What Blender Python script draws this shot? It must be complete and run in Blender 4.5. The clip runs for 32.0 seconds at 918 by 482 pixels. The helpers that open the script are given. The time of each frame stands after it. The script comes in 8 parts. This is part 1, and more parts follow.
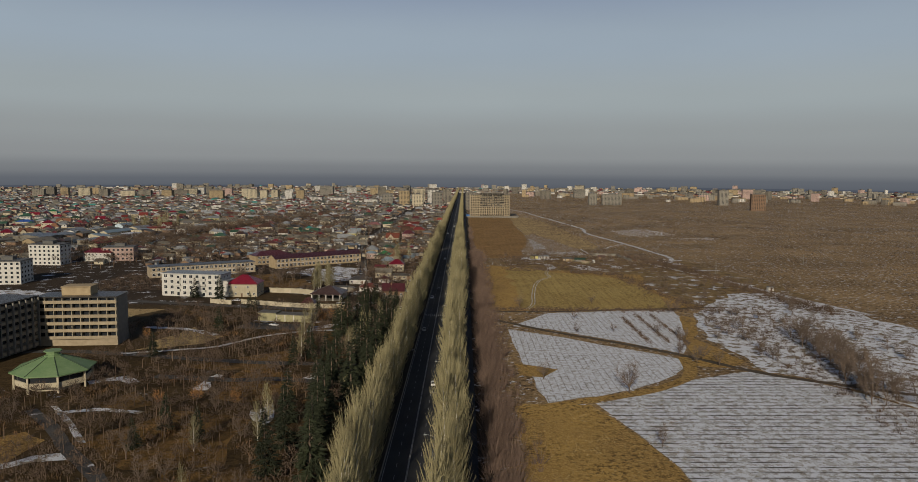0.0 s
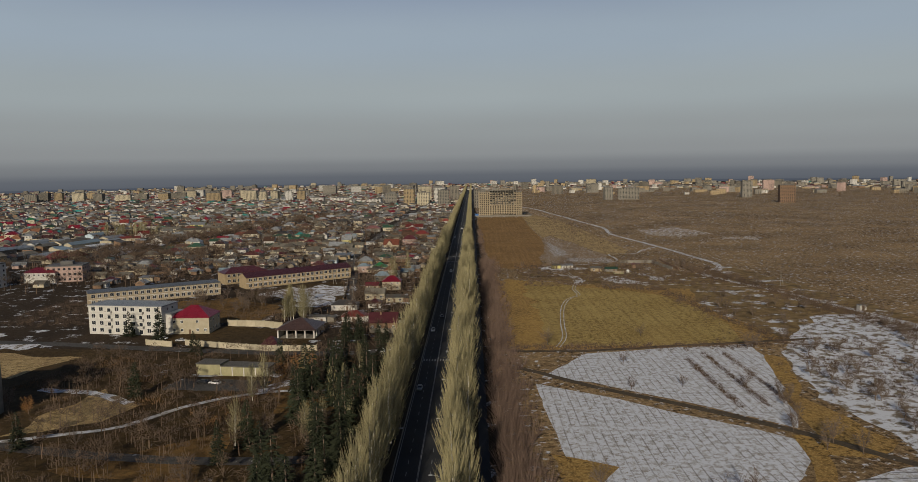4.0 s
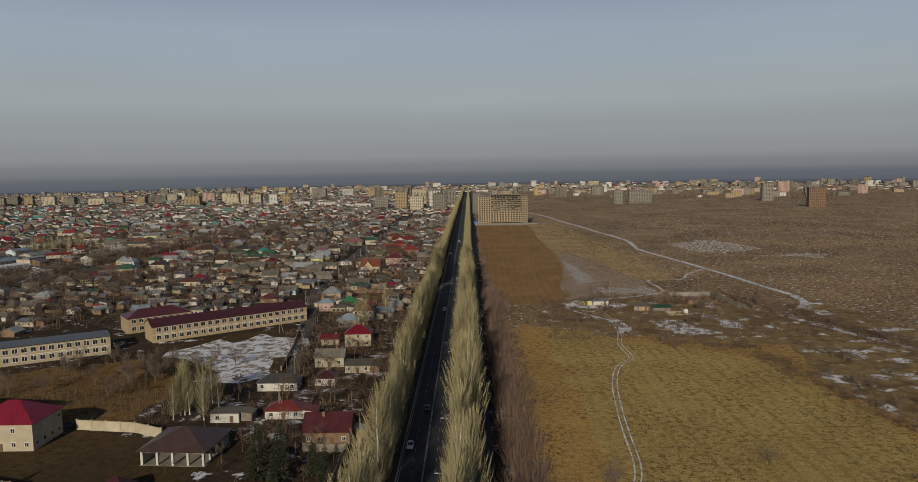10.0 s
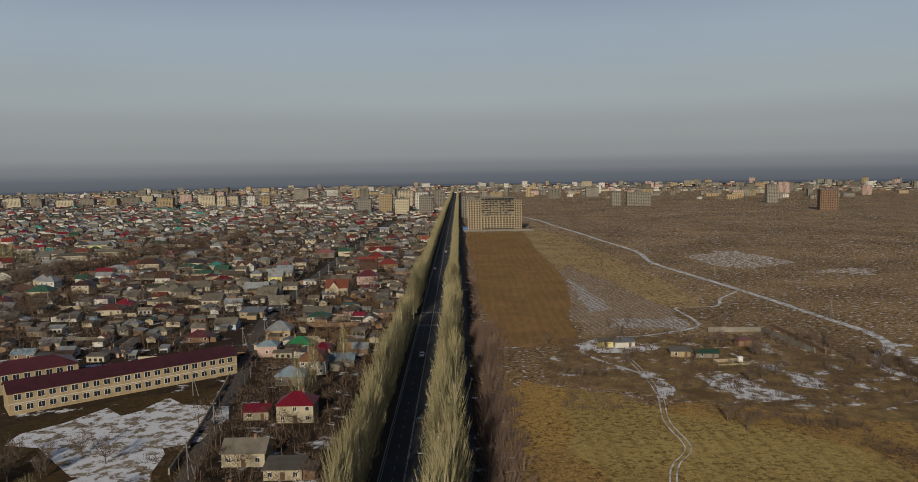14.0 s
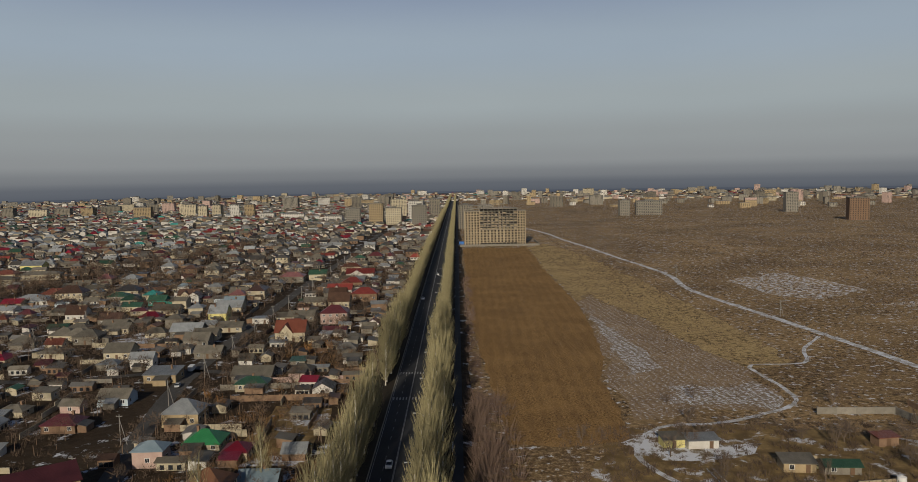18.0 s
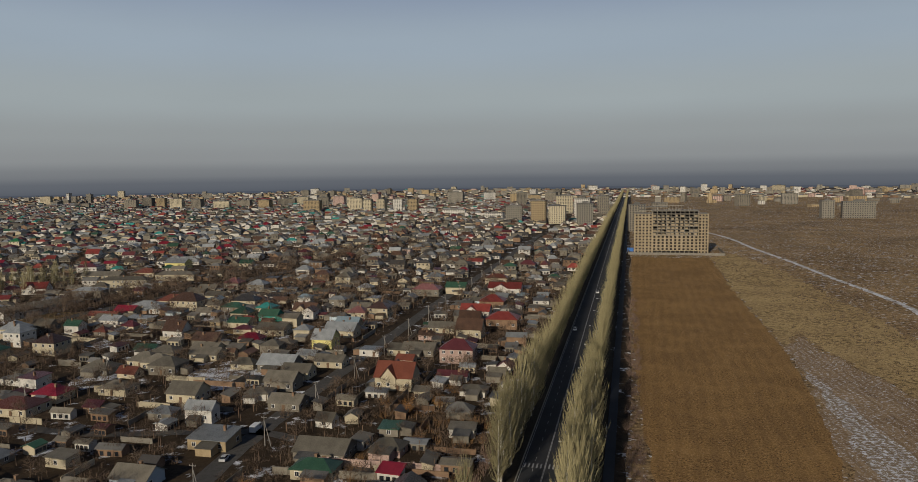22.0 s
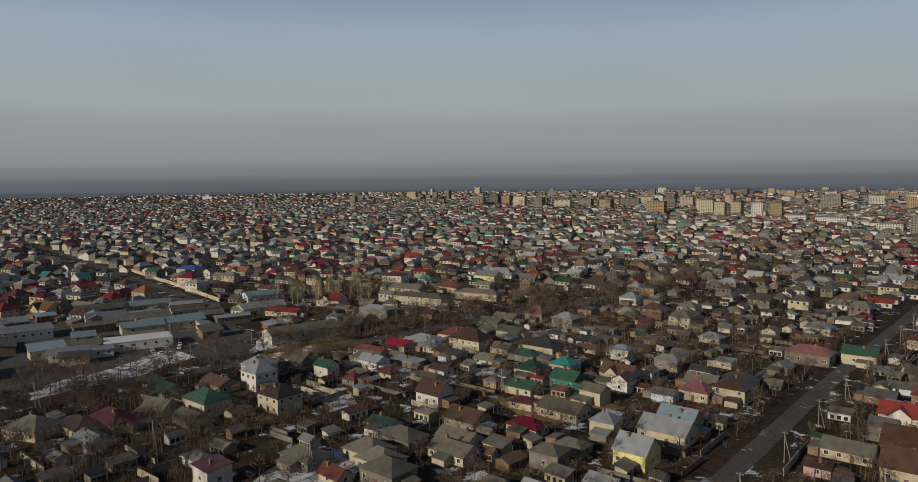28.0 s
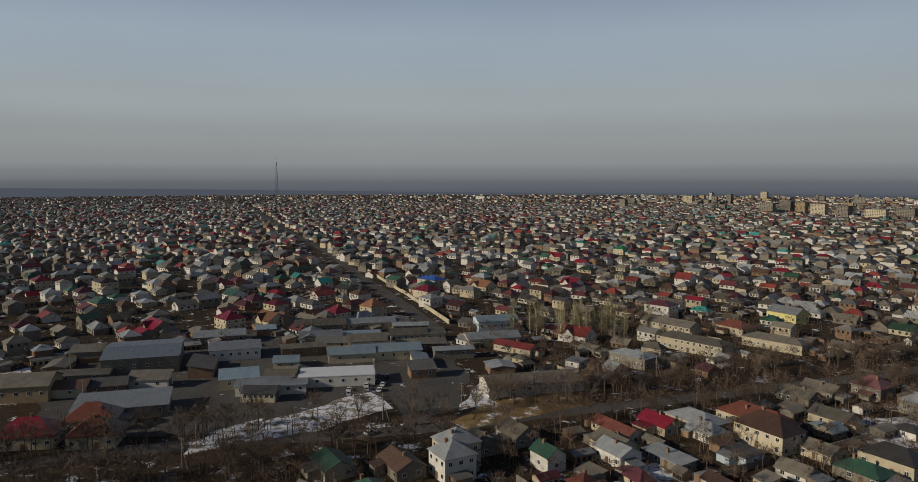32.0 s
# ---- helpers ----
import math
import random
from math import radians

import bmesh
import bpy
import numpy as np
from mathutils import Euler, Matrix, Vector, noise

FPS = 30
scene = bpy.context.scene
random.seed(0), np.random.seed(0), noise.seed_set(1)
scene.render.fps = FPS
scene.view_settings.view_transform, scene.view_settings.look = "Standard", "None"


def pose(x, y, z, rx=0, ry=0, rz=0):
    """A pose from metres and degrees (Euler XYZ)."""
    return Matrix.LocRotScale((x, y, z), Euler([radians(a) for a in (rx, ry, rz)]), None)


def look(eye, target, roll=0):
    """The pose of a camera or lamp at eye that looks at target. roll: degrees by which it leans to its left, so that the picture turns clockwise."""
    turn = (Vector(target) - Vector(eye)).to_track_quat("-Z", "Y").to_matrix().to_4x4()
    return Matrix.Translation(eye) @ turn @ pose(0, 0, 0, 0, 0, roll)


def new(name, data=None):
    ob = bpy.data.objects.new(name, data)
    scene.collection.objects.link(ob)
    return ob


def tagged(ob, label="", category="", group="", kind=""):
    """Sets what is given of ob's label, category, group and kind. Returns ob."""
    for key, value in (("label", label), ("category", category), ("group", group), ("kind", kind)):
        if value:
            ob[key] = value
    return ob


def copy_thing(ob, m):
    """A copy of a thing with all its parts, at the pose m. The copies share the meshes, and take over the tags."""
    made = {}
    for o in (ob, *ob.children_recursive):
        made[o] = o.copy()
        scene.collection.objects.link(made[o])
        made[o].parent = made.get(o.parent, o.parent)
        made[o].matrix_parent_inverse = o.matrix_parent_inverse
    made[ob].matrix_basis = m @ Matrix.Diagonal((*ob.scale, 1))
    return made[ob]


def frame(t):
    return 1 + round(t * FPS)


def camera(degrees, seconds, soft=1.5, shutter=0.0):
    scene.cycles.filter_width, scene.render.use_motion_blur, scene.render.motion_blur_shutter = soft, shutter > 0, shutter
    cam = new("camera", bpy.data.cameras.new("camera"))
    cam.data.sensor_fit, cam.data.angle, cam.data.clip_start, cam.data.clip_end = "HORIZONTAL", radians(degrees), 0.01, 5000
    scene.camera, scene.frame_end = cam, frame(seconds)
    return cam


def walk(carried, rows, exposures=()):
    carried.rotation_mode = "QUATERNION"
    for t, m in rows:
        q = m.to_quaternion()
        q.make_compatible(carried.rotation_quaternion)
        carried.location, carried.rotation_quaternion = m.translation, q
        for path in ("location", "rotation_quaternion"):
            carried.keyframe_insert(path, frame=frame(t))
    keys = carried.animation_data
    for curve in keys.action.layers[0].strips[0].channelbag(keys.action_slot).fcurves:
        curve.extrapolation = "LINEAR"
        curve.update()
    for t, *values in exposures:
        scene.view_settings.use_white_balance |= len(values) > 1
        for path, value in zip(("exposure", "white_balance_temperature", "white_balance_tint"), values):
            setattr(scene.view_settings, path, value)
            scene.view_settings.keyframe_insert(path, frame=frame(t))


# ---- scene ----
# ------------------------------------------------ camera and flight
cam = camera(64.1, 32.0, soft=0.6)


def aim(x, y, z, yaw, pitch, roll):
    return pose(x, y, z, 90 + pitch, 0, yaw) @ pose(0, 0, 0, 0, 0, roll)


# seconds, x, y, z, yaw to the left, pitch, roll
FLIGHT = [
    (0, 13.77, 6.28, 76.24, 0.31, -5.41, 0.39),
    (0.5, 13.44, 20.11, 76.95, 0.34, -5.59, 0.23),
    (1, 13.27, 33.48, 77.44, 0.42, -5.71, 0.13),
    (1.5, 13.28, 46.21, 77.55, 0.48, -5.78, -0.00),
    (2, 13.48, 58.29, 77.26, 0.60, -5.77, -0.20),
    (2.5, 13.87, 69.99, 76.83, 0.71, -5.72, -0.44),
    (3, 14.23, 81.63, 76.48, 0.87, -5.69, -0.65),
    (3.5, 14.47, 93.31, 76.22, 0.98, -5.69, -0.81),
    (5.5, 13.37, 139.87, 76.75, 1.14, -5.82, -0.87),
    (6, 13.20, 151.56, 77.01, 1.19, -5.78, -0.85),
    (6.5, 13.17, 163.48, 77.40, 1.29, -5.86, -0.85),
    (7, 13.25, 175.41, 77.68, 1.39, -5.90, -0.87),
    (7.5, 13.36, 187.27, 77.80, 1.54, -5.89, -0.90),
    (8, 13.17, 199.01, 77.67, 1.59, -5.86, -0.93),
    (8.5, 12.65, 210.55, 77.34, 1.23, -5.77, -0.94),
    (9, 12.33, 222.12, 77.15, 0.64, -5.67, -0.94),
    (9.5, 12.55, 233.96, 77.11, 0.83, -5.67, -0.94),
    (10, 12.73, 245.95, 76.90, 0.84, -5.64, -0.93),
    (10.5, 12.74, 257.94, 76.48, 0.42, -5.56, -0.91),
    (11, 12.67, 269.82, 76.00, -0.03, -5.46, -0.89),
    (11.5, 12.68, 281.60, 75.68, -0.08, -5.39, -0.87),
    (12, 12.86, 293.39, 75.76, -0.08, -5.37, -0.84),
    (12.5, 13.16, 305.29, 76.29, -0.10, -5.46, -0.81),
    (13, 13.60, 317.21, 76.95, -0.10, -5.61, -0.80),
    (13.5, 14.19, 328.98, 77.38, -0.00, -5.68, -0.83),
    (14, 14.89, 340.58, 77.59, 0.06, -5.65, -0.91),
    (14.5, 15.68, 352.06, 77.72, 0.14, -5.60, -1.05),
    (16.5, 17.39, 399.29, 77.83, 0.38, -5.65, -1.18),
    (17, 17.78, 412.75, 76.82, 0.44, -5.59, -1.29),
    (17.1, 17.77, 416.59, 76.82, 0.39, -5.54, -1.26),
    (17.2, 17.77, 420.43, 76.82, 0.34, -5.49, -1.23),
    (17.3, 17.77, 424.27, 76.83, 0.28, -5.44, -1.21),
    (17.4, 17.76, 428.11, 76.83, 0.23, -5.39, -1.18),
    (17.5, 17.76, 431.95, 76.83, 0.18, -5.34, -1.15),
    (17.6, 17.75, 435.79, 76.83, 0.12, -5.29, -1.12),
    (17.7, 17.75, 439.63, 76.83, 0.07, -5.24, -1.09),
    (17.8, 17.74, 443.47, 76.83, 0.02, -5.19, -1.07),
    (17.9, 17.74, 447.31, 76.84, -0.04, -5.14, -1.04),
    (18, 17.73, 451.15, 76.84, -0.09, -5.09, -1.01),
    (18.5, 18.37, 464.83, 77.10, -0.02, -5.16, -1.09),
    (19, 19.02, 476.15, 77.25, 0.40, -5.20, -1.07),
    (19.5, 19.76, 487.57, 77.33, 2.69, -5.18, -1.02),
    (20, 20.56, 499.00, 77.50, 3.34, -5.22, -0.97),
    (20.5, 21.29, 510.18, 77.81, 5.34, -5.25, -0.91),
    (21, 21.89, 520.99, 78.24, 7.78, -5.30, -0.86),
    (21.5, 22.14, 531.56, 78.75, 10.50, -5.33, -0.81),
    (22, 21.72, 542.14, 79.35, 13.20, -5.39, -0.73),
    (22.5, 20.55, 552.80, 79.97, 15.68, -5.48, -0.66),
    (23, 18.81, 563.36, 80.47, 18.08, -5.54, -0.59),
    (23.5, 16.53, 573.95, 80.77, 20.40, -5.53, -0.52),
    (24, 13.72, 584.69, 80.98, 22.65, -5.51, -0.50),
    (24.5, 10.43, 595.49, 81.17, 24.87, -5.53, -0.49),
    (25, 6.75, 606.18, 81.38, 27.13, -5.53, -0.47),
    (25.5, 2.86, 616.63, 81.60, 29.29, -5.52, -0.45),
    (27.5, -17.60, 656.81, 81.24, 37.81, -5.33, -0.58),
    (28, -24.35, 666.34, 81.31, 39.89, -5.30, -0.52),
    (28.5, -31.28, 675.66, 81.40, 41.89, -5.28, -0.48),
    (29, -38.46, 684.74, 81.55, 43.82, -5.25, -0.45),
    (29.5, -45.94, 693.56, 81.74, 45.70, -5.24, -0.41),
    (30, -53.69, 702.21, 81.95, 48.11, -5.22, -0.38),
    (30.5, -61.65, 710.64, 82.17, 50.61, -5.21, -0.34),
    (31, -70.01, 718.80, 82.32, 53.27, -5.19, -0.28),
    (31.5, -79.05, 726.80, 82.39, 56.54, -5.14, -0.17),
    (32, -88.49, 734.65, 82.45, 60.87, -5.10, -0.01),
]
walk(cam, [(t, aim(*row)) for t, *row in FLIGHT], exposures=[(0, -0.22, 6500, 10), (32, -0.22, 6500, 10)])

# ------------------------------------------------ sky and sun
SUN_ELEVATION, SUN_AZIMUTH = 22.0, 191.0      # degrees; azimuth clockwise from the road's direction
world = bpy.data.worlds.new("winter_sky")
scene.world = world
world.use_nodes = True
wt = world.node_tree
wt.nodes.clear()
sky = wt.nodes.new("ShaderNodeTexSky")
sky.sky_type = "NISHITA"
sky.sun_disc = False
sky.sun_elevation = radians(SUN_ELEVATION)
sky.sun_rotation = radians(SUN_AZIMUTH)
sky.air_density, sky.dust_density, sky.ozone_density = 1.0, 3.0, 1.5
coord = wt.nodes.new("ShaderNodeTexCoord")
split = wt.nodes.new("ShaderNodeSeparateXYZ")
wt.links.new(coord.outputs["Generated"], split.inputs[0])
# smog: the sky pales and darkens in even layers towards the horizon
layer = wt.nodes.new("ShaderNodeValToRGB")
layer.color_ramp.interpolation = "EASE"
low, high = layer.color_ramp.elements[0], layer.color_ramp.elements[1]
low.position, low.color = 0.0, (0.088, 0.101, 0.128, 1)
high.position, high.color = 1.0, (0.025, 0.04, 0.08, 1)
for at, colour in ((-0.012, (0.138, 0.152, 0.176)), (0.002, (0.222, 0.236, 0.251)), (0.020, (0.305, 0.322, 0.331)), (0.05, (0.335, 0.362, 0.370)), (0.095, (0.385, 0.435, 0.453)),
                   (0.17, (0.365, 0.440, 0.515)), (0.25, (0.27, 0.335, 0.455)), (0.40, (0.09, 0.13, 0.22))):
    stop = layer.color_ramp.elements.new((at + 0.03) / 1.03)
    stop.color = (*colour, 1)
below = wt.nodes.new("ShaderNodeMapRange")     # the smog goes on a little below eye level
below.inputs["From Min"].default_value = -0.03
wt.links.new(split.outputs["Z"], below.inputs["Value"])
wt.links.new(below.outputs["Result"], layer.inputs["Fac"])
# thin cloud streaks
streak = wt.nodes.new("ShaderNodeMapping")
streak.inputs["Scale"].default_value = (2.2, 2.2, 9.0)
wt.links.new(coord.outputs["Generated"], streak.inputs[0])
veil = wt.nodes.new("ShaderNodeTexNoise")
veil.inputs["Scale"].default_value, veil.inputs["Detail"].default_value = 1.6, 3
wt.links.new(streak.outputs[0], veil.inputs["Vector"])
veil_range = wt.nodes.new("ShaderNodeMapRange")
veil_range.inputs["To Min"].default_value, veil_range.inputs["To Max"].default_value = 0.95, 1.06
wt.links.new(veil.outputs["Fac"], veil_range.inputs["Value"])
smog = wt.nodes.new("ShaderNodeMix")
smog.data_type, smog.blend_type = "RGBA", "MULTIPLY"
smog.inputs["Factor"].default_value = 1.0
wt.links.new(layer.outputs["Color"], smog.inputs["A"])
wt.links.new(veil_range.outputs["Result"], smog.inputs["B"])
blend = wt.nodes.new("ShaderNodeMix")
blend.data_type, blend.blend_type = "RGBA", "MIX"
blend.inputs["Factor"].default_value = 0.97
dim = wt.nodes.new("ShaderNodeMix")
dim.data_type, dim.blend_type = "RGBA", "MULTIPLY"
dim.inputs["Factor"].default_value = 1.0
dim.inputs["B"].default_value = (0.08, 0.08, 0.08, 1)
wt.links.new(sky.outputs["Color"], dim.inputs["A"])
wt.links.new(dim.outputs["Result"], blend.inputs["A"])
wt.links.new(smog.outputs["Result"], blend.inputs["B"])
back = wt.nodes.new("ShaderNodeBackground")
back.inputs["Strength"].default_value = 1.0
wt.links.new(blend.outputs["Result"], back.inputs["Color"])
wt.links.new(back.outputs[0], wt.nodes.new("ShaderNodeOutputWorld").inputs[0])

sun_data = bpy.data.lights.new("sun", "SUN")
sun_data.energy, sun_data.angle, sun_data.color = 4.1, radians(0.7), (1.0, 0.88, 0.70)
sun = new("sun", sun_data)
sa, se = radians(SUN_AZIMUTH), radians(SUN_ELEVATION)
sun_from = Vector((math.sin(sa) * math.cos(se), math.cos(sa) * math.cos(se), math.sin(se)))
sun.matrix_world = look(sun_from * 500, (0, 0, 0))
tagged(sun, kind="structure")

# ------------------------------------------------ materials
MATS = {}


def material(name, c1, c2, scale=0.6, fine=6.0, rough=0.85, bump=0.25, metal=0.0, ribs=0.0, per_object=0.0, island=0.0, world_space=False, snow=0.0, glow=0.0, spec=0.3):
    """Two tones mixed by coarse and fine noise, with relief; ribs: corrugation per metre; snow: share lying on it."""
    if name in MATS:
        return MATS[name]
    m = bpy.data.materials.new(name)
    MATS[name] = m
    m.use_nodes = True
    t = m.node_tree
    b = t.nodes["Principled BSDF"]
    b.inputs["Roughness"].default_value, b.inputs["Metallic"].default_value = rough, metal
    b.inputs["Specular IOR Level"].default_value = spec
    if world_space:
        vec = t.nodes.new("ShaderNodeNewGeometry").outputs["Position"]
    else:
        vec = t.nodes.new("ShaderNodeTexCoord").outputs["Object"]
    coarse = t.nodes.new("ShaderNodeTexNoise")
    coarse.inputs["Scale"].default_value, coarse.inputs["Detail"].default_value = scale, 4
    t.links.new(vec, coarse.inputs["Vector"])
    grain = t.nodes.new("ShaderNodeTexNoise")
    grain.inputs["Scale"].default_value, grain.inputs["Detail"].default_value = fine, 3
    t.links.new(vec, grain.inputs["Vector"])
    add = t.nodes.new("ShaderNodeMath")
    add.operation = "MULTIPLY_ADD"
    t.links.new(grain.outputs["Fac"], add.inputs[0])
    add.inputs[1].default_value = 0.6
    t.links.new(coarse.outputs["Fac"], add.inputs[2])
    ramp = t.nodes.new("ShaderNodeMapRange")
    ramp.inputs["From Min"].default_value, ramp.inputs["From Max"].default_value = 0.55, 1.05
    t.links.new(add.outputs[0], ramp.inputs["Value"])
    mix = t.nodes.new("ShaderNodeMix")
    mix.data_type = "RGBA"
    mix.inputs["A"].default_value, mix.inputs["B"].default_value = (*c1, 1), (*c2, 1)
    t.links.new(ramp.outputs["Result"], mix.inputs["Factor"])
    out = mix.outputs["Result"]
    height = add.outputs[0]
    if per_object or island:
        if island:
            src = t.nodes.new("ShaderNodeNewGeometry").outputs["Random Per Island"]
        else:
            src = t.nodes.new("ShaderNodeObjectInfo").outputs["Random"]
        amount = per_object or island
        rng = t.nodes.new("ShaderNodeMapRange")
        rng.inputs["To Min"].default_value, rng.inputs["To Max"].default_value = 1 - amount, 1 + amount
        t.links.new(src, rng.inputs["Value"])
        hsv = t.nodes.new("ShaderNodeHueSaturation")
        t.links.new(rng.outputs["Result"], hsv.inputs["Value"])
        t.links.new(out, hsv.inputs["Color"])
        out = hsv.outputs["Color"]
    if ribs:
        wave = t.nodes.new("ShaderNodeTexWave")
        wave.bands_direction = "X"
        wave.inputs["Scale"].default_value, wave.inputs["Distortion"].default_value = ribs, 0.0
        t.links.new(vec, wave.inputs["Vector"])
        sum_ = t.nodes.new("ShaderNodeMath")
        sum_.operation = "ADD"
        t.links.new(wave.outputs["Fac"], sum_.inputs[0])
        t.links.new(height, sum_.inputs[1])
        height = sum_.outputs[0]
    if snow:
        patch_noise = t.nodes.new("ShaderNodeTexNoise")
        patch_noise.inputs["Scale"].default_value, patch_noise.inputs["Detail"].default_value = 0.055, 7
        patch_noise.inputs["Roughness"].default_value = 0.68
        t.links.new(vec, patch_noise.inputs["Vector"])
        rng2 = t.nodes.new("ShaderNodeMapRange")
        rng2.inputs["From Min"].default_value, rng2.inputs["From Max"].default_value = 0.68 - snow, 0.74 - snow
        t.links.new(patch_noise.outputs["Fac"], rng2.inputs["Value"])
        mix2 = t.nodes.new("ShaderNodeMix")
        mix2.data_type = "RGBA"
        mix2.inputs["B"].default_value = (0.66, 0.68, 0.72, 1)
        t.links.new(rng2.outputs["Result"], mix2.inputs["Factor"])
        t.links.new(out, mix2.inputs["A"])
        out = mix2.outputs["Result"]
    t.links.new(out, b.inputs["Base Color"])
    if bump:
        bp = t.nodes.new("ShaderNodeBump")
        bp.inputs["Strength"].default_value, bp.inputs["Distance"].default_value = bump, 0.15
        t.links.new(height, bp.inputs["Height"])
        t.links.new(bp.outputs["Normal"], b.inputs["Normal"])
    if glow:
        t.links.new(out, b.inputs["Emission Color"])
        b.inputs["Emission Strength"].default_value = glow
    return m


def ground_material(name, c1, c2, c3, scale, fine, snow=0.0, rows=None, row_dark=(0.10, 0.08, 0.06), bump=0.6, snow_scale=0.05, rows_mix=0.7, clump=0.0, row_edge=0.62, row_wobble=1.6, speckle=0.0, dark=0.45):
    """Ground in three tones at two scales, with snow lying in patches, and furrows along a direction (degrees, metres apart)."""
    m = bpy.data.materials.new(name)
    m.use_nodes = True
    t = m.node_tree
    b = t.nodes["Principled BSDF"]
    b.inputs["Roughness"].default_value = 0.95
    b.inputs["Specular IOR Level"].default_value = 0.1
    vec = t.nodes.new("ShaderNodeNewGeometry").outputs["Position"]
    c1, c2, c3, row_dark = (tuple(v * 0.80 for v in c) for c in (c1, c2, c3, row_dark))

    def noise_node(s, detail=5, rough=0.6):
        n = t.nodes.new("ShaderNodeTexNoise")
        n.inputs["Scale"].default_value, n.inputs["Detail"].default_value, n.inputs["Roughness"].default_value = s, detail, rough
        t.links.new(vec, n.inputs["Vector"])
        return n.outputs["Fac"]

    def ranged(src, lo, hi):
        n = t.nodes.new("ShaderNodeMapRange")
        n.inputs["From Min"].default_value, n.inputs["From Max"].default_value = lo, hi
        t.links.new(src, n.inputs["Value"])
        return n.outputs["Result"]

    def mixed(fac, a, bb):
        n = t.nodes.new("ShaderNodeMix")
        n.data_type = "RGBA"
        t.links.new(fac, n.inputs["Factor"])
        for key, v in (("A", a), ("B", bb)):
            if isinstance(v, tuple):
                n.inputs[key].default_value = (*v, 1)
            else:
                t.links.new(v, n.inputs[key])
        return n.outputs["Result"]

    fine_n = noise_node(fine, 6, 0.82)
    col = mixed(ranged(noise_node(scale), 0.38, 0.62), c1, c2)
    col = mixed(ranged(fine_n, 0.47, 0.62), col, c3)
    if clump:
        # dark gaps between clumps of growth
        vor = t.nodes.new("ShaderNodeTexVoronoi")
        vor.inputs["Scale"].default_value = clump
        vor.inputs["Randomness"].default_value = 1.0
        t.links.new(vec, vor.inputs["Vector"])
        col = mixed(ranged(vor.outputs["Distance"], 0.4, 0.9), col, tuple(v * 0.72 for v in c2))
    if speckle:
        # low dead growth standing thick in some places and thin in others
        spots = ranged(noise_node(speckle, 6, 0.8), 0.49, 0.58)
        share = ranged(noise_node(speckle * 0.07, 3, 0.5), 0.22, 0.55)
        both = t.nodes.new("ShaderNodeMath")
        both.operation = "MULTIPLY"
        t.links.new(spots, both.inputs[0])
        t.links.new(share, both.inputs[1])
        col = mixed(both.outputs[0], col, tuple(v * dark for v in c2))
    if rows:
        angle, gap = rows
        mp = t.nodes.new("ShaderNodeMapping")
        mp.inputs["Rotation"].default_value = (0, 0, radians(-angle))
        t.links.new(vec, mp.inputs[0])
        w = t.nodes.new("ShaderNodeTexWave")
        w.bands_direction = "Y"
        w.inputs["Scale"].default_value = 0.314 / gap
        w.inputs["Distortion"].default_value, w.inputs["Detail"].default_value, w.inputs["Detail Scale"].default_value = row_wobble, 3, 0.5
        t.links.new(mp.outputs[0], w.inputs["Vector"])
        line = ranged(w.outputs["Fac"], row_edge, min(1.0, row_edge + 0.28))
        brk = t.nodes.new("ShaderNodeMath")
        brk.operation = "MULTIPLY"
        t.links.new(line, brk.inputs[0])
        t.links.new(ranged(noise_node(0.12), 0.36, 0.55), brk.inputs[1])
        row_fac = brk.outputs[0]
    if snow:
        fac = ranged(noise_node(snow_scale, 8, 0.7), 0.70 - snow, 0.76 - snow)
        col = mixed(fac, col, (0.62, 0.64, 0.68))
    if rows:
        scl = t.nodes.new("ShaderNodeMath")
        scl.operation = "MULTIPLY"
        scl.inputs[1].default_value = rows_mix
        t.links.new(row_fac, scl.inputs[0])
        col = mixed(scl.outputs[0], col, row_dark)
    t.links.new(col, b.inputs["Base Color"])
    bp = t.nodes.new("ShaderNodeBump")
    bp.inputs["Strength"].default_value, bp.inputs["Distance"].default_value = bump, 0.3
    t.links.new(fine_n, bp.inputs["Height"])
    t.links.new(bp.outputs["Normal"], b.inputs["Normal"])
    return m


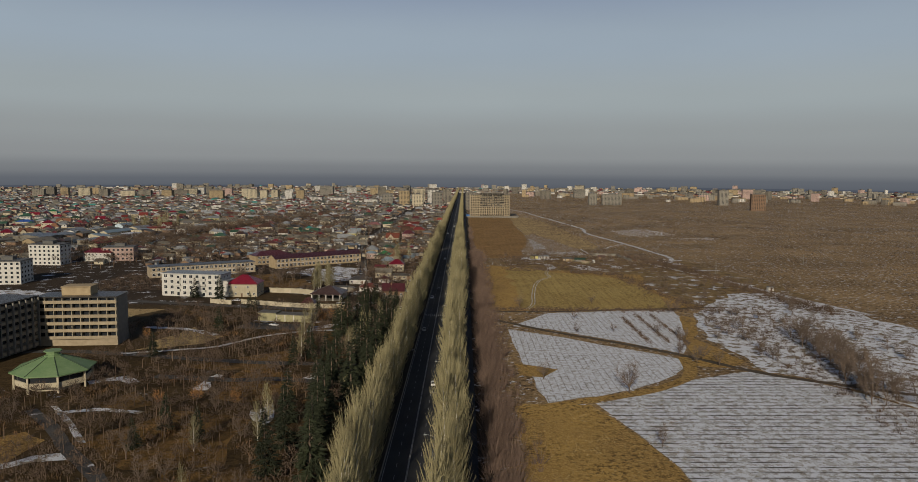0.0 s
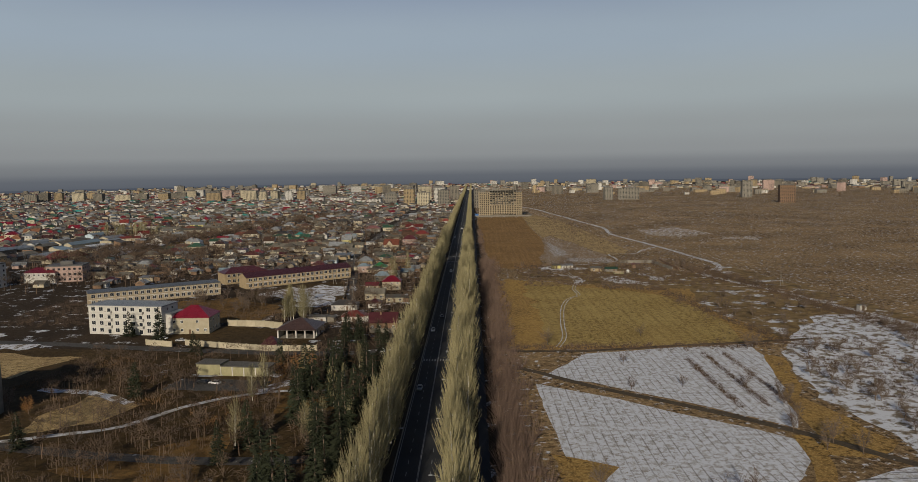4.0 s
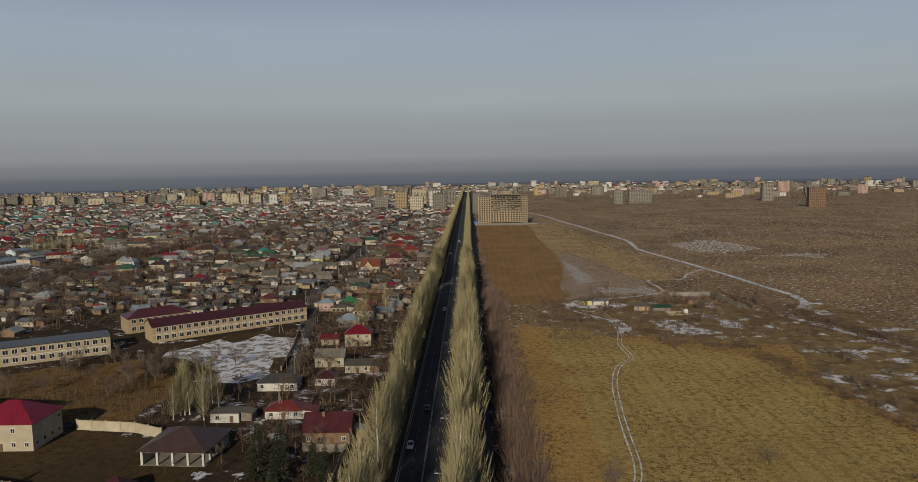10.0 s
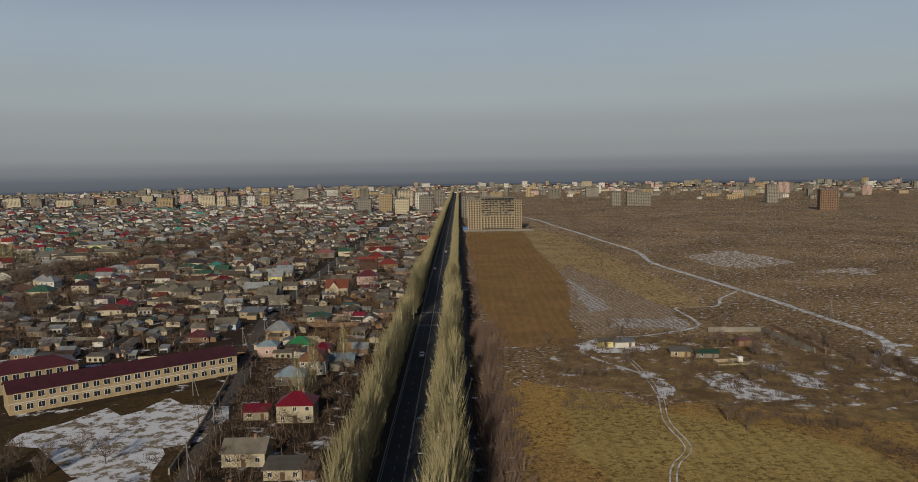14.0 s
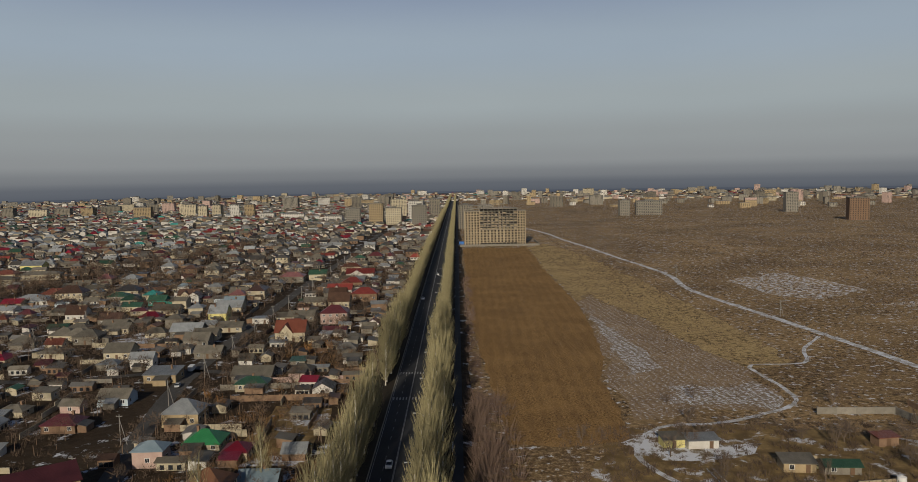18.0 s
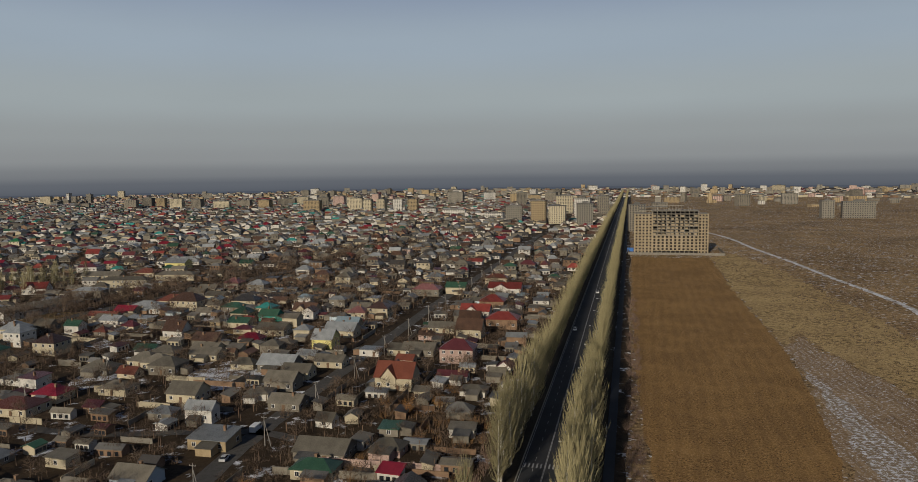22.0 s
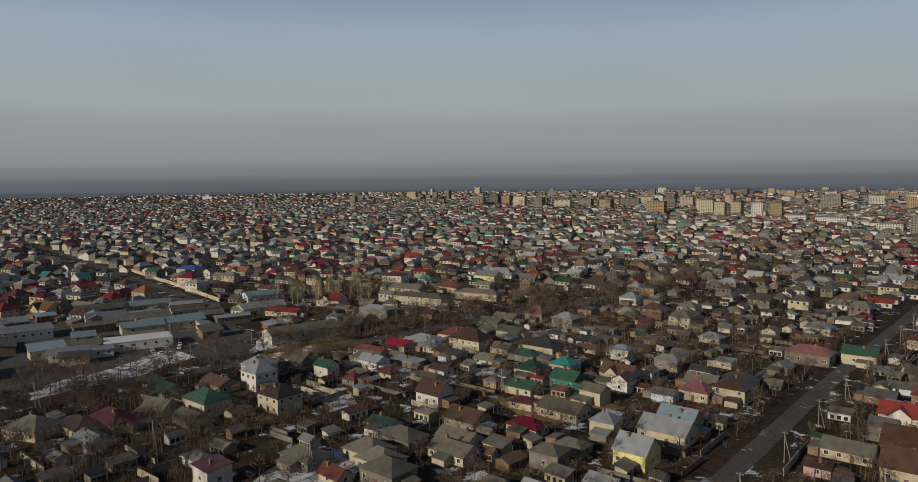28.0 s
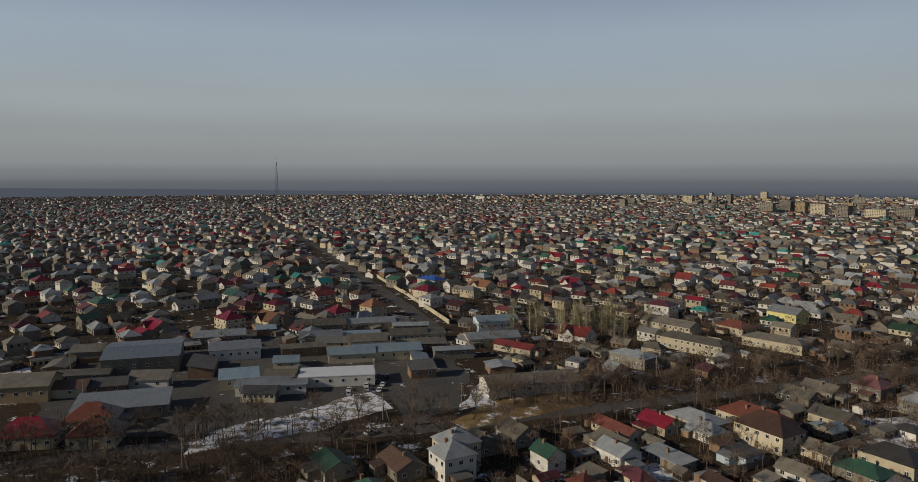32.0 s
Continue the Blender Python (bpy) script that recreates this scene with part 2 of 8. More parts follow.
ROOFS = {
    "slate": ((0.115, 0.103, 0.08), (0.205, 0.186, 0.15)), "zinc": ((0.19, 0.205, 0.215), (0.32, 0.335, 0.34)), "skyblue": ((0.20, 0.28, 0.33), (0.31, 0.39, 0.44)),
    "crimson": ((0.15, 0.010, 0.022), (0.23, 0.018, 0.035)), "maroon": ((0.075, 0.022, 0.026), (0.12, 0.035, 0.04)), "redroof": ((0.17, 0.032, 0.028), (0.25, 0.055, 0.042)),
    "brickred": ((0.14, 0.046, 0.03), (0.20, 0.07, 0.044)), "terracotta": ((0.20, 0.092, 0.05), (0.28, 0.135, 0.075)), "brown": ((0.075, 0.045, 0.032), (0.13, 0.075, 0.05)),
    "darkbrown": ((0.05, 0.03, 0.025), (0.085, 0.05, 0.04)), "dark": ((0.045, 0.042, 0.04), (0.08, 0.075, 0.07)), "green": ((0.02, 0.14, 0.05), (0.04, 0.20, 0.08)),
    "darkgreen": ((0.025, 0.07, 0.045), (0.05, 0.11, 0.07)), "teal": ((0.03, 0.22, 0.20), (0.06, 0.30, 0.27)), "blue": ((0.02, 0.08, 0.34), (0.04, 0.12, 0.42)),
    "pinkroof": ((0.2, 0.085, 0.085), (0.28, 0.13, 0.125)), "grey": ((0.10, 0.098, 0.092), (0.17, 0.165, 0.155)), "white": ((0.90, 0.90, 0.90), (0.98, 0.98, 0.98)),
    "bluegrey": ((0.13, 0.15, 0.18), (0.20, 0.225, 0.26)),
}
WALLS = {
    "cream": ((0.40, 0.35, 0.24), (0.52, 0.46, 0.34)), "white": ((0.50, 0.48, 0.43), (0.64, 0.62, 0.57)), "grey": ((0.15, 0.132, 0.105), (0.24, 0.22, 0.18)),
    "brick": ((0.18, 0.11, 0.07), (0.27, 0.18, 0.115)), "ochre": ((0.30, 0.225, 0.13), (0.42, 0.33, 0.20)), "pink": ((0.40, 0.28, 0.24), (0.50, 0.37, 0.32)),
    "yellow": ((0.60, 0.54, 0.20), (0.70, 0.64, 0.28)), "paleblue": ((0.42, 0.52, 0.58), (0.52, 0.60, 0.65)), "tealwall": ((0.03, 0.16, 0.13), (0.05, 0.22, 0.18)),
    "concrete": ((0.19, 0.175, 0.145), (0.28, 0.26, 0.22)), "blockwork": ((0.29, 0.235, 0.155), (0.40, 0.33, 0.23)), "mossy": ((0.27, 0.25, 0.14), (0.40, 0.37, 0.22)),
}


def roof_mat(c):
    return material("roof_" + c, *(tuple(v * 0.74 for v in tone) for tone in ROOFS[c]), scale=0.35, fine=3.0, rough=0.6 if c in ("slate", "grey", "terracotta") else 0.34, bump=0.3, ribs=2.0, per_object=0.32)


def wall_mat(c):
    return material("wall_" + c, *(tuple(v * 0.86 for v in tone) for tone in WALLS[c]), scale=0.5, fine=5.0, rough=0.9, bump=0.12, per_object=0.12)


glass = material("window_glass", (0.015, 0.018, 0.022), (0.03, 0.034, 0.04), rough=0.12, bump=0.0, spec=0.5)
white_frame = material("white_frame", (0.62, 0.62, 0.60), (0.74, 0.74, 0.72), rough=0.5, bump=0.0)
room_shade = material("painted_room_shade", (0.012, 0.011, 0.010), (0.022, 0.02, 0.018), rough=0.95, bump=0.0)
concrete = wall_mat("concrete")
asphalt = material("asphalt", (0.018, 0.020, 0.024), (0.034, 0.036, 0.04), scale=0.08, fine=3.0, rough=0.85, bump=0.15, world_space=True)
lane_paint = material("lane_paint", (0.16, 0.165, 0.17), (0.34, 0.34, 0.35), scale=0.8, fine=8, rough=0.7, bump=0.0, world_space=True)
poplar_bark = material("poplar_bark", (0.19, 0.165, 0.085), (0.31, 0.275, 0.155), scale=0.25, fine=2.0, rough=0.9, bump=0.0, per_object=0.15)
pale_bark = material("pale_bark", (0.42, 0.40, 0.35), (0.55, 0.52, 0.46), scale=0.4, fine=4.0, rough=0.9, bump=0.2)
bare_bark = material("bare_bark", (0.098, 0.073, 0.055), (0.175, 0.132, 0.10), scale=0.3, fine=2.0, rough=0.95, bump=0.0, per_object=0.22)
scrub_bark = material("scrub_bark", (0.068, 0.047, 0.034), (0.125, 0.088, 0.06), scale=0.02, fine=0.5, rough=0.95, bump=0.0, island=0.25, world_space=True)
rust_leaf = material("rust_leaf", (0.20, 0.10, 0.035), (0.32, 0.17, 0.06), scale=0.2, fine=1.5, rough=0.9, bump=0.0, per_object=0.2)
rust_stem = material("rust_stem", (0.11, 0.06, 0.027), (0.19, 0.108, 0.045), scale=0.03, fine=0.6, rough=0.95, bump=0.0, island=0.25, world_space=True)
hedge_stem = material("hedge_stem", (0.10, 0.068, 0.054), (0.17, 0.118, 0.09), scale=0.03, fine=0.6, rough=0.95, bump=0.0, island=0.25, world_space=True)
needle = material("spruce_needle", (0.013, 0.017, 0.008), (0.026, 0.032, 0.014), scale=0.3, fine=2.0, rough=0.85, bump=0.0, per_object=0.25)
dry_grass = material("dry_grass", (0.17, 0.125, 0.058), (0.28, 0.215, 0.105), scale=0.05, fine=1.0, rough=0.95, bump=0.0, island=0.3, world_space=True)
pole_wood = material("pole_concrete", (0.16, 0.15, 0.135), (0.25, 0.24, 0.22), scale=0.5, fine=5, rough=0.85, bump=0.1)
steel = material("galvanised_steel", (0.36, 0.37, 0.38), (0.5, 0.51, 0.52), rough=0.4, metal=0.6, bump=0.0)
rubber = material("tyre_rubber", (0.012, 0.012, 0.012), (0.025, 0.025, 0.025), rough=0.9, bump=0.0)


# ------------------------------------------------ mesh helpers
def fall(x, y):
    """How far the land lies below the start: it sinks gently towards the far valley."""
    t = max(0.0, math.hypot(x, y - 450) - 500)
    return -0.009 * t * t / (t + 300)


class Shape:
    """Collects faces, then becomes one mesh."""

    def __init__(self):
        self.v, self.f, self.m = [], [], []

    def add(self, verts, faces, mat=0):
        n = len(self.v)
        self.v += [tuple(p) for p in verts]
        self.f += [tuple(i + n for i in face) for face in faces]
        self.m += [mat] * len(faces)
        return self

    def box(self, x0, x1, y0, y1, z0, z1, mat=0, turn=None):
        p = [(x0, y0, z0), (x1, y0, z0), (x1, y1, z0), (x0, y1, z0), (x0, y0, z1), (x1, y0, z1), (x1, y1, z1), (x0, y1, z1)]
        if turn is not None:
            p = [tuple(turn @ Vector(q)) for q in p]
        return self.add(p, [(3, 2, 1, 0), (4, 5, 6, 7), (0, 1, 5, 4), (1, 2, 6, 5), (2, 3, 7, 6), (3, 0, 4, 7)], mat)

    def prism(self, outline, z0, z1, mat=0):
        n = len(outline)
        p = [(x, y, z0) for x, y in outline] + [(x, y, z1) for x, y in outline]
        return self.add(p, [tuple(reversed(range(n))), tuple(range(n, 2 * n))] + [(i, (i + 1) % n, n + (i + 1) % n, n + i) for i in range(n)], mat)

    def rod(self, a, b, r0, r1, sides=3, mat=0):
        a, b = Vector(a), Vector(b)
        d = (b - a).normalized()
        s = d.cross(Vector((0, 0, 1)) if abs(d.z) < 0.9 else Vector((1, 0, 0))).normalized()
        u = s.cross(d)
        ring = [(math.cos(2 * math.pi * k / sides), math.sin(2 * math.pi * k / sides)) for k in range(sides)]
        if sides == 3 and r1 <= 0.4 * r0:
            # a twig that runs out to a point
            return self.add([a + (s * c + u * q) * r0 for c, q in ring] + [b], [(0, 1, 3), (1, 2, 3), (2, 0, 3)], mat)
        p = [a + (s * c + u * q) * r0 for c, q in ring] + [b + (s * c + u * q) * r1 for c, q in ring]
        return self.add(p, [(k, (k + 1) % sides, sides + (k + 1) % sides, sides + k) for k in range(sides)] , mat)

    def mesh(self, name, *mats):
        me = bpy.data.meshes.new(name)
        me.from_pydata(self.v, [], self.f)
        for m in mats:
            me.materials.append(m)
        if len(mats) > 1:
            me.polygons.foreach_set("material_index", self.m)
        me.update()
        return me


def link(name, mesh, parent=None, at=None, label=""):
    ob = new(name, mesh)
    if at is not None:
        ob.matrix_basis = at
    if parent is not None:
        ob.parent = parent
    if label:
        ob["label"] = label
    return ob


def thing(name, x, y, z, yaw, label, category, group="", kind=""):
    e = new(name)
    e.empty_display_size = 0.5
    e.matrix_basis = pose(x, y, z + fall(x, y), 0, 0, yaw)
    return tagged(e, label, category, group, kind)


# ------------------------------------------------ ground, roads, fields
village_soil = ground_material("village_soil", (0.05, 0.036, 0.023), (0.08, 0.056, 0.035), (0.032, 0.023, 0.016), 0.04, 0.5, snow=0.128, snow_scale=0.1, clump=0.3, speckle=0.3)
plain_grass = ground_material("plain_grass", (0.39, 0.262, 0.13), (0.175, 0.113, 0.058), (0.56, 0.40, 0.21), 0.012, 0.6, snow=0.135, snow_scale=0.3, speckle=0.45, dark=0.30, bump=1.0)
steppe_snow = ground_material("steppe_snow", (0.42, 0.29, 0.15), (0.24, 0.16, 0.085), (0.60, 0.44, 0.24), 0.03, 0.6, snow=0.20, snow_scale=0.35, speckle=0.45, dark=0.30)
ploughed = ground_material("ploughed_soil", (0.37, 0.215, 0.080), (0.26, 0.148, 0.056), (0.54, 0.35, 0.155), 0.025, 1.6, snow=0.045, snow_scale=0.9, rows=(89, 5.0), row_dark=(0.17, 0.10, 0.046), rows_mix=0.3, row_edge=0.45, row_wobble=4.0, speckle=1.3, dark=0.42, bump=1.0)
golden_grass = ground_material("golden_grass", (0.50, 0.31, 0.088), (0.31, 0.188, 0.07), (0.68, 0.46, 0.165), 0.016, 1.4, bump=1.0, speckle=0.5, dark=0.42)
pale_straw = ground_material("pale_straw", (0.50, 0.36, 0.165), (0.34, 0.235, 0.11), (0.70, 0.53, 0.28), 0.04, 0.9, bump=1.0, speckle=0.35, dark=0.4, snow=0.03, snow_scale=0.3)
stubble = ground_material("yellow_stubble", (0.50, 0.365, 0.125), (0.37, 0.25, 0.08), (0.68, 0.52, 0.21), 0.02, 1.4, bump=1.0, rows=(90, 6.0), row_dark=(0.25, 0.16, 0.055), rows_mix=0.4, row_edge=0.7, speckle=0.5, dark=0.5)
snow_rows = ground_material("snowy_furrows", (0.5, 0.5, 0.5), (0.6, 0.6, 0.6), (0.34, 0.3, 0.24), 0.1, 0.6, snow=0.24, snow_scale=0.4, rows=(1.5, 3.4), row_dark=(0.07, 0.055, 0.045), rows_mix=1.0, row_edge=0.80, row_wobble=0.8)
snow_field = ground_material("snowy_field", (0.5, 0.5, 0.5), (0.65, 0.65, 0.66), (0.36, 0.32, 0.27), 0.1, 0.6, snow=0.245, snow_scale=0.5, rows=(90, 2.6), row_dark=(0.15, 0.12, 0.09), rows_mix=0.6, row_edge=0.90, row_wobble=0.7)
snow_patchy = ground_material("patchy_snow", (0.2856, 0.1989, 0.08883), (0.2023, 0.1381, 0.06545), (0.3927, 0.2707, 0.1216), 0.03, 0.4, snow=0.145, snow_scale=0.08, clump=0.2)
orchard_snow = ground_material("orchard_snow", (0.30, 0.255, 0.19), (0.2, 0.15, 0.095), (0.42, 0.37, 0.29), 0.05, 0.6, snow=0.25, snow_scale=0.22, speckle=0.5, dark=0.6)
thin_snow = ground_material("thin_snow_on_soil", (0.33, 0.225, 0.12), (0.24, 0.155, 0.08), (0.46, 0.37, 0.27), 0.05, 1.2, snow=0.15, snow_scale=0.9, rows=(97, 3.0), row_dark=(0.19, 0.12, 0.065), rows_mix=0.5, row_edge=0.5, row_wobble=2.5)
dusted_snow = ground_material("dusted_snow", (0.30, 0.23, 0.15), (0.24, 0.16, 0.09), (0.44, 0.38, 0.30), 0.05, 1.2, snow=0.205, snow_scale=0.8, rows=(97, 3.0), row_dark=(0.2, 0.14, 0.08), rows_mix=0.6, row_edge=0.5, row_wobble=2.5)
dirt_track = ground_material("dirt_track", (0.1008, 0.0792, 0.0576), (0.1368, 0.108, 0.0756), (0.072, 0.0576, 0.0396), 0.1, 0.8, snow=0.06, snow_scale=0.2)
icy_path = ground_material("icy_path", (0.46, 0.45, 0.44), (0.6, 0.6, 0.6), (0.28, 0.25, 0.2), 0.08, 0.5, snow=0.22, snow_scale=0.2)
park_soil = ground_material("park_undergrowth", (0.075, 0.051, 0.024), (0.112, 0.073, 0.031), (0.042, 0.031, 0.018), 0.03, 0.4, snow=0.06, snow_scale=0.07, clump=0.2, speckle=0.4)
rust_grass = ground_material("rust_grass", (0.26, 0.15, 0.048), (0.17, 0.10, 0.038), (0.38, 0.24, 0.09), 0.06, 0.5, bump=1.0, clump=0.3, speckle=0.5)
street_dirt = ground_material("worn_street", (0.092, 0.089, 0.086), (0.12, 0.115, 0.108), (0.072, 0.068, 0.063), 0.05, 0.6, snow=0.085, snow_scale=0.12)

CENTRE = (0.0, 450.0)


def disc(name, radius, mat, z):
    s = Shape()
    rings, spokes = [0, 250, *range(500, 1600, 30), *range(1600, 3000, 80), *range(3000, 4900, 200), radius], 128
    for r in rings[1:]:
        for k in range(spokes):
            x, y = CENTRE[0] + r * math.cos(2 * math.pi * k / spokes), CENTRE[1] + r * math.sin(2 * math.pi * k / spokes)
            s.v.append((x, y, z + fall(x, y)))
    s.v.append((*CENTRE, z))
    hub = len(s.v) - 1
    for i in range(len(rings) - 1):
        for k in range(spokes):
            j = (k + 1) % spokes
            s.f.append((hub, k, j) if i == 0 else ((i - 1) * spokes + k, i * spokes + k, i * spokes + j, (i - 1) * spokes + j))
    return new(name, s.mesh(name, mat))


tagged(disc("ground", 4930, village_soil, 0), "frozen brown soil of a wide flat valley, streaked with snow", "ground", kind="structure")


def patch(name, pts, mat, z, label, ragged=1.5, category="field", step=6.0):
    """A sheet of ground with an uneven border, lying z above the plain."""
    rim = []
    for k, a in enumerate(pts):
        b = pts[(k + 1) % len(pts)]
        n = max(1, min(40, int(math.dist(a, b) / step)))
        for j in range(n):
            x, y = a[0] + (b[0] - a[0]) * j / n, a[1] + (b[1] - a[1]) * j / n
            w = noise.noise_vector((x * 0.09, y * 0.09, z * 50))
            rim.append((x + w.x * ragged, y + w.y * ragged))
    bm = bmesh.new()
    vs = [bm.verts.new((x, y, z)) for x, y in rim]
    bmesh.ops.triangle_fill(bm, edges=[bm.edges.new((vs[i], vs[(i + 1) % len(vs)])) for i in range(len(vs))], use_beauty=True)
    for turn in range(7):
        long = [e for e in bm.edges if e.calc_length() > 45 and max(math.hypot(v.co.x, v.co.y - 450) for v in e.verts) > 480]
        if not long:
            break
        bmesh.ops.subdivide_edges(bm, edges=long, cuts=1)
        bmesh.ops.triangulate(bm, faces=[f for f in bm.faces if len(f.verts) > 3])
    for v in bm.verts:
        v.co.z = z + fall(v.co.x, v.co.y)
    for f in bm.faces:
        f.normal_update()
        if f.normal.z < 0:
            f.normal_flip()
    me = bpy.data.meshes.new(name)
    bm.to_mesh(me)
    bm.free()
    me.materials.append(mat)
    return tagged(new(name, me), label, category, kind="structure")


def ribbon(name, pts, width, mat, z, label, category="path", ragged=0.0, step=4.0):
    """A strip of even width along a line of points, smoothed."""
    line = []
    for k in range(len(pts) - 1):
        p0, p1, p2, p3 = (Vector(pts[max(0, min(len(pts) - 1, k + i))]) for i in (-1, 0, 1, 2))
        n = max(2, int((p2 - p1).length / step))
        for j in range(n):
            u = j / n
            line.append(0.5 * ((2 * p1) + (p2 - p0) * u + (2 * p0 - 5 * p1 + 4 * p2 - p3) * u * u + (3 * p1 - p0 - 3 * p2 + p3) * u ** 3))
    line.append(Vector(pts[-1]))
    s = Shape()
    for k, p in enumerate(line):
        d = (line[min(k + 1, len(line) - 1)] - line[max(k - 1, 0)]).normalized()
        side = Vector((-d.y, d.x))
        for sgn in (1, -1):
            w = width / 2 * (1 + ragged * noise.noise((p.x * 0.15, p.y * 0.15, 3.0 * sgn)))
            q = p + side * w * sgn
            s.v.append((q.x, q.y, z + fall(q.x, q.y)))
    s.f = [(2 * k, 2 * k + 1, 2 * k + 3, 2 * k + 2) for k in range(len(line) - 1)]
    return tagged(new(name, s.mesh(name, mat)), label, category, kind="structure")


patch("plain", [(22, -100), (22, 1990), (400, 2150), (900, 2020), (1500, 1900), (2400, 1500), (2600, 600), (1500, -200)], plain_grass, 0.03, "dry brown steppe with thin snow in the hollows", 4, "grassland", 40)
patch("far_plain", [(24, 1960), (24, 3900), (1400, 3800), (2900, 2900), (3300, 1500), (2600, 500), (2400, 1400), (1500, 1860), (900, 1990), (400, 2110)], plain_grass, 0.02, "dull brown land behind the steppe", 4, "grassland", 90)
patch("park_ground", [(-14, -60), (-14, 400), (-60, 402), (-175, 418), (-330, 440), (-330, -60)], park_soil, 0.03, "overgrown brown park ground with leaf litter", 3, "ground", 15)
patch("ploughed_field", [(31, 655), (27, 760), (24, 860), (23, 1235), (92, 1235), (89, 1100), (87, 1000), (88, 880), (84, 812), (79, 758), (70, 718), (70, 684), (66, 656), (46, 652)], ploughed, 0.06, "bare ploughed reddish-brown field", 1.5)
patch("golden_strip", [(93, 1238), (90, 1100), (88, 1000), (89, 885), (100, 918), (115, 832), (124, 760), (131, 729), (150, 740), (153, 770), (152, 854), (148, 946), (138, 1154), (118, 1275)], pale_straw, 0.065, "strip of pale dry grass beside the ploughed field", 5)
patch("snowy_corner_field", [(89, 884), (99, 910), (114, 826), (122, 757), (129, 725), (127, 688), (122, 678), (97, 684), (72, 674), (72, 722), (81, 758), (85, 812)], thin_snow, 0.08, "ploughed soil thinly dusted with snow", 5)
patch("field_snow_streak", [(88, 850), (96, 790), (97, 735), (82, 722), (84, 763)], dusted_snow, 0.095, "streak of snow caught in the furrows", 4, "snow")
patch("field_snow_streak", [(94, 709), (125, 711), (125, 687), (120, 680), (98, 689), (85, 689)], dusted_snow, 0.095, "streak of snow caught in the furrows", 6, "snow")
patch("plain_snow", [(202, 962), (261, 1003), (278, 913), (231, 880), (209, 909)], steppe_snow, 0.05, "thin snow lying in the hollows of the steppe", 9, "snow")
patch("plain_snow", [(259, 861), (320, 880), (300, 842)], steppe_snow, 0.05, "thin snow lying in the hollows of the steppe", 7, "snow")
for k, pts in enumerate(([(102, 599), (113, 607), (122, 589), (127, 577), (113, 572), (107, 587)], [(133, 612), (145, 602), (140, 586), (132, 592)], [(63, 655), (75, 664), (89, 651), (104, 654), (97, 643), (73, 640)], [(83, 594), (89, 602), (90, 591), (86, 584), (82, 583)])):
    patch("hut_snow", pts, orchard_snow, 0.075 + 0.004 * k, "old snow lying round the huts", 4, "snow")
patch("meadow_edge_west", [(28, 412), (48, 416), (50, 480), (46, 540), (50, 590), (38, 604), (30, 560), (27, 480)], golden_grass, 0.066, "reddish-brown dry grass along the meadow", 6)
patch("bare_grass_spot", [(35, 295), (50, 286), (44, 274), (36, 276)], golden_grass, 0.07, "golden grass showing through the snow", 2)
patch("stubble_field", [(37, 416), (34, 470), (34, 560), (44, 596), (66, 586), (84, 562), (108, 548), (125, 530), (134, 490), (136, 451), (129, 413), (80, 410)], stubble, 0.06, "yellow stubble field with faint mowing rows", 2)
patch("golden_meadow", [(30, 640), (36, 560), (88, 575), (150, 560), (178, 520), (175, 440), (130, 410), (34, 405), (28, 420)], golden_grass, 0.045, "meadow of dry golden-brown grass", 3)
patch("snowy_field_upper", [(39, 366), (60, 398), (100, 408), (132, 412), (127, 380), (118, 340), (108, 312), (85, 334), (56, 358)], snow_field, 0.06, "snow-covered field with thin furrows", 1.5)
patch("snowy_field_lower", [(36, 358), (56, 344), (84, 320), (104, 303), (101, 288), (86, 268), (62, 252), (42, 244), (39, 280)], snow_field, 0.06, "snow-covered field beside a farm track", 1.5)
patch("furrowed_field", [(59, 243), (78, 256), (98, 272), (128, 286), (150, 262), (180, 210), (190, 130), (130, 120), (80, 130), (70, 190), (65, 216)], snow_rows, 0.06, "snowy field with long dark furrows", 1.5)
patch("golden_corner", [(32, 242), (58, 241), (66, 210), (76, 150), (84, 90), (27, 90), (27, 180)], golden_grass, 0.055, "rough golden grass in a field corner", 2.5)
patch("grassy_verge", [(104, 290), (109, 303), (115, 334), (118, 345), (130, 396), (136, 388), (122, 340), (126, 316), (130, 300), (118, 289)], golden_grass, 0.07, "golden grass verge between the snowy fields", 3)
patch("snowy_orchard_ground", [(131, 284), (133, 300), (129, 316), (127, 338), (138, 390), (142, 402), (165, 440), (185, 470), (215, 470), (240, 360), (260, 250), (250, 160), (190, 140), (182, 212), (152, 262)], orchard_snow, 0.06, "snow lying between rows of orchard trees", 5, "ground")
patch("scrubland", [(44, 606), (60, 664), (110, 668), (150, 650), (178, 600), (175, 545), (130, 560), (84, 580)], snow_patchy, 0.055, "scrubby ground with ruins and snow patches", 4, "ground")
patch("snowy_bank", [(150, 420), (141, 470), (138, 510), (150, 560), (176, 590), (178, 640), (205, 655), (215, 600), (225, 520), (232, 440), (200, 450), (170, 445)], snow_patchy, 0.05, "snowy bank beside the canal track", 4, "ground")

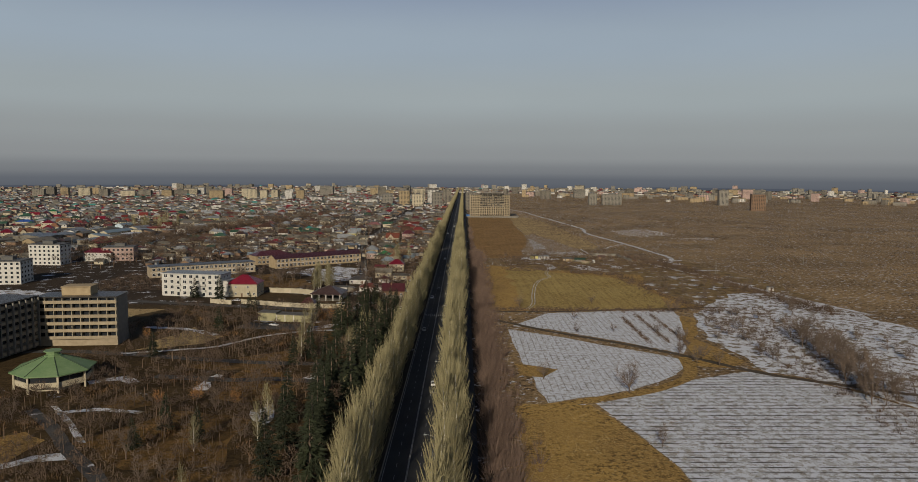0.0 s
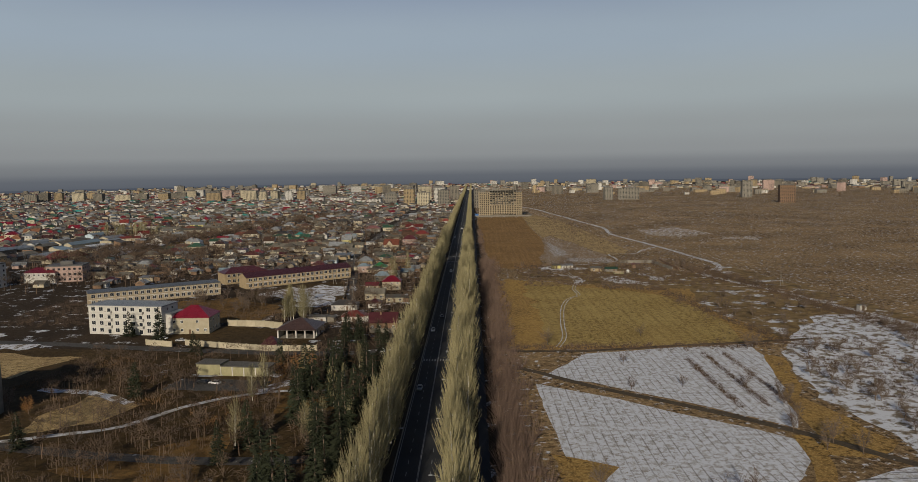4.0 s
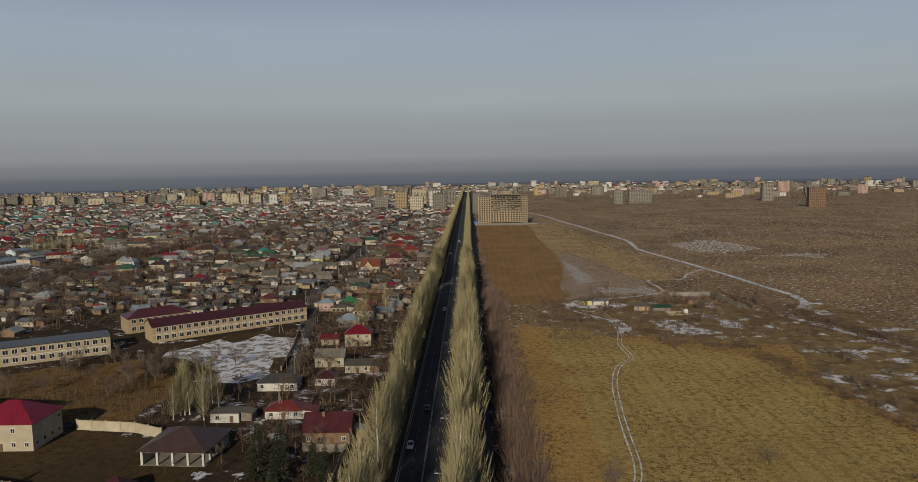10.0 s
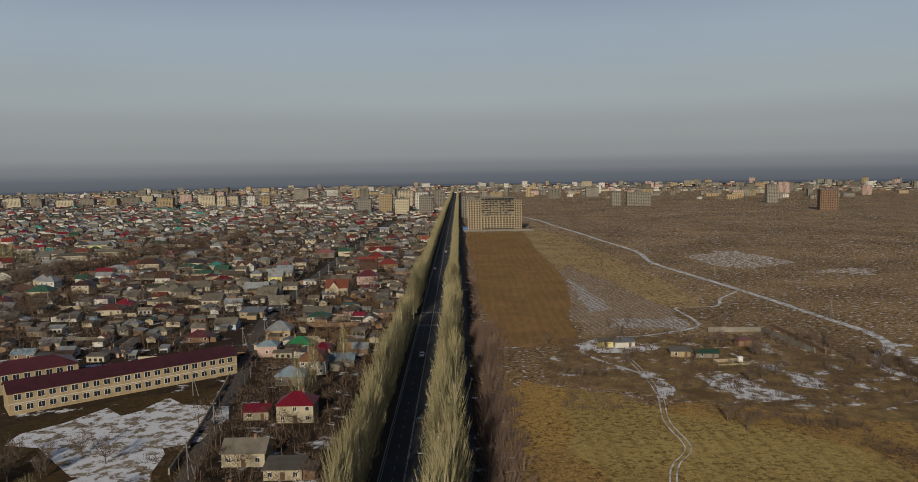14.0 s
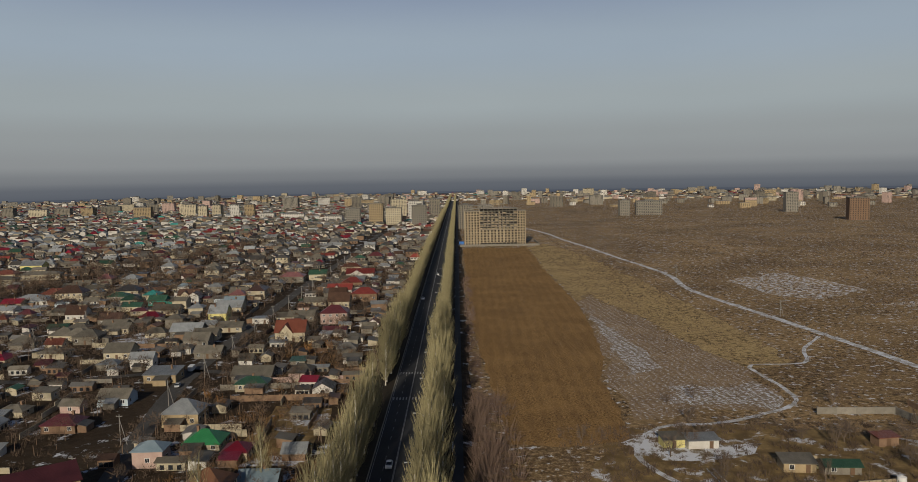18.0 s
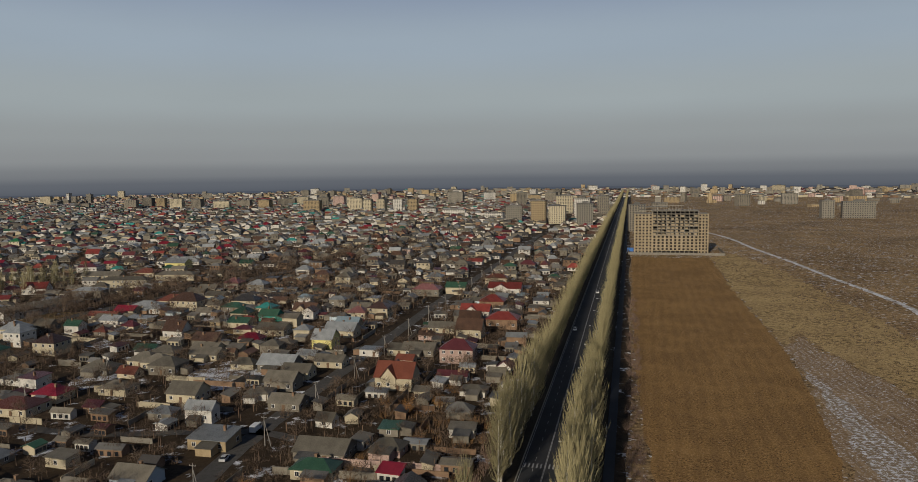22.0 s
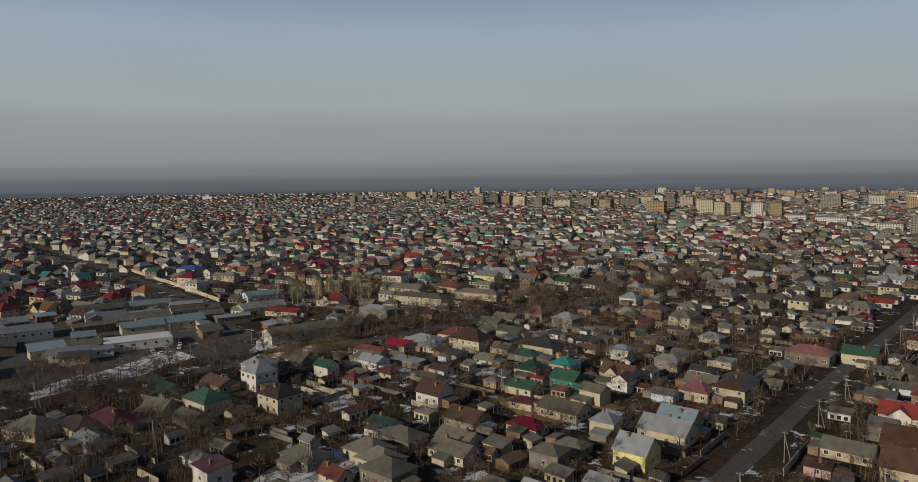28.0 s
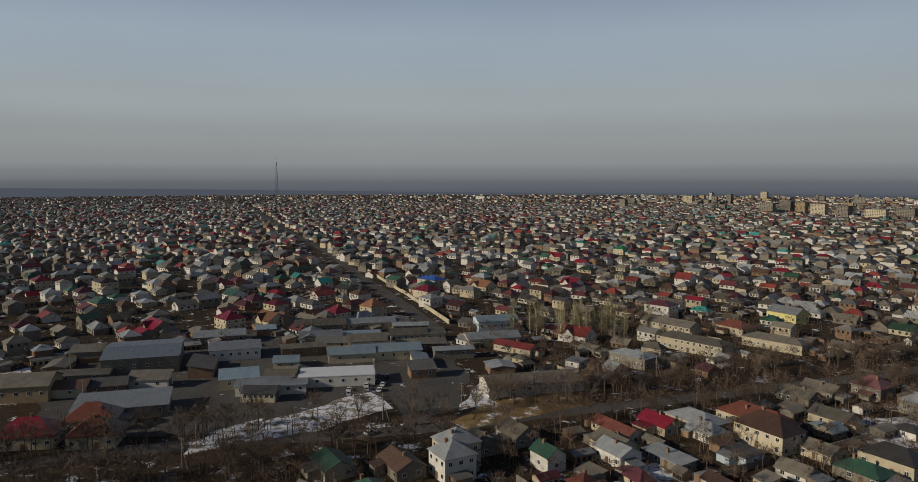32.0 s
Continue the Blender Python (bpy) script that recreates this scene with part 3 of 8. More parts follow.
ribbon("canal_path", [(236, 400), (214, 470), (200, 530), (176, 600), (178, 624), (196, 645), (201, 672), (197, 705), (192, 757), (181, 836), (169, 922), (175, 1002), (164, 1120), (156, 1220), (145, 1320), (128, 1500), (60, 1800)], 4.2, icy_path, 0.10, "frozen pale track winding across the steppe", ragged=0.5)
ribbon("side_path", [(184, 784), (166, 761), (155, 738), (133, 736), (131, 722), (132, 704), (127, 686), (99, 670), (77, 666), (66, 640), (88, 600)], 1.7, icy_path, 0.11, "narrow icy footpath across the scrub", ragged=0.6)
for side in (-0.85, 0.85):
    ribbon("wheel_track", [(82 + side, 635), (83 + side, 612), (82 + side, 584), (77 + side, 557), (77 + side, 536), (69 + side, 522), (63 + side, 498), (58 + side, 460), (55 + side, 428), (50 + side, 410)], 0.42, icy_path, 0.11, "snow-filled wheel track across the dry meadow", ragged=0.8)
ribbon("farm_track", [(30, 378), (37, 373), (56, 353), (83, 331), (106, 309), (128, 283), (150, 268), (200, 240), (260, 215)], 3.4, dirt_track, 0.12, "muddy dark farm track between snowy fields", ragged=0.3)
ribbon("field_curve_track", [(42, 240), (58, 247), (78, 257), (96, 272), (103, 288), (106, 306)], 5.0, golden_grass, 0.11, "grassy curved headland with wheel ruts", ragged=0.3)
ribbon("hedge_track", [(30, 404), (60, 403), (100, 410), (132, 415), (160, 420)], 3.0, dirt_track, 0.10, "muddy field boundary with dark ruts", ragged=0.4)

def strip(x0, x1, y0, y1, z0, z1):
    """A long low band along the road that follows the land."""
    s = Shape()
    ys = [y0] + [y for y in range(-100, 4400, 25) if y0 < y < y1 and (y > 900 or y % 100 == 0)] + [y1]
    for y in ys:
        f = fall((x0 + x1) / 2, y)
        s.v += [(x0, y, z0 + f), (x1, y, z0 + f), (x1, y, z1 + f), (x0, y, z1 + f)]
    for k in range(len(ys) - 1):
        a, b = 4 * k, 4 * k + 4
        s.f += [(a + i, a + (i + 1) % 4, b + (i + 1) % 4, b + i) for i in range(4)]
    s.m = [0] * len(s.f)
    return s


ROAD_FROM, ROAD_TO = -120.0, 4300.0
s = strip(-6.4, 6.4, ROAD_FROM, ROAD_TO, 0.02, 0.10)
tagged(new("road", s.mesh("road", asphalt)), "straight dark asphalt road with four lanes", "road", kind="structure")
verge_mat = ground_material("road_verge", (0.0432, 0.036, 0.0259), (0.0612, 0.0504, 0.0331), (0.0324, 0.0266, 0.0216), 0.05, 0.8, snow=0.03)
for side in (-1, 1):
    s = strip(*sorted((side * 6.4, side * 6.75)), ROAD_FROM, ROAD_TO, 0.0, 0.24)
    tagged(new("kerb", s.mesh("kerb", concrete)), "low grey concrete kerb along the road", "kerb", kind="structure")
    s = strip(*sorted((side * 6.75, side * 15.0)), ROAD_FROM, ROAD_TO, 0.0, 0.16)
    tagged(new("verge", s.mesh("verge", verge_mat)), "dark earthen verge under the poplars", "verge", kind="structure")
s = strip(15.4, 18.2, ROAD_FROM, ROAD_TO, 0.0, 0.15)
tagged(new("side_path_paved", s.mesh("side_path_paved", asphalt)), "narrow asphalt walkway beside the poplars", "footpath", kind="structure")
for x in (-6.0, 6.0, -0.12, 0.12):
    w = 0.075
    s = strip(x - w, x + w, ROAD_FROM, 3000, 0.10, 0.112)
    tagged(new("lane_line", s.mesh("lane_line", lane_paint)), "worn white painted road line", "road marking", kind="structure")
dash_mesh = {n: Shape().box(-0.06, 0.06, 0, 2.6, 0, 0.012).mesh("dash", lane_paint) for n in (0,)}[0]
for x in (-3.05, 3.05):
    line = thing("dashed_line", x, 0, 0.1, 0, "dashed white lane line painted on the asphalt", "road marking", kind="structure")
    for k in range(110):
        link("dash", dash_mesh, line, pose(0, 60 + 7.6 * k, 0))
stripe_mesh = Shape().box(-0.22, 0.22, -1.5, 1.5, 0, 0.014).mesh("stripe", lane_paint)
for y in (391.0, 700.0, 733.0):
    crossing = thing("zebra_crossing", 0, y, 0.1, 0, "white striped pedestrian crossing painted across the road", "crossing", kind="structure")
    for k in range(11):
        link("stripe", stripe_mesh, crossing, pose(-5.5 + 1.1 * k, 0, 0.002))

for name, pts, width, label in (
        ("garden_street", [(-52, 500), (-57, 520), (-65, 576), (-72, 628), (-86, 705), (-90, 760), (-91, 850), (-92, 965), (-91, 1052), (-90, 1182), (-92, 1500)], 6.5, "narrow asphalt lane between garden walls"),
        ("park_street", [(-15, 404), (-60, 404), (-120, 414), (-190, 428), (-330, 446)], 6.5, "asphalt side street passing a garden wall"),
        ("market_road", [(-330, 560), (-328, 700), (-322, 763), (-307, 807), (-298, 840), (-291, 880), (-284, 917), (-276, 963), (-268, 1011), (-252, 1120), (-228, 1300)], 9.0, "wide worn asphalt road lined with trees"),
        ("far_avenue", [(-302, 838), (-345, 856), (-385, 884), (-430, 911), (-477, 923), (-550, 938), (-653, 957), (-865, 1002), (-1149, 1048), (-1329, 1081), (-2000, 1205)], 9.0, "straight asphalt road leading to distant houses"),
        ("cross_street", [(-15, 706), (-50, 722), (-88, 742), (-150, 730), (-230, 745), (-300, 760)], 4.5, "narrow lane between gardens")):
    ribbon(name, pts, width, street_dirt, 0.05, label, "street", 0.15)
ribbon("hotel_drive", [(-14, 292), (-68, 292), (-148, 307), (-190, 300)], 5.0, street_dirt, 0.06, "cracked asphalt drive with snow at its edges", "drive", 0.2)
ribbon("garage_yard", [(-95, 362), (-60, 358)], 14, street_dirt, 0.06, "dark asphalt yard before the garages", "yard", 0.15)
for pts, w in (([(-77, 254), (-78, 267), (-77, 274)], 4.0), ([(-52, 234), (-46, 222), (-49, 240)], 3.5), ([(-112, 184), (-104, 188), (-99, 192), (-89, 196)], 5.0), ([(-112, 229), (-103, 233), (-87, 230)], 3.0), ([(-118, 236), (-106, 222), (-92, 204)], 1.8), ([(-78, 178), (-70, 170), (-66, 160)], 3.0),
               ([(-44, 268), (-36, 276), (-28, 270)], 5.0), ([(-62, 350), (-52, 362), (-44, 364)], 6.0), ([(-120, 262), (-110, 268), (-104, 262)], 5.0), ([(-92, 372), (-70, 374), (-58, 370)], 4.0), ([(-100, 340), (-120, 352), (-140, 356)], 4), ([(-210, 436), (-260, 452), (-310, 452)], 16), ([(-180, 420), (-210, 424), (-250, 440)], 9)):
    ribbon("snow_drift", pts, w, orchard_snow, 0.09, "old snow lying along the drive", "snow", 0.9)
for k, (name, pts, mat) in enumerate((
        ("rusty_grass_patch", [(-72, 270), (-68, 291), (-55, 287), (-45, 250), (-57, 240), (-69, 246)], rust_grass), ("rusty_grass_patch", [(-98, 286), (-79, 298), (-58, 311), (-54, 292), (-73, 278)], rust_grass),
        ("rusty_grass_patch", [(-106, 239), (-101, 252), (-87, 239), (-95, 230)], rust_grass), ("rusty_grass_patch", [(-95, 203), (-78, 234), (-52, 223), (-48, 188), (-74, 187)], rust_grass),
        ("golden_grass_patch", [(-117, 207), (-112, 214), (-104, 205), (-102, 192), (-105, 188)], golden_grass), ("golden_grass_patch", [(-125, 309), (-119, 340), (-117, 356), (-98, 337), (-101, 320)], pale_straw),
        ("rusty_grass_patch", [(-50, 330), (-28, 330), (-28, 380), (-60, 372)], rust_grass), ("golden_grass_patch", [(-150, 400), (-190, 410), (-200, 380), (-160, 372)], pale_straw), ("rusty_grass_patch", [(-66, 160), (-30, 150), (-34, 190), (-60, 185)], rust_grass))):
    patch(name, pts, mat, 0.045 + 0.004 * k, "patch of dry golden-brown grass in the park", 4, "grass")
ribbon("pale_path", [(-128, 304), (-108, 311), (-92, 318), (-78, 338), (-56, 351), (-30, 352)], 2.4, icy_path, 0.093, "pale snowy footpath across the park", "path", 0.4)
ribbon("park_drive", [(-100, 271), (-69, 267), (-55, 269), (-35, 266), (-16, 268)], 5.0, street_dirt, 0.099, "cracked asphalt drive through the park", "drive", 0.2)
ribbon("park_track", [(-123, 232), (-108, 217), (-95, 201), (-82, 187), (-75, 179), (-62, 160)], 4.0, street_dirt, 0.103, "dark muddy track with snow at its edges", "drive", 0.25)
patch("compound_lawn", [(-128, 424), (-60, 410), (-58, 452), (-80, 452), (-108, 460), (-130, 440)], park_soil, 0.05, "dull brown lawn inside the walled garden", 2, "lawn")
patch("waste_ground", [(-168, 470), (-95, 466), (-88, 500), (-118, 545), (-172, 520)], rust_grass, 0.05, "waste ground of rusty dry grass", 6, "grass")
patch("school_yard_snow", [(-58, 508), (-62, 545), (-74, 600), (-100, 588), (-128, 560), (-120, 530), (-84, 505)], park_soil, 0.06, "snowy school yard with worn tracks", 3, "yard")
patch("school_yard_drift", [(-120, 556), (-109, 570), (-79, 588), (-69, 578), (-65, 544), (-61, 521), (-73, 511), (-84, 508), (-99, 535)], orchard_snow, 0.075, "flat snow covering a sports yard", 14, "snow")
patch("market_snow_bank", [(-312, 765), (-314, 812), (-322, 836), (-345, 838), (-336, 812), (-322, 770)], orchard_snow, 0.07, "old snow heaped beside the road", 3, "snow")
patch("garden_snow", [(-140, 770), (-150, 805), (-128, 815), (-112, 790)], orchard_snow, 0.05, "snow left in a vegetable garden", 4, "snow")
patch("garden_snow", [(-185, 775), (-200, 800), (-178, 812), (-168, 790)], orchard_snow, 0.05, "snow left in a vegetable garden", 4, "snow")
patch("garden_snow", [(-48, 640), (-24, 640), (-24, 690), (-46, 692)], snow_patchy, 0.05, "thin snow in a vegetable garden", 4, "snow")
for k, pts in enumerate(([(-240, 878), (-236, 893), (-224, 886), (-227, 869)], [(-218, 874), (-215, 895), (-205, 876)], [(-211, 899), (-206, 909), (-197, 901), (-204, 893)], [(-241, 833), (-234, 849), (-214, 840), (-216, 826)], [(-234, 968), (-227, 999), (-207, 970), (-215, 948)])):
    patch("garden_snow", pts, orchard_snow, 0.056 + 0.004 * k, "snow left in a vegetable garden", 4, "snow")
patch("garden_snow", [(-150, 860), (-180, 870), (-172, 900), (-140, 890)], snow_patchy, 0.05, "thin snow in a vegetable garden", 4, "snow")
patch("market_yard", [(-475, 730), (-345, 725), (-322, 800), (-335, 880), (-440, 908), (-485, 860)], street_dirt, 0.055, "worn asphalt and dirt yard between the market halls", 5, "yard")
patch("market_snow", [(-443, 708), (-450, 724), (-392, 727), (-396, 712)], orchard_snow, 0.065, "snow lying on the depot yard", 3, "snow")
patch("market_snow", [(-315, 766), (-320, 788), (-334, 796), (-328, 778)], orchard_snow, 0.078, "snow banked beside the road", 2, "snow")
patch("roadside_snow", [(-309, 857), (-337, 883), (-334, 892), (-309, 872)], orchard_snow, 0.082, "snow banked beside the road", 2, "snow")
patch("market_snow_strip", [(-290, 850), (-292, 905), (-310, 905), (-312, 870), (-300, 850)], snow_patchy, 0.07, "patchy snow beside the road", 3, "snow")
patch("market_square", [(-308, 836), (-330, 840), (-352, 850), (-360, 866), (-335, 872), (-308, 858)], street_dirt, 0.07, "worn asphalt square beside market sheds", 2, "yard")

# the far land fades into smog, painted as a plain glowing ring behind everything
haze = bpy.data.materials.new("painted_far_haze")
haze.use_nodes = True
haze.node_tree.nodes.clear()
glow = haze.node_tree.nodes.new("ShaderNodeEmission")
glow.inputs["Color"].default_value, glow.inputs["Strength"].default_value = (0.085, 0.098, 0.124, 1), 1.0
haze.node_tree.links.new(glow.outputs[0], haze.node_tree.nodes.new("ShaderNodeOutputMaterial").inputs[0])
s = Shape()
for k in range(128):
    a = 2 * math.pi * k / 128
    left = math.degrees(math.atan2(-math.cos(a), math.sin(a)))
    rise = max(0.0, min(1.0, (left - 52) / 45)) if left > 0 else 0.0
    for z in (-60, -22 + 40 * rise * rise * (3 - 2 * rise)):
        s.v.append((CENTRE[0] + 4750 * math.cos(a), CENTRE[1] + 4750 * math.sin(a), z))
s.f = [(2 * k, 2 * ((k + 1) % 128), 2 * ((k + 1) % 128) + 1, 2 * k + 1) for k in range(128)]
tagged(new("backdrop", s.mesh("backdrop", haze)), "glowing ring painted as bluish smog over the far plain", "horizon", kind="structure")

# ------------------------------------------------ houses
big_window_mesh = Shape().box(-1.05, 1.05, -0.05, 0, -0.1, 1.9).box(-0.95, -0.05, -0.07, -0.05, 0.0, 1.8, 1).box(0.05, 0.95, -0.07, -0.05, 0.0, 1.8, 1).mesh("window", white_frame, glass)
window_mesh = Shape().box(-0.65, 0.65, -0.05, 0, 0, 1.35).box(-0.55, -0.04, -0.07, -0.05, 0.1, 1.25, 1).box(0.04, 0.55, -0.07, -0.05, 0.1, 1.25, 1).mesh("window", white_frame, glass)
door_mat = material("door_brown", (0.10, 0.06, 0.035), (0.16, 0.1, 0.06), rough=0.6, bump=0.1)
door_mesh = Shape().box(-0.55, 0.55, -0.06, 0, 0, 2.1).box(-0.42, 0.42, -0.08, -0.06, 0.2, 1.0, 0).box(-0.42, 0.42, -0.08, -0.06, 1.15, 1.95, 0).mesh("door", door_mat)
chimney_mat = wall_mat("brick")
chimney_mesh = Shape().box(-0.35, 0.35, -0.35, 0.35, -1.2, 1.1).box(-0.45, 0.45, -0.45, 0.45, 1.1, 1.25).mesh("chimney", chimney_mat)


def roof_shape(s, w, d, h, kind, rise, over=0.45, thick=0.16, mat=0):
    """Adds a roof with real thickness, its ridge along x, resting on walls h high."""
    x, y = w / 2 + over, d / 2 + over
    drop = rise * over / (d / 2)
    z0, z1 = h - drop, h + rise
    if kind == "gable":
        for sg in (-1, 1):
            p = [(-x, sg * y, z0), (x, sg * y, z0), (x, 0, z1), (-x, 0, z1)]
            q = [(a, b, c + thick) for a, b, c in p]
            s.add(p + q, [(3, 2, 1, 0), (4, 5, 6, 7), (0, 1, 5, 4), (1, 2, 6, 5), (2, 3, 7, 6), (3, 0, 4, 7)], mat)
    elif kind == "hip":
        r = max(0.2, (w - d) / 2)
        base = [(-x, -y, z0), (x, -y, z0), (x, y, z0), (-x, y, z0)]
        p = base + [(a, b, c + thick) for a, b, c in base] + [(-r, 0, z1 + thick), (r, 0, z1 + thick)]
        s.add(p, [(3, 2, 1, 0), (0, 1, 5, 4), (1, 2, 6, 5), (2, 3, 7, 6), (3, 0, 4, 7), (4, 5, 9, 8), (5, 6, 9), (6, 7, 8, 9), (7, 4, 8)], mat)
    elif kind == "shed":
        p = [(-x, -y, h), (x, -y, h), (x, y, h + rise), (-x, y, h + rise)]
        q = [(a, b, c + thick) for a, b, c in p]
        s.add(p + q, [(3, 2, 1, 0), (4, 5, 6, 7), (0, 1, 5, 4), (1, 2, 6, 5), (2, 3, 7, 6), (3, 0, 4, 7)], mat)
    else:
        s.box(-w / 2 - 0.15, w / 2 + 0.15, -d / 2 - 0.15, d / 2 + 0.15, h, h + 0.3, mat)


def wall_shape(s, w, d, h, kind, rise, mat=0):
    x, y = w / 2, d / 2
    if kind in ("gable",):
        p = [(-x, -y, 0), (-x, y, 0), (-x, y, h), (-x, 0, h + rise - 0.02), (-x, -y, h)]
        p += [(-a, b, c) for a, b, c in p]
        s.add(p, [(4, 3, 2, 1, 0), (5, 6, 7, 8, 9), (0, 1, 6, 5), (1, 2, 7, 6), (2, 3, 8, 7), (3, 4, 9, 8), (4, 0, 5, 9)], mat)
    elif kind == "shed":
        p = [(-x, -y, 0), (-x, y, 0), (-x, y, h + rise), (-x, -y, h)]
        p += [(-a, b, c) for a, b, c in p]
        s.add(p, [(3, 2, 1, 0), (4, 5, 6, 7), (0, 1, 5, 4), (1, 2, 6, 5), (2, 3, 7, 6), (3, 0, 4, 7)], mat)
    else:
        s.box(-x, x, -y, y, 0, h, mat)


ROOF_WORDS = {"slate": "grey corrugated slate", "zinc": "silver sheet-metal", "skyblue": "pale blue metal", "crimson": "bright crimson metal", "maroon": "dark maroon metal", "redroof": "red metal",
              "brickred": "brick-red tiled", "terracotta": "orange-brown tiled", "brown": "brown tiled", "darkbrown": "dark brown tiled", "dark": "charcoal", "green": "bright green metal",
              "darkgreen": "dark green metal", "teal": "turquoise metal", "blue": "vivid blue metal", "pinkroof": "faded pink metal", "grey": "flat grey", "white": "white", "bluegrey": "blue-grey metal"}
WALL_WORDS = {"cream": "cream plastered", "white": "white plastered", "grey": "grey rendered", "brick": "brown brick", "ochre": "ochre plastered", "pink": "pink plastered", "yellow": "yellow plastered",
              "paleblue": "pale blue plastered", "tealwall": "green clad", "concrete": "bare concrete", "blockwork": "tan block", "mossy": "stained yellow-grey"}
SHAPE_WORDS = {"gable": "gabled", "hip": "hipped", "cross": "cross-gabled", "shed": "lean-to", "flat": "flat"}
TAKEN = []
hr = random.Random(11)


def house(x, y, w, d, h, kind, rise, roof, wall, yaw=0, name="house", storeys=0, sides="SE", gap=3.2, chim=True, door=True):
    if name == "house" and any((x - a) ** 2 + (y - b) ** 2 < 64 for a, b, c in TAKEN):
        return None
    if name == "house":
        w, d, h, rise = 0.88 * w, 0.88 * d, 0.93 * h, 0.92 * rise
    turn = 0
    if kind == "gable" and d > w:
        w, d, turn = d, w, 90
    TAKEN.append((x, y, max(w, d) / 2 + 2.5))
    root = thing(name, x, y, 0, yaw, f"{WALL_WORDS[wall]} {'two-storey ' if h > 5 else ''}house under a {SHAPE_WORDS[kind]} {ROOF_WORDS[roof]} roof", "house", "village houses")
    spin = pose(0, 0, 0, 0, 0, turn)
    base_kind = "gable" if kind == "cross" else kind
    s = Shape()
    wall_shape(s, w, d, h, base_kind, rise)
    s.box(-w / 2 - 0.06, w / 2 + 0.06, -d / 2 - 0.06, d / 2 + 0.06, 0, 0.45)
    link("wall", s.mesh("wall", wall_mat(wall)), root, spin)
    s = Shape()
    roof_shape(s, w, d, h, base_kind, rise)
    if kind == "cross":
        s2 = Shape()
        roof_shape(s2, d + 1.6, w * 0.42, h, "gable", rise * 0.82)
        s.add([(-b - w * 0.12, a, c) for a, b, c in s2.v], s2.f)
        s3 = Shape()
        wall_shape(s3, d + 1.0, w * 0.40, h, "gable", rise * 0.8)
        s4 = Shape().add([(-b - w * 0.12, a, c) for a, b, c in s3.v], s3.f)
        link("gable_wall", s4.mesh("gable_wall", wall_mat(wall)), root, spin)
    link("roof", s.mesh("roof", roof_mat(roof)), root, spin)
    # windows storey by storey on the walls that are ever seen
    levels = storeys or max(1, int((h + 0.6) / 3.0))
    lift = h / levels
    ww, dd = (w, d) if not turn else (d, w)
    for lv in range(levels):
        z = lv * lift + max(0.75, lift * 0.32)
        for face in sides:
            span = ww if face in "SN" else dd
            count = max(1, int(span / gap))
            for k in range(count):
                u = (k + 0.5) / count * span - span / 2
                if lv == 0 and face == "S" and door and k == count // 2:
                    link("door", door_mesh, root, pose(u, -dd / 2 - 0.07 - (0.5 if kind == "cross" else 0), 0.1))
                    continue
                if hr.random() < 0.12 and levels < 3:
                    continue
                off = 0.002 + (0.502 if kind == "cross" and face == "S" else 0)
                if face == "S":
                    link("window", window_mesh, root, pose(u, -dd / 2 - off, z))
                elif face == "E":
                    link("window", window_mesh, root, pose(ww / 2 + off, u, z, 0, 0, 90))
                else:
                    link("window", window_mesh, root, pose(-ww / 2 - off, u, z, 0, 0, -90))
    if kind == "gable" and turn and rise > 2.5:
        link("attic_window", window_mesh, root, pose(0, -dd / 2 - 0.004, h + 0.4))
    if chim and kind != "flat" and hr.random() < 0.7:
        cx, cy = hr.uniform(-0.25, 0.25) * ww, hr.uniform(-0.2, 0.2) * dd
        zc = h + rise * (1 - abs(cy if not turn else cx) / (d / 2)) if kind != "shed" else h + rise
        link("chimney", chimney_mesh, root, pose(cx, cy, zc))
    if name == "house" and hr.random() < 0.62:
        # a lower lean-to against one wall
        s, aw, ad, ah = Shape(), hr.uniform(3.5, 6.5), hr.uniform(2.6, 4.2), hr.uniform(2.0, 2.5)
        wall_shape(s, aw, ad, ah, "shed", 0.7)
        roof_shape(s, aw, ad, ah, "shed", 0.7, 0.3, 0.12, 1)
        side = hr.choice("SSEW")
        spot = pose(hr.uniform(-0.2, 0.2) * ww, -dd / 2 - ad / 2 - 0.35, 0) if side == "S" else pose(ww / 2 + ad / 2 + 0.35, hr.uniform(-0.2, 0.2) * dd, 0, 0, 0, 90) if side == "E" else pose(-ww / 2 - ad / 2 - 0.35, hr.uniform(-0.2, 0.2) * dd, 0, 0, 0, -90)
        link("lean_to", s.mesh("lean_to", wall_mat(hr.choice(("grey", "brick", wall, wall))), roof_mat(hr.choice(("slate", "slate", "grey", "zinc", roof)))), root, spot)
    return root


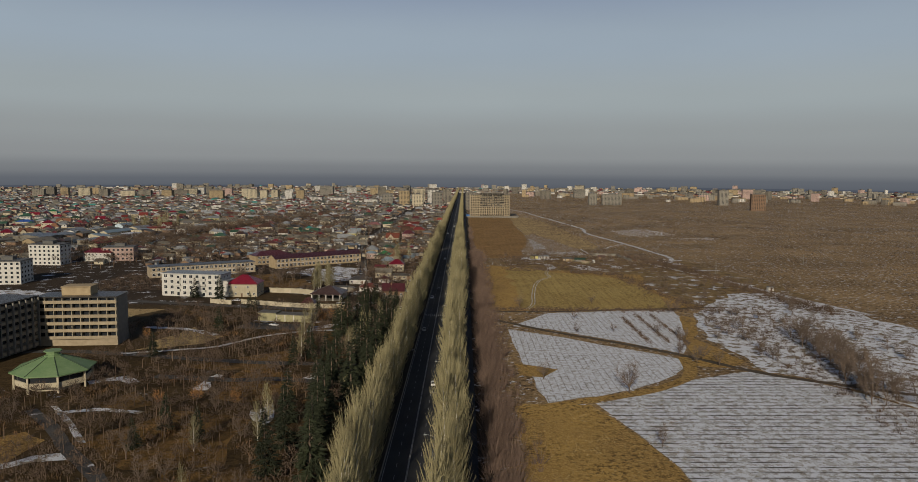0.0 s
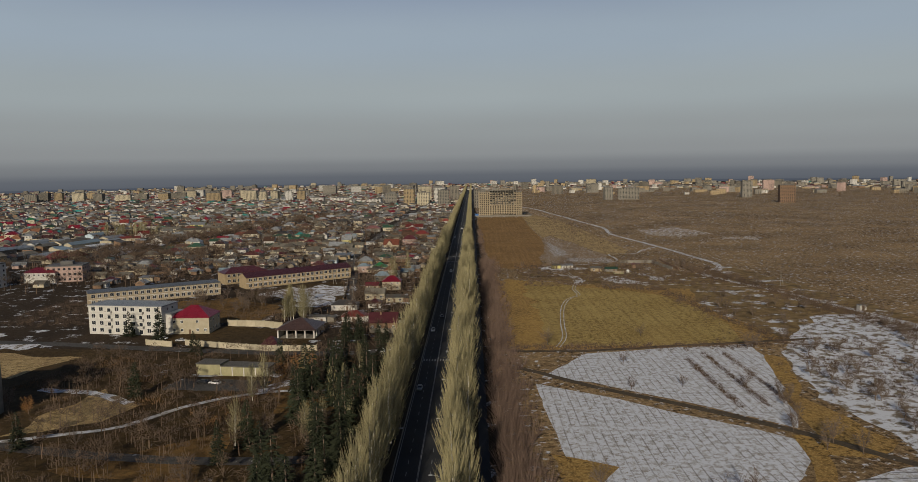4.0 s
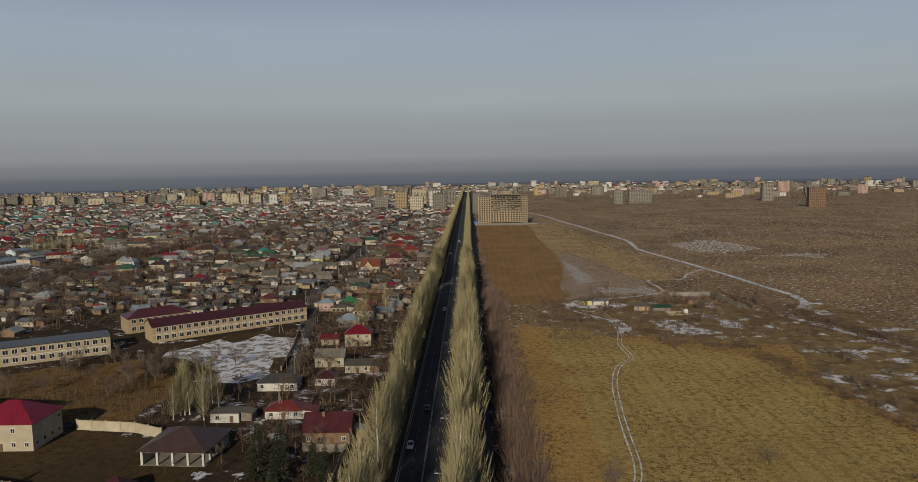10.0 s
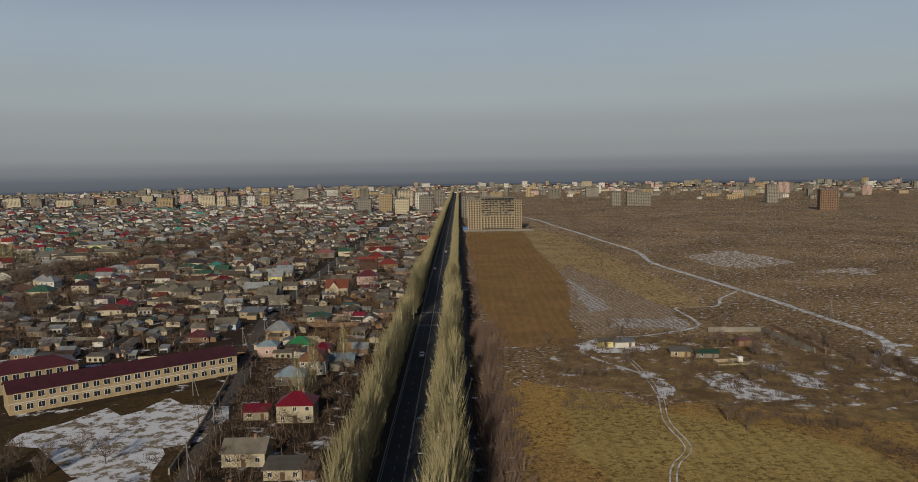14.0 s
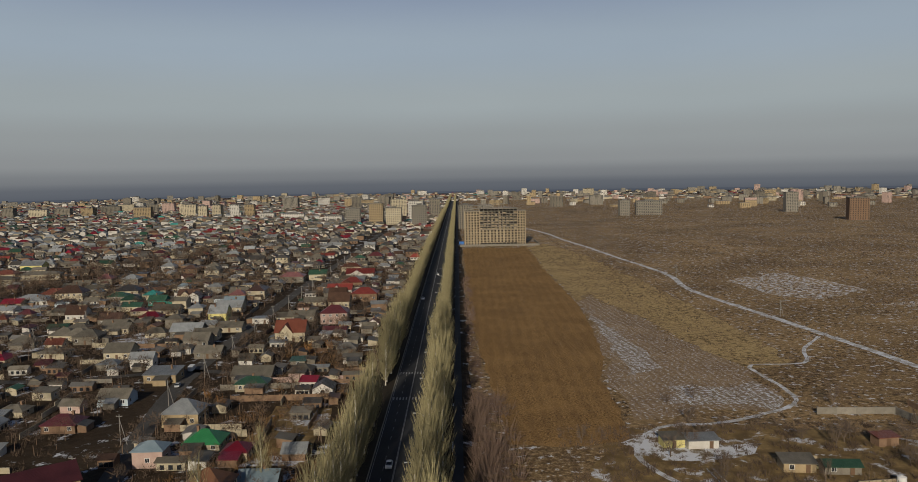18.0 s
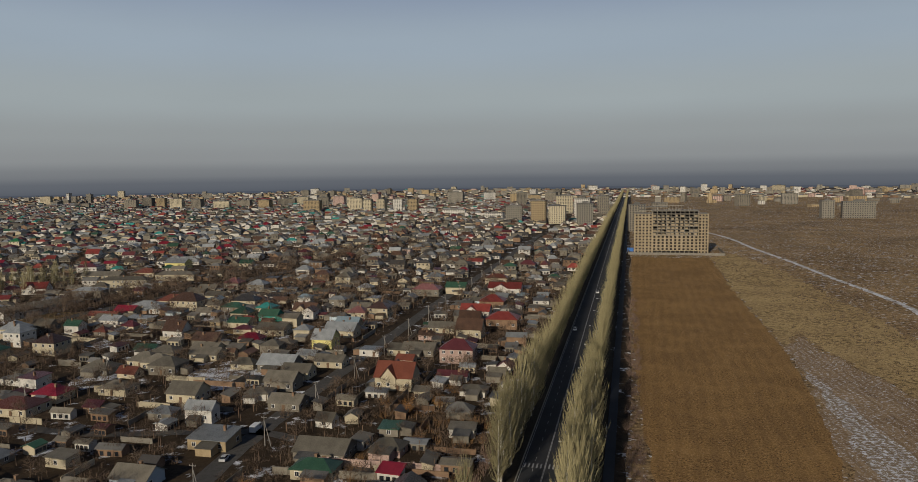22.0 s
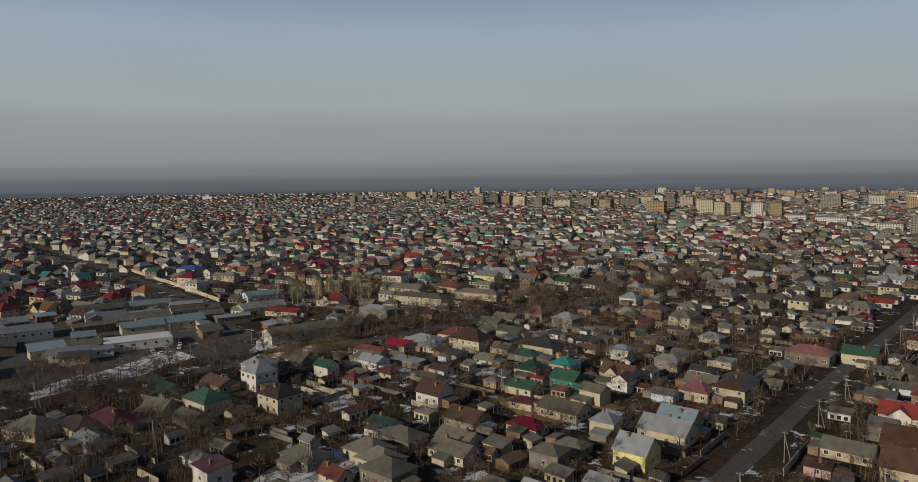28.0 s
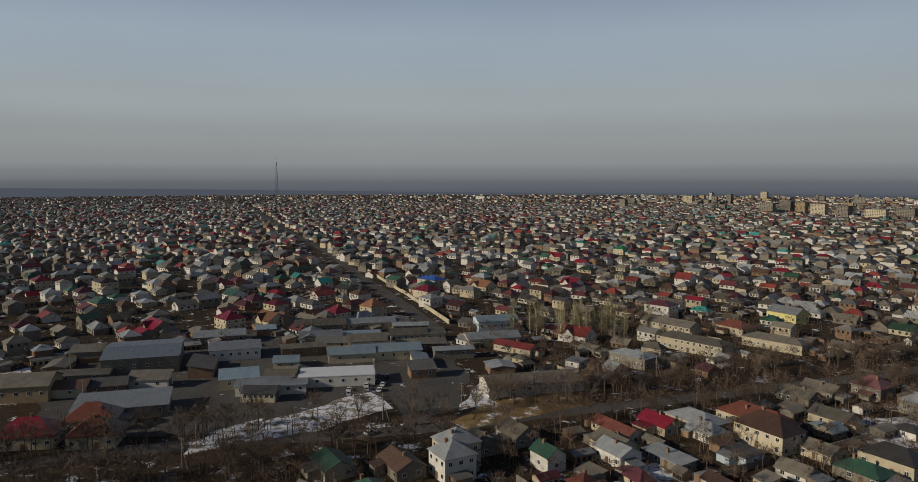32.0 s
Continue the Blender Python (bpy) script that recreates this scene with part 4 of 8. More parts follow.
house(-119.5, 450.5, 21, 17, 8.6, 'hip', 4.8, 'crimson', 'cream', 0)
house(-36.9, 565.2, 13, 10, 6.2, 'hip', 3.2, 'crimson', 'cream', 0)
house(-49.8, 567.4, 9, 8, 3, 'gable', 1.5, 'crimson', 'cream', 0)
house(-47.6, 604.3, 12, 9, 4, 'hip', 2.6, 'skyblue', 'grey', 0)
house(-43.2, 531.8, 13, 10, 4.2, 'gable', 2.6, 'slate', 'cream', 0)
house(-55.8, 500.6, 16, 9, 3.4, 'hip', 2.2, 'dark', 'white', 0)
house(-42.3, 619.1, 12, 11, 6, 'hip', 3.8, 'terracotta', 'white', 0)
house(-47.0, 598.1, 15, 11, 4.2, 'gable', 3.2, 'zinc', 'white', 0)
house(-56.1, 657.2, 12, 10, 2.8, 'hip', 3, 'green', 'cream', 0)
house(-44.5, 649.4, 8, 8, 2.8, 'hip', 2, 'crimson', 'cream', 0)
house(-106.1, 674.5, 12, 9, 3, 'hip', 2.4, 'maroon', 'brick', 0)
house(-70.1, 679.4, 13, 11, 4.8, 'hip', 3.6, 'zinc', 'ochre', 0)
house(-101.9, 701.4, 12, 9, 3, 'gable', 2.6, 'slate', 'paleblue', 0)
house(-101.8, 681.2, 16, 10, 3, 'hip', 2.8, 'slate', 'cream', 0)
house(-58.4, 715.3, 13, 8, 3.2, 'hip', 2, 'darkgreen', 'cream', 0)
house(-61.5, 728.6, 17, 12, 3, 'gable', 2.8, 'slate', 'grey', 0)
house(-62.2, 796.7, 16, 12, 5.4, 'cross', 5, 'brickred', 'cream', 0)
house(-48.3, 837.3, 16, 11, 6.6, 'hip', 3.6, 'maroon', 'pink', 0)
house(-43.6, 808.6, 13, 6, 2.8, 'gable', 1.4, 'maroon', 'white', 0)
house(-56.7, 900.3, 12, 11, 5, 'gable', 5, 'brown', 'cream', 0)
house(-55.6, 956.4, 16, 12, 5.6, 'hip', 3.2, 'redroof', 'brick', 0)
house(-113.8, 849.9, 11, 11, 5.2, 'gable', 4, 'zinc', 'yellow', 0)
house(-116.6, 810.5, 17, 12, 3.6, 'gable', 3.4, 'zinc', 'grey', 0)
house(-195.0, 856.5, 12, 10, 4.6, 'gable', 4.4, 'brown', 'white', 0)
house(-130.8, 768.1, 13, 11, 3.6, 'gable', 3.4, 'slate', 'cream', 0)
house(-159.8, 798.3, 14, 11, 4.4, 'hip', 2.8, 'slate', 'grey', 0)
house(-160.8, 769.9, 13, 9, 3, 'hip', 2.2, 'slate', 'cream', 0)
house(-177.3, 915.0, 11, 10, 5.6, 'hip', 2.6, 'teal', 'cream', 0)
house(-186.5, 905.0, 12, 11, 4.2, 'hip', 3.2, 'darkgreen', 'cream', 0)
house(-169.0, 903.5, 12, 10, 3.6, 'gable', 3.0, 'darkgreen', 'tealwall', 0)
house(-176.6, 885.1, 13, 9, 3.2, 'gable', 2.2, 'darkgreen', 'cream', 0)
house(-152.0, 851.7, 13, 8, 3, 'hip', 2.4, 'crimson', 'cream', 0)
house(-91.2, 766.1, 13, 9, 3, 'gable', 2.4, 'slate', 'grey', 0)
house(-88.2, 840.6, 10, 8, 3, 'flat', 0.4, 'zinc', 'white', 0)
house(-96.9, 729.6, 14, 10, 3.4, 'shed', 1.4, 'zinc', 'ochre', 0)
house(-70.3, 1052.2, 18, 10, 5, 'hip', 2.6, 'brickred', 'cream', 0)
house(-118.0, 1058.9, 14, 10, 4, 'hip', 2.6, 'zinc', 'cream', 0)
house(-125.8, 928.3, 13, 10, 4, 'gable', 3, 'slate', 'grey', 0)
house(-211.8, 1072.1, 12, 10, 6, 'flat', 0.5, 'grey', 'brick', 0)
house(-186.7, 1062.2, 12, 11, 6.4, 'hip', 3, 'slate', 'white', 0)
house(-199.3, 1238.8, 20, 10, 5, 'flat', 0.4, 'grey', 'pink', 0)
house(-128.1, 764.6, 16, 12, 6, 'gable', 4.4, 'slate', 'cream', 0)
house(-159.3, 769.7, 14, 10, 3.4, 'hip', 2.6, 'slate', 'cream', 0)
house(-179.0, 758.6, 12, 10, 3.4, 'hip', 2.8, 'crimson', 'cream', 0)
house(-180.0, 744.5, 18, 13, 3.4, 'hip', 2.4, 'brickred', 'cream', 0)
house(-119.3, 813.1, 16, 11, 3.8, 'gable', 3.4, 'zinc', 'grey', 0)
house(-115.2, 882.3, 13, 11, 4.6, 'gable', 3.8, 'skyblue', 'cream', 0)
house(-232.6, 817.5, 13, 12, 6.4, 'hip', 3.4, 'darkbrown', 'cream', 0)
house(-260.5, 828.4, 11, 11, 7.6, 'hip', 3.4, 'zinc', 'white', 0)
house(-250.2, 799.9, 16, 12, 5.6, 'hip', 3.4, 'darkgreen', 'cream', 0)
house(-157.2, 794.9, 14, 11, 4.4, 'hip', 3, 'slate', 'grey', 0)
house(-156.0, 921.1, 15, 10, 4, 'cross', 3.4, 'brown', 'cream', 0)
house(-123.7, 917.9, 12, 10, 4, 'hip', 3, 'pinkroof', 'cream', 0)
house(-115.8, 937.1, 14, 10, 4.4, 'hip', 3, 'dark', 'cream', 0)
house(-106.2, 996.1, 20, 12, 5, 'hip', 3, 'pinkroof', 'grey', 0)
house(-53.0, 882.7, 14, 11, 5, 'gable', 4.6, 'brown', 'cream', 0)
house(-41.0, 906.4, 18, 12, 5.6, 'hip', 3.2, 'redroof', 'brick', 0)
house(-60.3, 931.0, 18, 10, 4.4, 'cross', 3.4, 'redroof', 'white', 0)
house(-57.1, 1010.2, 24, 12, 4.6, 'cross', 3.4, 'redroof', 'white', 0)
house(-67.4, 845.4, 16, 10, 3.4, 'gable', 2.4, 'slate', 'grey', 0)
house(-50.5, 961.0, 15, 10, 4, 'gable', 3.4, 'brown', 'white', 0)
house(-200.7, 1047.4, 14, 11, 6, 'hip', 2.8, 'brown', 'brick', 0)
house(-181.2, 1044.2, 13, 12, 5.4, 'hip', 3.6, 'slate', 'cream', 0)
house(-235.2, 1114.3, 12, 10, 6, 'flat', 0.5, 'grey', 'brick', 0)
house(-104.7, 802.3, 13, 9, 3.2, 'gable', 2.6, 'slate', 'cream', 0)
house(-103.6, 787.3, 13, 10, 4, 'gable', 3, 'slate', 'grey', 0)
house(-98.4, 820.2, 14, 9, 3, 'gable', 2.2, 'slate', 'cream', 0)
house(-161.7, 830.0, 14, 9, 3, 'gable', 2.4, 'slate', 'cream', 0)
house(-253.2, 880.1, 14, 10, 3, 'gable', 2.6, 'slate', 'cream', 0)
house(-239.9, 934.1, 15, 11, 4.6, 'hip', 3.4, 'brickred', 'cream', 0)
house(-260.0, 905.2, 14, 9, 3.2, 'gable', 2.4, 'crimson', 'cream', 0)
house(-259.9, 876.5, 12, 9, 3, 'gable', 2, 'slate', 'cream', 0)
house(-247.5, 912.6, 14, 9, 3.2, 'hip', 2.4, 'zinc', 'white', 0)
house(-203.6, 925.4, 15, 10, 3.2, 'hip', 2.2, 'darkgreen', 'grey', 0)
house(-197.4, 944.5, 14, 10, 3.6, 'hip', 2.6, 'brown', 'cream', 0)
house(-75.6, 844.4, 12, 9, 3, 'gable', 2.2, 'slate', 'cream', 0)
house(-114.9, 872.9, 17, 12, 4.2, 'gable', 3.4, 'zinc', 'cream', 0)
house(-151.0, 872.0, 17, 11, 3.4, 'gable', 2.6, 'slate', 'cream', 0)
house(-151.6, 919.6, 13, 10, 4, 'cross', 3.2, 'brown', 'cream', 0)
house(-152.2, 855.4, 15, 11, 3.4, 'hip', 2.8, 'redroof', 'grey', 0)
house(-170.1, 844.4, 14, 11, 3.6, 'gable', 3, 'brown', 'grey', 0)
house(-175.7, 806.5, 14, 11, 3.4, 'hip', 3, 'slate', 'cream', 0)
house(-186.7, 792.3, 14, 10, 3.2, 'hip', 2.6, 'slate', 'grey', 0)
house(-167.1, 802.7, 13, 10, 4, 'hip', 2.8, 'slate', 'cream', 0)
house(-156.5, 821.8, 15, 10, 3, 'gable', 2.4, 'slate', 'cream', 0)
house(-175.7, 820.5, 14, 10, 3.2, 'hip', 2.6, 'slate', 'grey', 0)
house(-263.9, 763.3, 16, 10, 3.2, 'hip', 2.4, 'brown', 'cream', 0)
house(-113.0, 923.1, 13, 11, 6, 'hip', 3, 'darkbrown', 'cream', 0)
house(-103.5, 990.3, 18, 12, 4, 'hip', 3, 'pinkroof', 'cream', 0)
house(-69.1, 891.6, 15, 10, 3, 'gable', 2.4, 'slate', 'cream', 0)
house(-89.0, 1006.4, 15, 10, 5, 'gable', 3, 'darkgreen', 'cream', 0)
house(-226.3, 996.1, 14, 11, 5.4, 'hip', 3, 'zinc', 'grey', 0)
house(-202.4, 1043.5, 13, 11, 6, 'hip', 3, 'brown', 'brick', 0)
house(-177.9, 1033.3, 13, 12, 6.4, 'hip', 3.4, 'slate', 'cream', 0)
house(-230.7, 1078.6, 13, 10, 5, 'hip', 3, 'zinc', 'white', 0)
house(-219.2, 929.8, 12, 9, 3, 'gable', 2, 'slate', 'cream', 0)
house(-265.4, 900.9, 14, 8, 3, 'gable', 2, 'brickred', 'cream', 0)
house(-233.5, 924.4, 20, 12, 6.6, 'hip', 4.4, 'brown', 'cream', 0)
house(-248.6, 935.0, 22, 13, 4.2, 'hip', 3.4, 'brickred', 'cream', 0)
house(-258.0, 899.9, 14, 9, 4, 'gable', 2, 'crimson', 'cream', 0)
house(-262.6, 889.0, 20, 7, 3, 'gable', 2, 'brickred', 'cream', 0)
house(-255.1, 917.0, 20, 13, 4, 'hip', 2.4, 'zinc', 'cream', 0)
house(-259.6, 876.2, 17, 10, 3.6, 'gable', 2.4, 'slate', 'cream', 0)
house(-246.3, 875.2, 13, 9, 4, 'gable', 2.2, 'zinc', 'white', 0)
house(-267.3, 833.4, 11, 12, 8, 'hip', 3.6, 'zinc', 'cream', 0)
house(-269.8, 817.3, 15, 10, 3.4, 'gable', 2.4, 'brown', 'grey', 0)
house(-264.5, 818.2, 12, 8, 3.2, 'hip', 2, 'darkgreen', 'grey', 0)
house(-279.0, 800.5, 14, 10, 3.2, 'gable', 2.2, 'darkgreen', 'cream', 0)
house(-237.8, 887.0, 17, 7, 2.6, 'shed', 0.6, 'zinc', 'grey', 0)
house(-221.9, 930.4, 22, 6, 2.8, 'gable', 1.4, 'slate', 'cream', 0)
house(-273.9, 858.8, 13, 10, 3.6, 'gable', 3, 'slate', 'grey', 0)
house(-273.1, 845.7, 13, 10, 3.2, 'gable', 2.6, 'slate', 'grey', 0)
house(-257.6, 972.0, 15, 9, 3.2, 'gable', 2.4, 'slate', 'grey', 0)
house(-257.9, 985.9, 15, 9, 3.2, 'gable', 2.4, 'slate', 'grey', 0)
house(-248.5, 1002.5, 13, 11, 5, 'hip', 3.4, 'pinkroof', 'grey', 0)
house(-235.9, 960.1, 15, 10, 3.2, 'gable', 2.4, 'slate', 'cream', 0)
house(-203.0, 938.4, 18, 11, 5, 'hip', 3, 'dark', 'cream', 0)
house(-570.9, 980.3, 22, 14, 8, 'hip', 2.6, 'blue', 'cream', 15)
house(-524.0, 952.4, 17, 13, 8, 'hip', 3.4, 'crimson', 'cream', 15)
house(-486.1, 898.4, 13, 13, 7.6, 'hip', 4.4, 'terracotta', 'cream', 15)
house(-479.9, 874.1, 13, 12, 7, 'hip', 4, 'crimson', 'cream', 15)
house(-529.1, 999.0, 20, 13, 7, 'cross', 4, 'terracotta', 'cream', 15)
house(-403.9, 1047.2, 18, 13, 8.6, 'hip', 2.6, 'maroon', 'white', 15)
house(-574.9, 837.8, 16, 13, 6.6, 'gable', 3.4, 'darkgreen', 'white', 15)
house(-671.3, 766.9, 22, 14, 8.4, 'hip', 3, 'darkbrown', 'cream', 15)
house(-579.9, 759.4, 20, 13, 7.4, 'hip', 3, 'darkgreen', 'ochre', 15)
house(-711.9, 726.1, 17, 13, 7, 'hip', 3.4, 'crimson', 'cream', 15)
house(-646.5, 842.1, 15, 12, 6, 'hip', 3.2, 'maroon', 'white', 15)
house(-494.1, 817.6, 16, 13, 6.4, 'hip', 3.6, 'crimson', 'cream', 15)
house(-483.7, 837.0, 18, 13, 5.4, 'cross', 4.4, 'terracotta', 'cream', 15)
house(-493.6, 780.5, 18, 12, 5, 'cross', 4, 'crimson', 'grey', 15)
house(-479.3, 857.6, 20, 11, 4, 'gable', 2.6, 'slate', 'grey', 15)
house(-552.8, 845.6, 13, 12, 6, 'hip', 3.6, 'maroon', 'grey', 15)
house(-642.8, 803.4, 13, 12, 6.4, 'hip', 3.6, 'brown', 'grey', 15)
house(-814.8, 954.9, 14, 12, 7, 'hip', 3.4, 'maroon', 'cream', 15)
house(-656.9, 931.3, 14, 12, 6.4, 'hip', 4, 'brown', 'cream', 15)
house(-586.6, 920.3, 13, 12, 4.6, 'hip', 4, 'darkgreen', 'cream', 15)
house(-774.3, 1027.3, 14, 12, 7, 'hip', 3.6, 'maroon', 'cream', 15)
house(-730.8, 1104.9, 14, 12, 7, 'hip', 3.4, 'zinc', 'white', 15)
house(-755.7, 1178.0, 14, 12, 7, 'hip', 3.4, 'maroon', 'cream', 15)
house(-667.4, 1166.9, 18, 12, 7, 'cross', 3.6, 'crimson', 'cream', 15)
house(-672.9, 1208.3, 14, 12, 7, 'hip', 3.4, 'maroon', 'pink', 15)
house(-699.6, 1278.2, 14, 12, 7, 'hip', 3.4, 'green', 'cream', 15)
house(-512.2, 1065.1, 15, 12, 6.4, 'cross', 4, 'crimson', 'white', 15)
house(-488.2, 1154.7, 14, 12, 7, 'gable', 4.4, 'redroof', 'white', 15)
house(-420.0, 1127.9, 16, 10, 4.4, 'hip', 3, 'maroon', 'cream', 0)
house(-361.2, 1103.8, 22, 13, 5.6, 'gable', 3.4, 'zinc', 'yellow', 0)
house(-351.8, 1049.4, 20, 12, 4.4, 'hip', 3, 'brickred', 'cream', 0)
house(-371.8, 923.2, 24, 8, 3.4, 'gable', 2, 'redroof', 'cream', 20)
house(-376.4, 963.0, 18, 12, 4.4, 'cross', 4, 'redroof', 'white', 20)
house(-368.3, 1019.1, 34, 12, 6, 'gable', 2.6, 'slate', 'cream', 10)
house(-333.2, 998.9, 40, 12, 6, 'hip', 2.2, 'slate', 'cream', 10)
house(-317.3, 1037.1, 34, 12, 5, 'hip', 2.2, 'slate', 'cream', 10)
house(-326.7, 954.8, 22, 11, 5.4, 'hip', 1.8, 'zinc', 'grey', 10)
house(-295.2, 1057.7, 15, 10, 3.2, 'gable', 2.4, 'slate', 'cream', 0)
house(-63.7, 467.7, 10, 7, 3, 'flat', 0.4, 'slate', 'white', 0)
house(-53.2, 498.0, 13, 10, 3.2, 'hip', 2.2, 'brown', 'white', 0)
house(-46.2, 471.3, 13, 9, 3, 'hip', 2.2, 'redroof', 'white', 0)
house(-28.4, 450.6, 15, 13, 4.4, 'gable', 4.0, 'maroon', 'brick', 0)
house(-42.9, 529.4, 13, 12, 4, 'gable', 2.6, 'slate', 'grey', 0)
house(-32.8, 629.0, 11, 8, 3, 'gable', 2, 'skyblue', 'grey', 0)
house(-30.7, 522.1, 11, 8, 3, 'shed', 0.8, 'slate', 'cream', 0)
house(-40.1, 506.1, 8, 8, 3, 'hip', 2, 'maroon', 'white', 0)
house(-290.0, 615.3, 26, 14, 8, 'hip', 3, 'crimson', 'white', 0)
house(-273, 753, 16, 13, 3.6, 'hip', 3.2, 'slate', 'cream', 20)
house(-260, 772, 17, 12, 3.6, 'hip', 3.4, 'maroon', 'cream', 10)
house(-262, 789, 11, 9, 2.8, 'gable', 2.8, 'slate', 'cream', 20)
house(-243, 790, 13, 9, 2.8, 'gable', 2.0, 'slate', 'grey', 0)
house(-286, 736, 12, 9, 2.8, 'gable', 2.2, 'slate', 'brick', 20)
house(-248, 760, 12, 9, 2.8, 'gable', 2.2, 'zinc', 'white', 0)

# ------------------------------------------------ landmark buildings
def facade(root, x, y, z, width, height, rows, cols, yaw=0, mesh=None, name="window", skip=()):
    """Windows in rows and columns on a wall whose foot's middle is x, y, facing -y before yaw."""
    base = pose(x, y, z, 0, 0, yaw)
    for r in range(rows):
        for c in range(cols):
            if (r, c) in skip:
                continue
            link(name, mesh or window_mesh, root, base @ pose((c + 0.5) / cols * width - width / 2, -0.003, (r + 0.36) / rows * height))


# unfinished tower block
tower = thing("unfinished_tower", 60, 1273, 0, 0, "unfinished concrete tower block, tan infill below and bare floors above", "apartment building")
block = wall_mat("blockwork")
TAKEN.append((60, 1285, 45))


def open_wall(name, x0, x1, y, z0, z1, cols, rows, parent, mat, fill_share=0.55, depth=0.5):
    """A wall with real openings: piers and spandrels before blocks painted room-dark."""
    cw, rh = (x1 - x0) / cols, (z1 - z0) / rows
    pier, span = cw * (1 - fill_share) / 2, rh * 0.2
    for c in range(cols + 1):
        a, b = max(x0, x0 + c * cw - pier), min(x1, x0 + c * cw + pier)
        link("pier", Shape().box(a, b, y - depth, y, z0, z1).mesh("pier", mat), parent)
    for r in range(rows + 1):
        a, b = max(z0, z0 + r * rh - span), min(z1, z0 + r * rh + span)
        link("spandrel", Shape().box(x0, x1, y - depth + 0.2, y, a, b).mesh("spandrel", mat), parent)


# near-black blocks behind the openings stand for the shade of unlit rooms
core = Shape().box(-33.6, -17.6, 0.2, 22, 0, 37).box(-17.4, 24.9, -2.6, 24, 0, 17).box(25, 33.6, 0.2, 22, 0, 37).box(-17.4, 24.9, 6, 20, 17, 41).box(-30, -2, 22.5, 34, 0, 37)
link("core", core.mesh("core", room_shade), tower, label="near-black blocks painted as the shade inside unglazed rooms")
open_wall("left_wing", -34, -17.5, 0, 0, 38, 5, 13, tower, block, 0.5)
open_wall("right_wing", 25, 34, 0, 0, 38, 3, 13, tower, block, 0.5)
open_wall("middle_wall", -17.5, 25, -3, 2.9, 17.6, 11, 5, tower, block, 0.5)
side_wall = Shape()
for r in range(13):
    side_wall.box(-34.6, -34, 0, 22, r * 2.92 + 0.01, r * 2.92 + 1.0)
for k in range(9):
    side_wall.box(-34.6, -34.02, k * 2.6, k * 2.6 + 1.3, 0, 38)
link("side_wall", side_wall.mesh("side_wall", block), tower)
for box in ((-34.3, -33.5, -0.9, 0.2, 0, 38.6), (33.5, 34.3, -0.9, 0.2, 0, 38.6), (-17.9, -17.1, -4.2, 0, 0, 39), (24.6, 25.4, -4.2, 0, 0, 39)):
    link("pilaster", Shape().box(*box).mesh("pilaster", block), tower)
slab_mesh = Shape().box(-17.8, 25.3, -4.2, 20, 0, 0.55).mesh("floor_slab", concrete)
for k in range(9):
    link("floor_slab", slab_mesh, tower, pose(0, 0, 17.6 + 2.9 * k))
col_mesh = Shape().box(-0.3, 0.3, -0.3, 0.3, 0, 2.9).mesh("column", concrete)
for k in range(8):
    for c in range(11):
        link("column", col_mesh, tower, pose(-17.2 + 4.2 * c, -3.7, 17.7 + 2.9 * k))
for c in range(11):
    link("column", col_mesh, tower, pose(-17.2 + 4.2 * c, -3.7, 0.05))

ir = random.Random(3)
for k in range(7):
    for c in range(10):
        if ir.random() < 0.88:
            link("infill_wall", Shape().box(-16.8 + 4.2 * c, -16.8 + 4.2 * c + ir.uniform(1.4, 3.4), -2.6, -2.4, 18.15 + 2.9 * k, 18.15 + 2.9 * k + ir.uniform(0.8, 2.2)).mesh("infill_wall", block), tower)
for box in ((-34.4, -17.5, -0.6, 22, 38, 38.4), (25, 34.4, -0.6, 22, 38, 38.4), (-30, -2, 20, 34, 37, 37.4), (-30, -2, 20, 34, 40.2, 40.6), (-30, -2, 20, 34, 43.4, 43.8)):
    link("roof_deck", Shape().box(*box).mesh("roof_deck", concrete), tower)
for k in range(46):
    x, y, z = (ir.uniform(-34, -14), ir.uniform(0, 20), 38.4) if k % 3 == 0 else (ir.uniform(-17, 25), ir.uniform(-3, 18), 41.3)
    link("roof_post", Shape().box(x - 0.25, x + 0.25, y - 0.25, y + 0.25, z, z + ir.uniform(0.6, 2.6)).mesh("roof_post", concrete), tower)
for k in range(11):
    link("roof_post", Shape().box(-18 + k * 2.8, -17.6 + k * 2.8, 10, 10.4, 41.3, 45.6).mesh("roof_post", concrete), tower)
link("roof_beam", Shape().box(-18, 12, 10, 10.4, 45.6, 46.1).mesh("roof_beam", concrete), tower)
s = Shape().box(-40, 48, -16, -15.6, 0, 2.4).box(47.6, 48, -15.6, 40, 0, 2.4).box(-40, -39.6, -15.6, 40, 0, 2.4)
fence = thing("site_fence", 60, 1273, 0, 0, "grey sheet fence round the building site", "fence")
link("panel", s.mesh("panel", wall_mat("concrete")), fence)
blue = material("blue_sheet", (0.03, 0.12, 0.38), (0.05, 0.17, 0.46), rough=0.5, bump=0.1)
cabin = thing("site_cabin", 22, 1290, 0, 0, "blue site cabin beside the tower", "cabin")
link("body", Shape().box(-3, 3, -4, 4, 0, 2.8).mesh("body", blue), cabin)
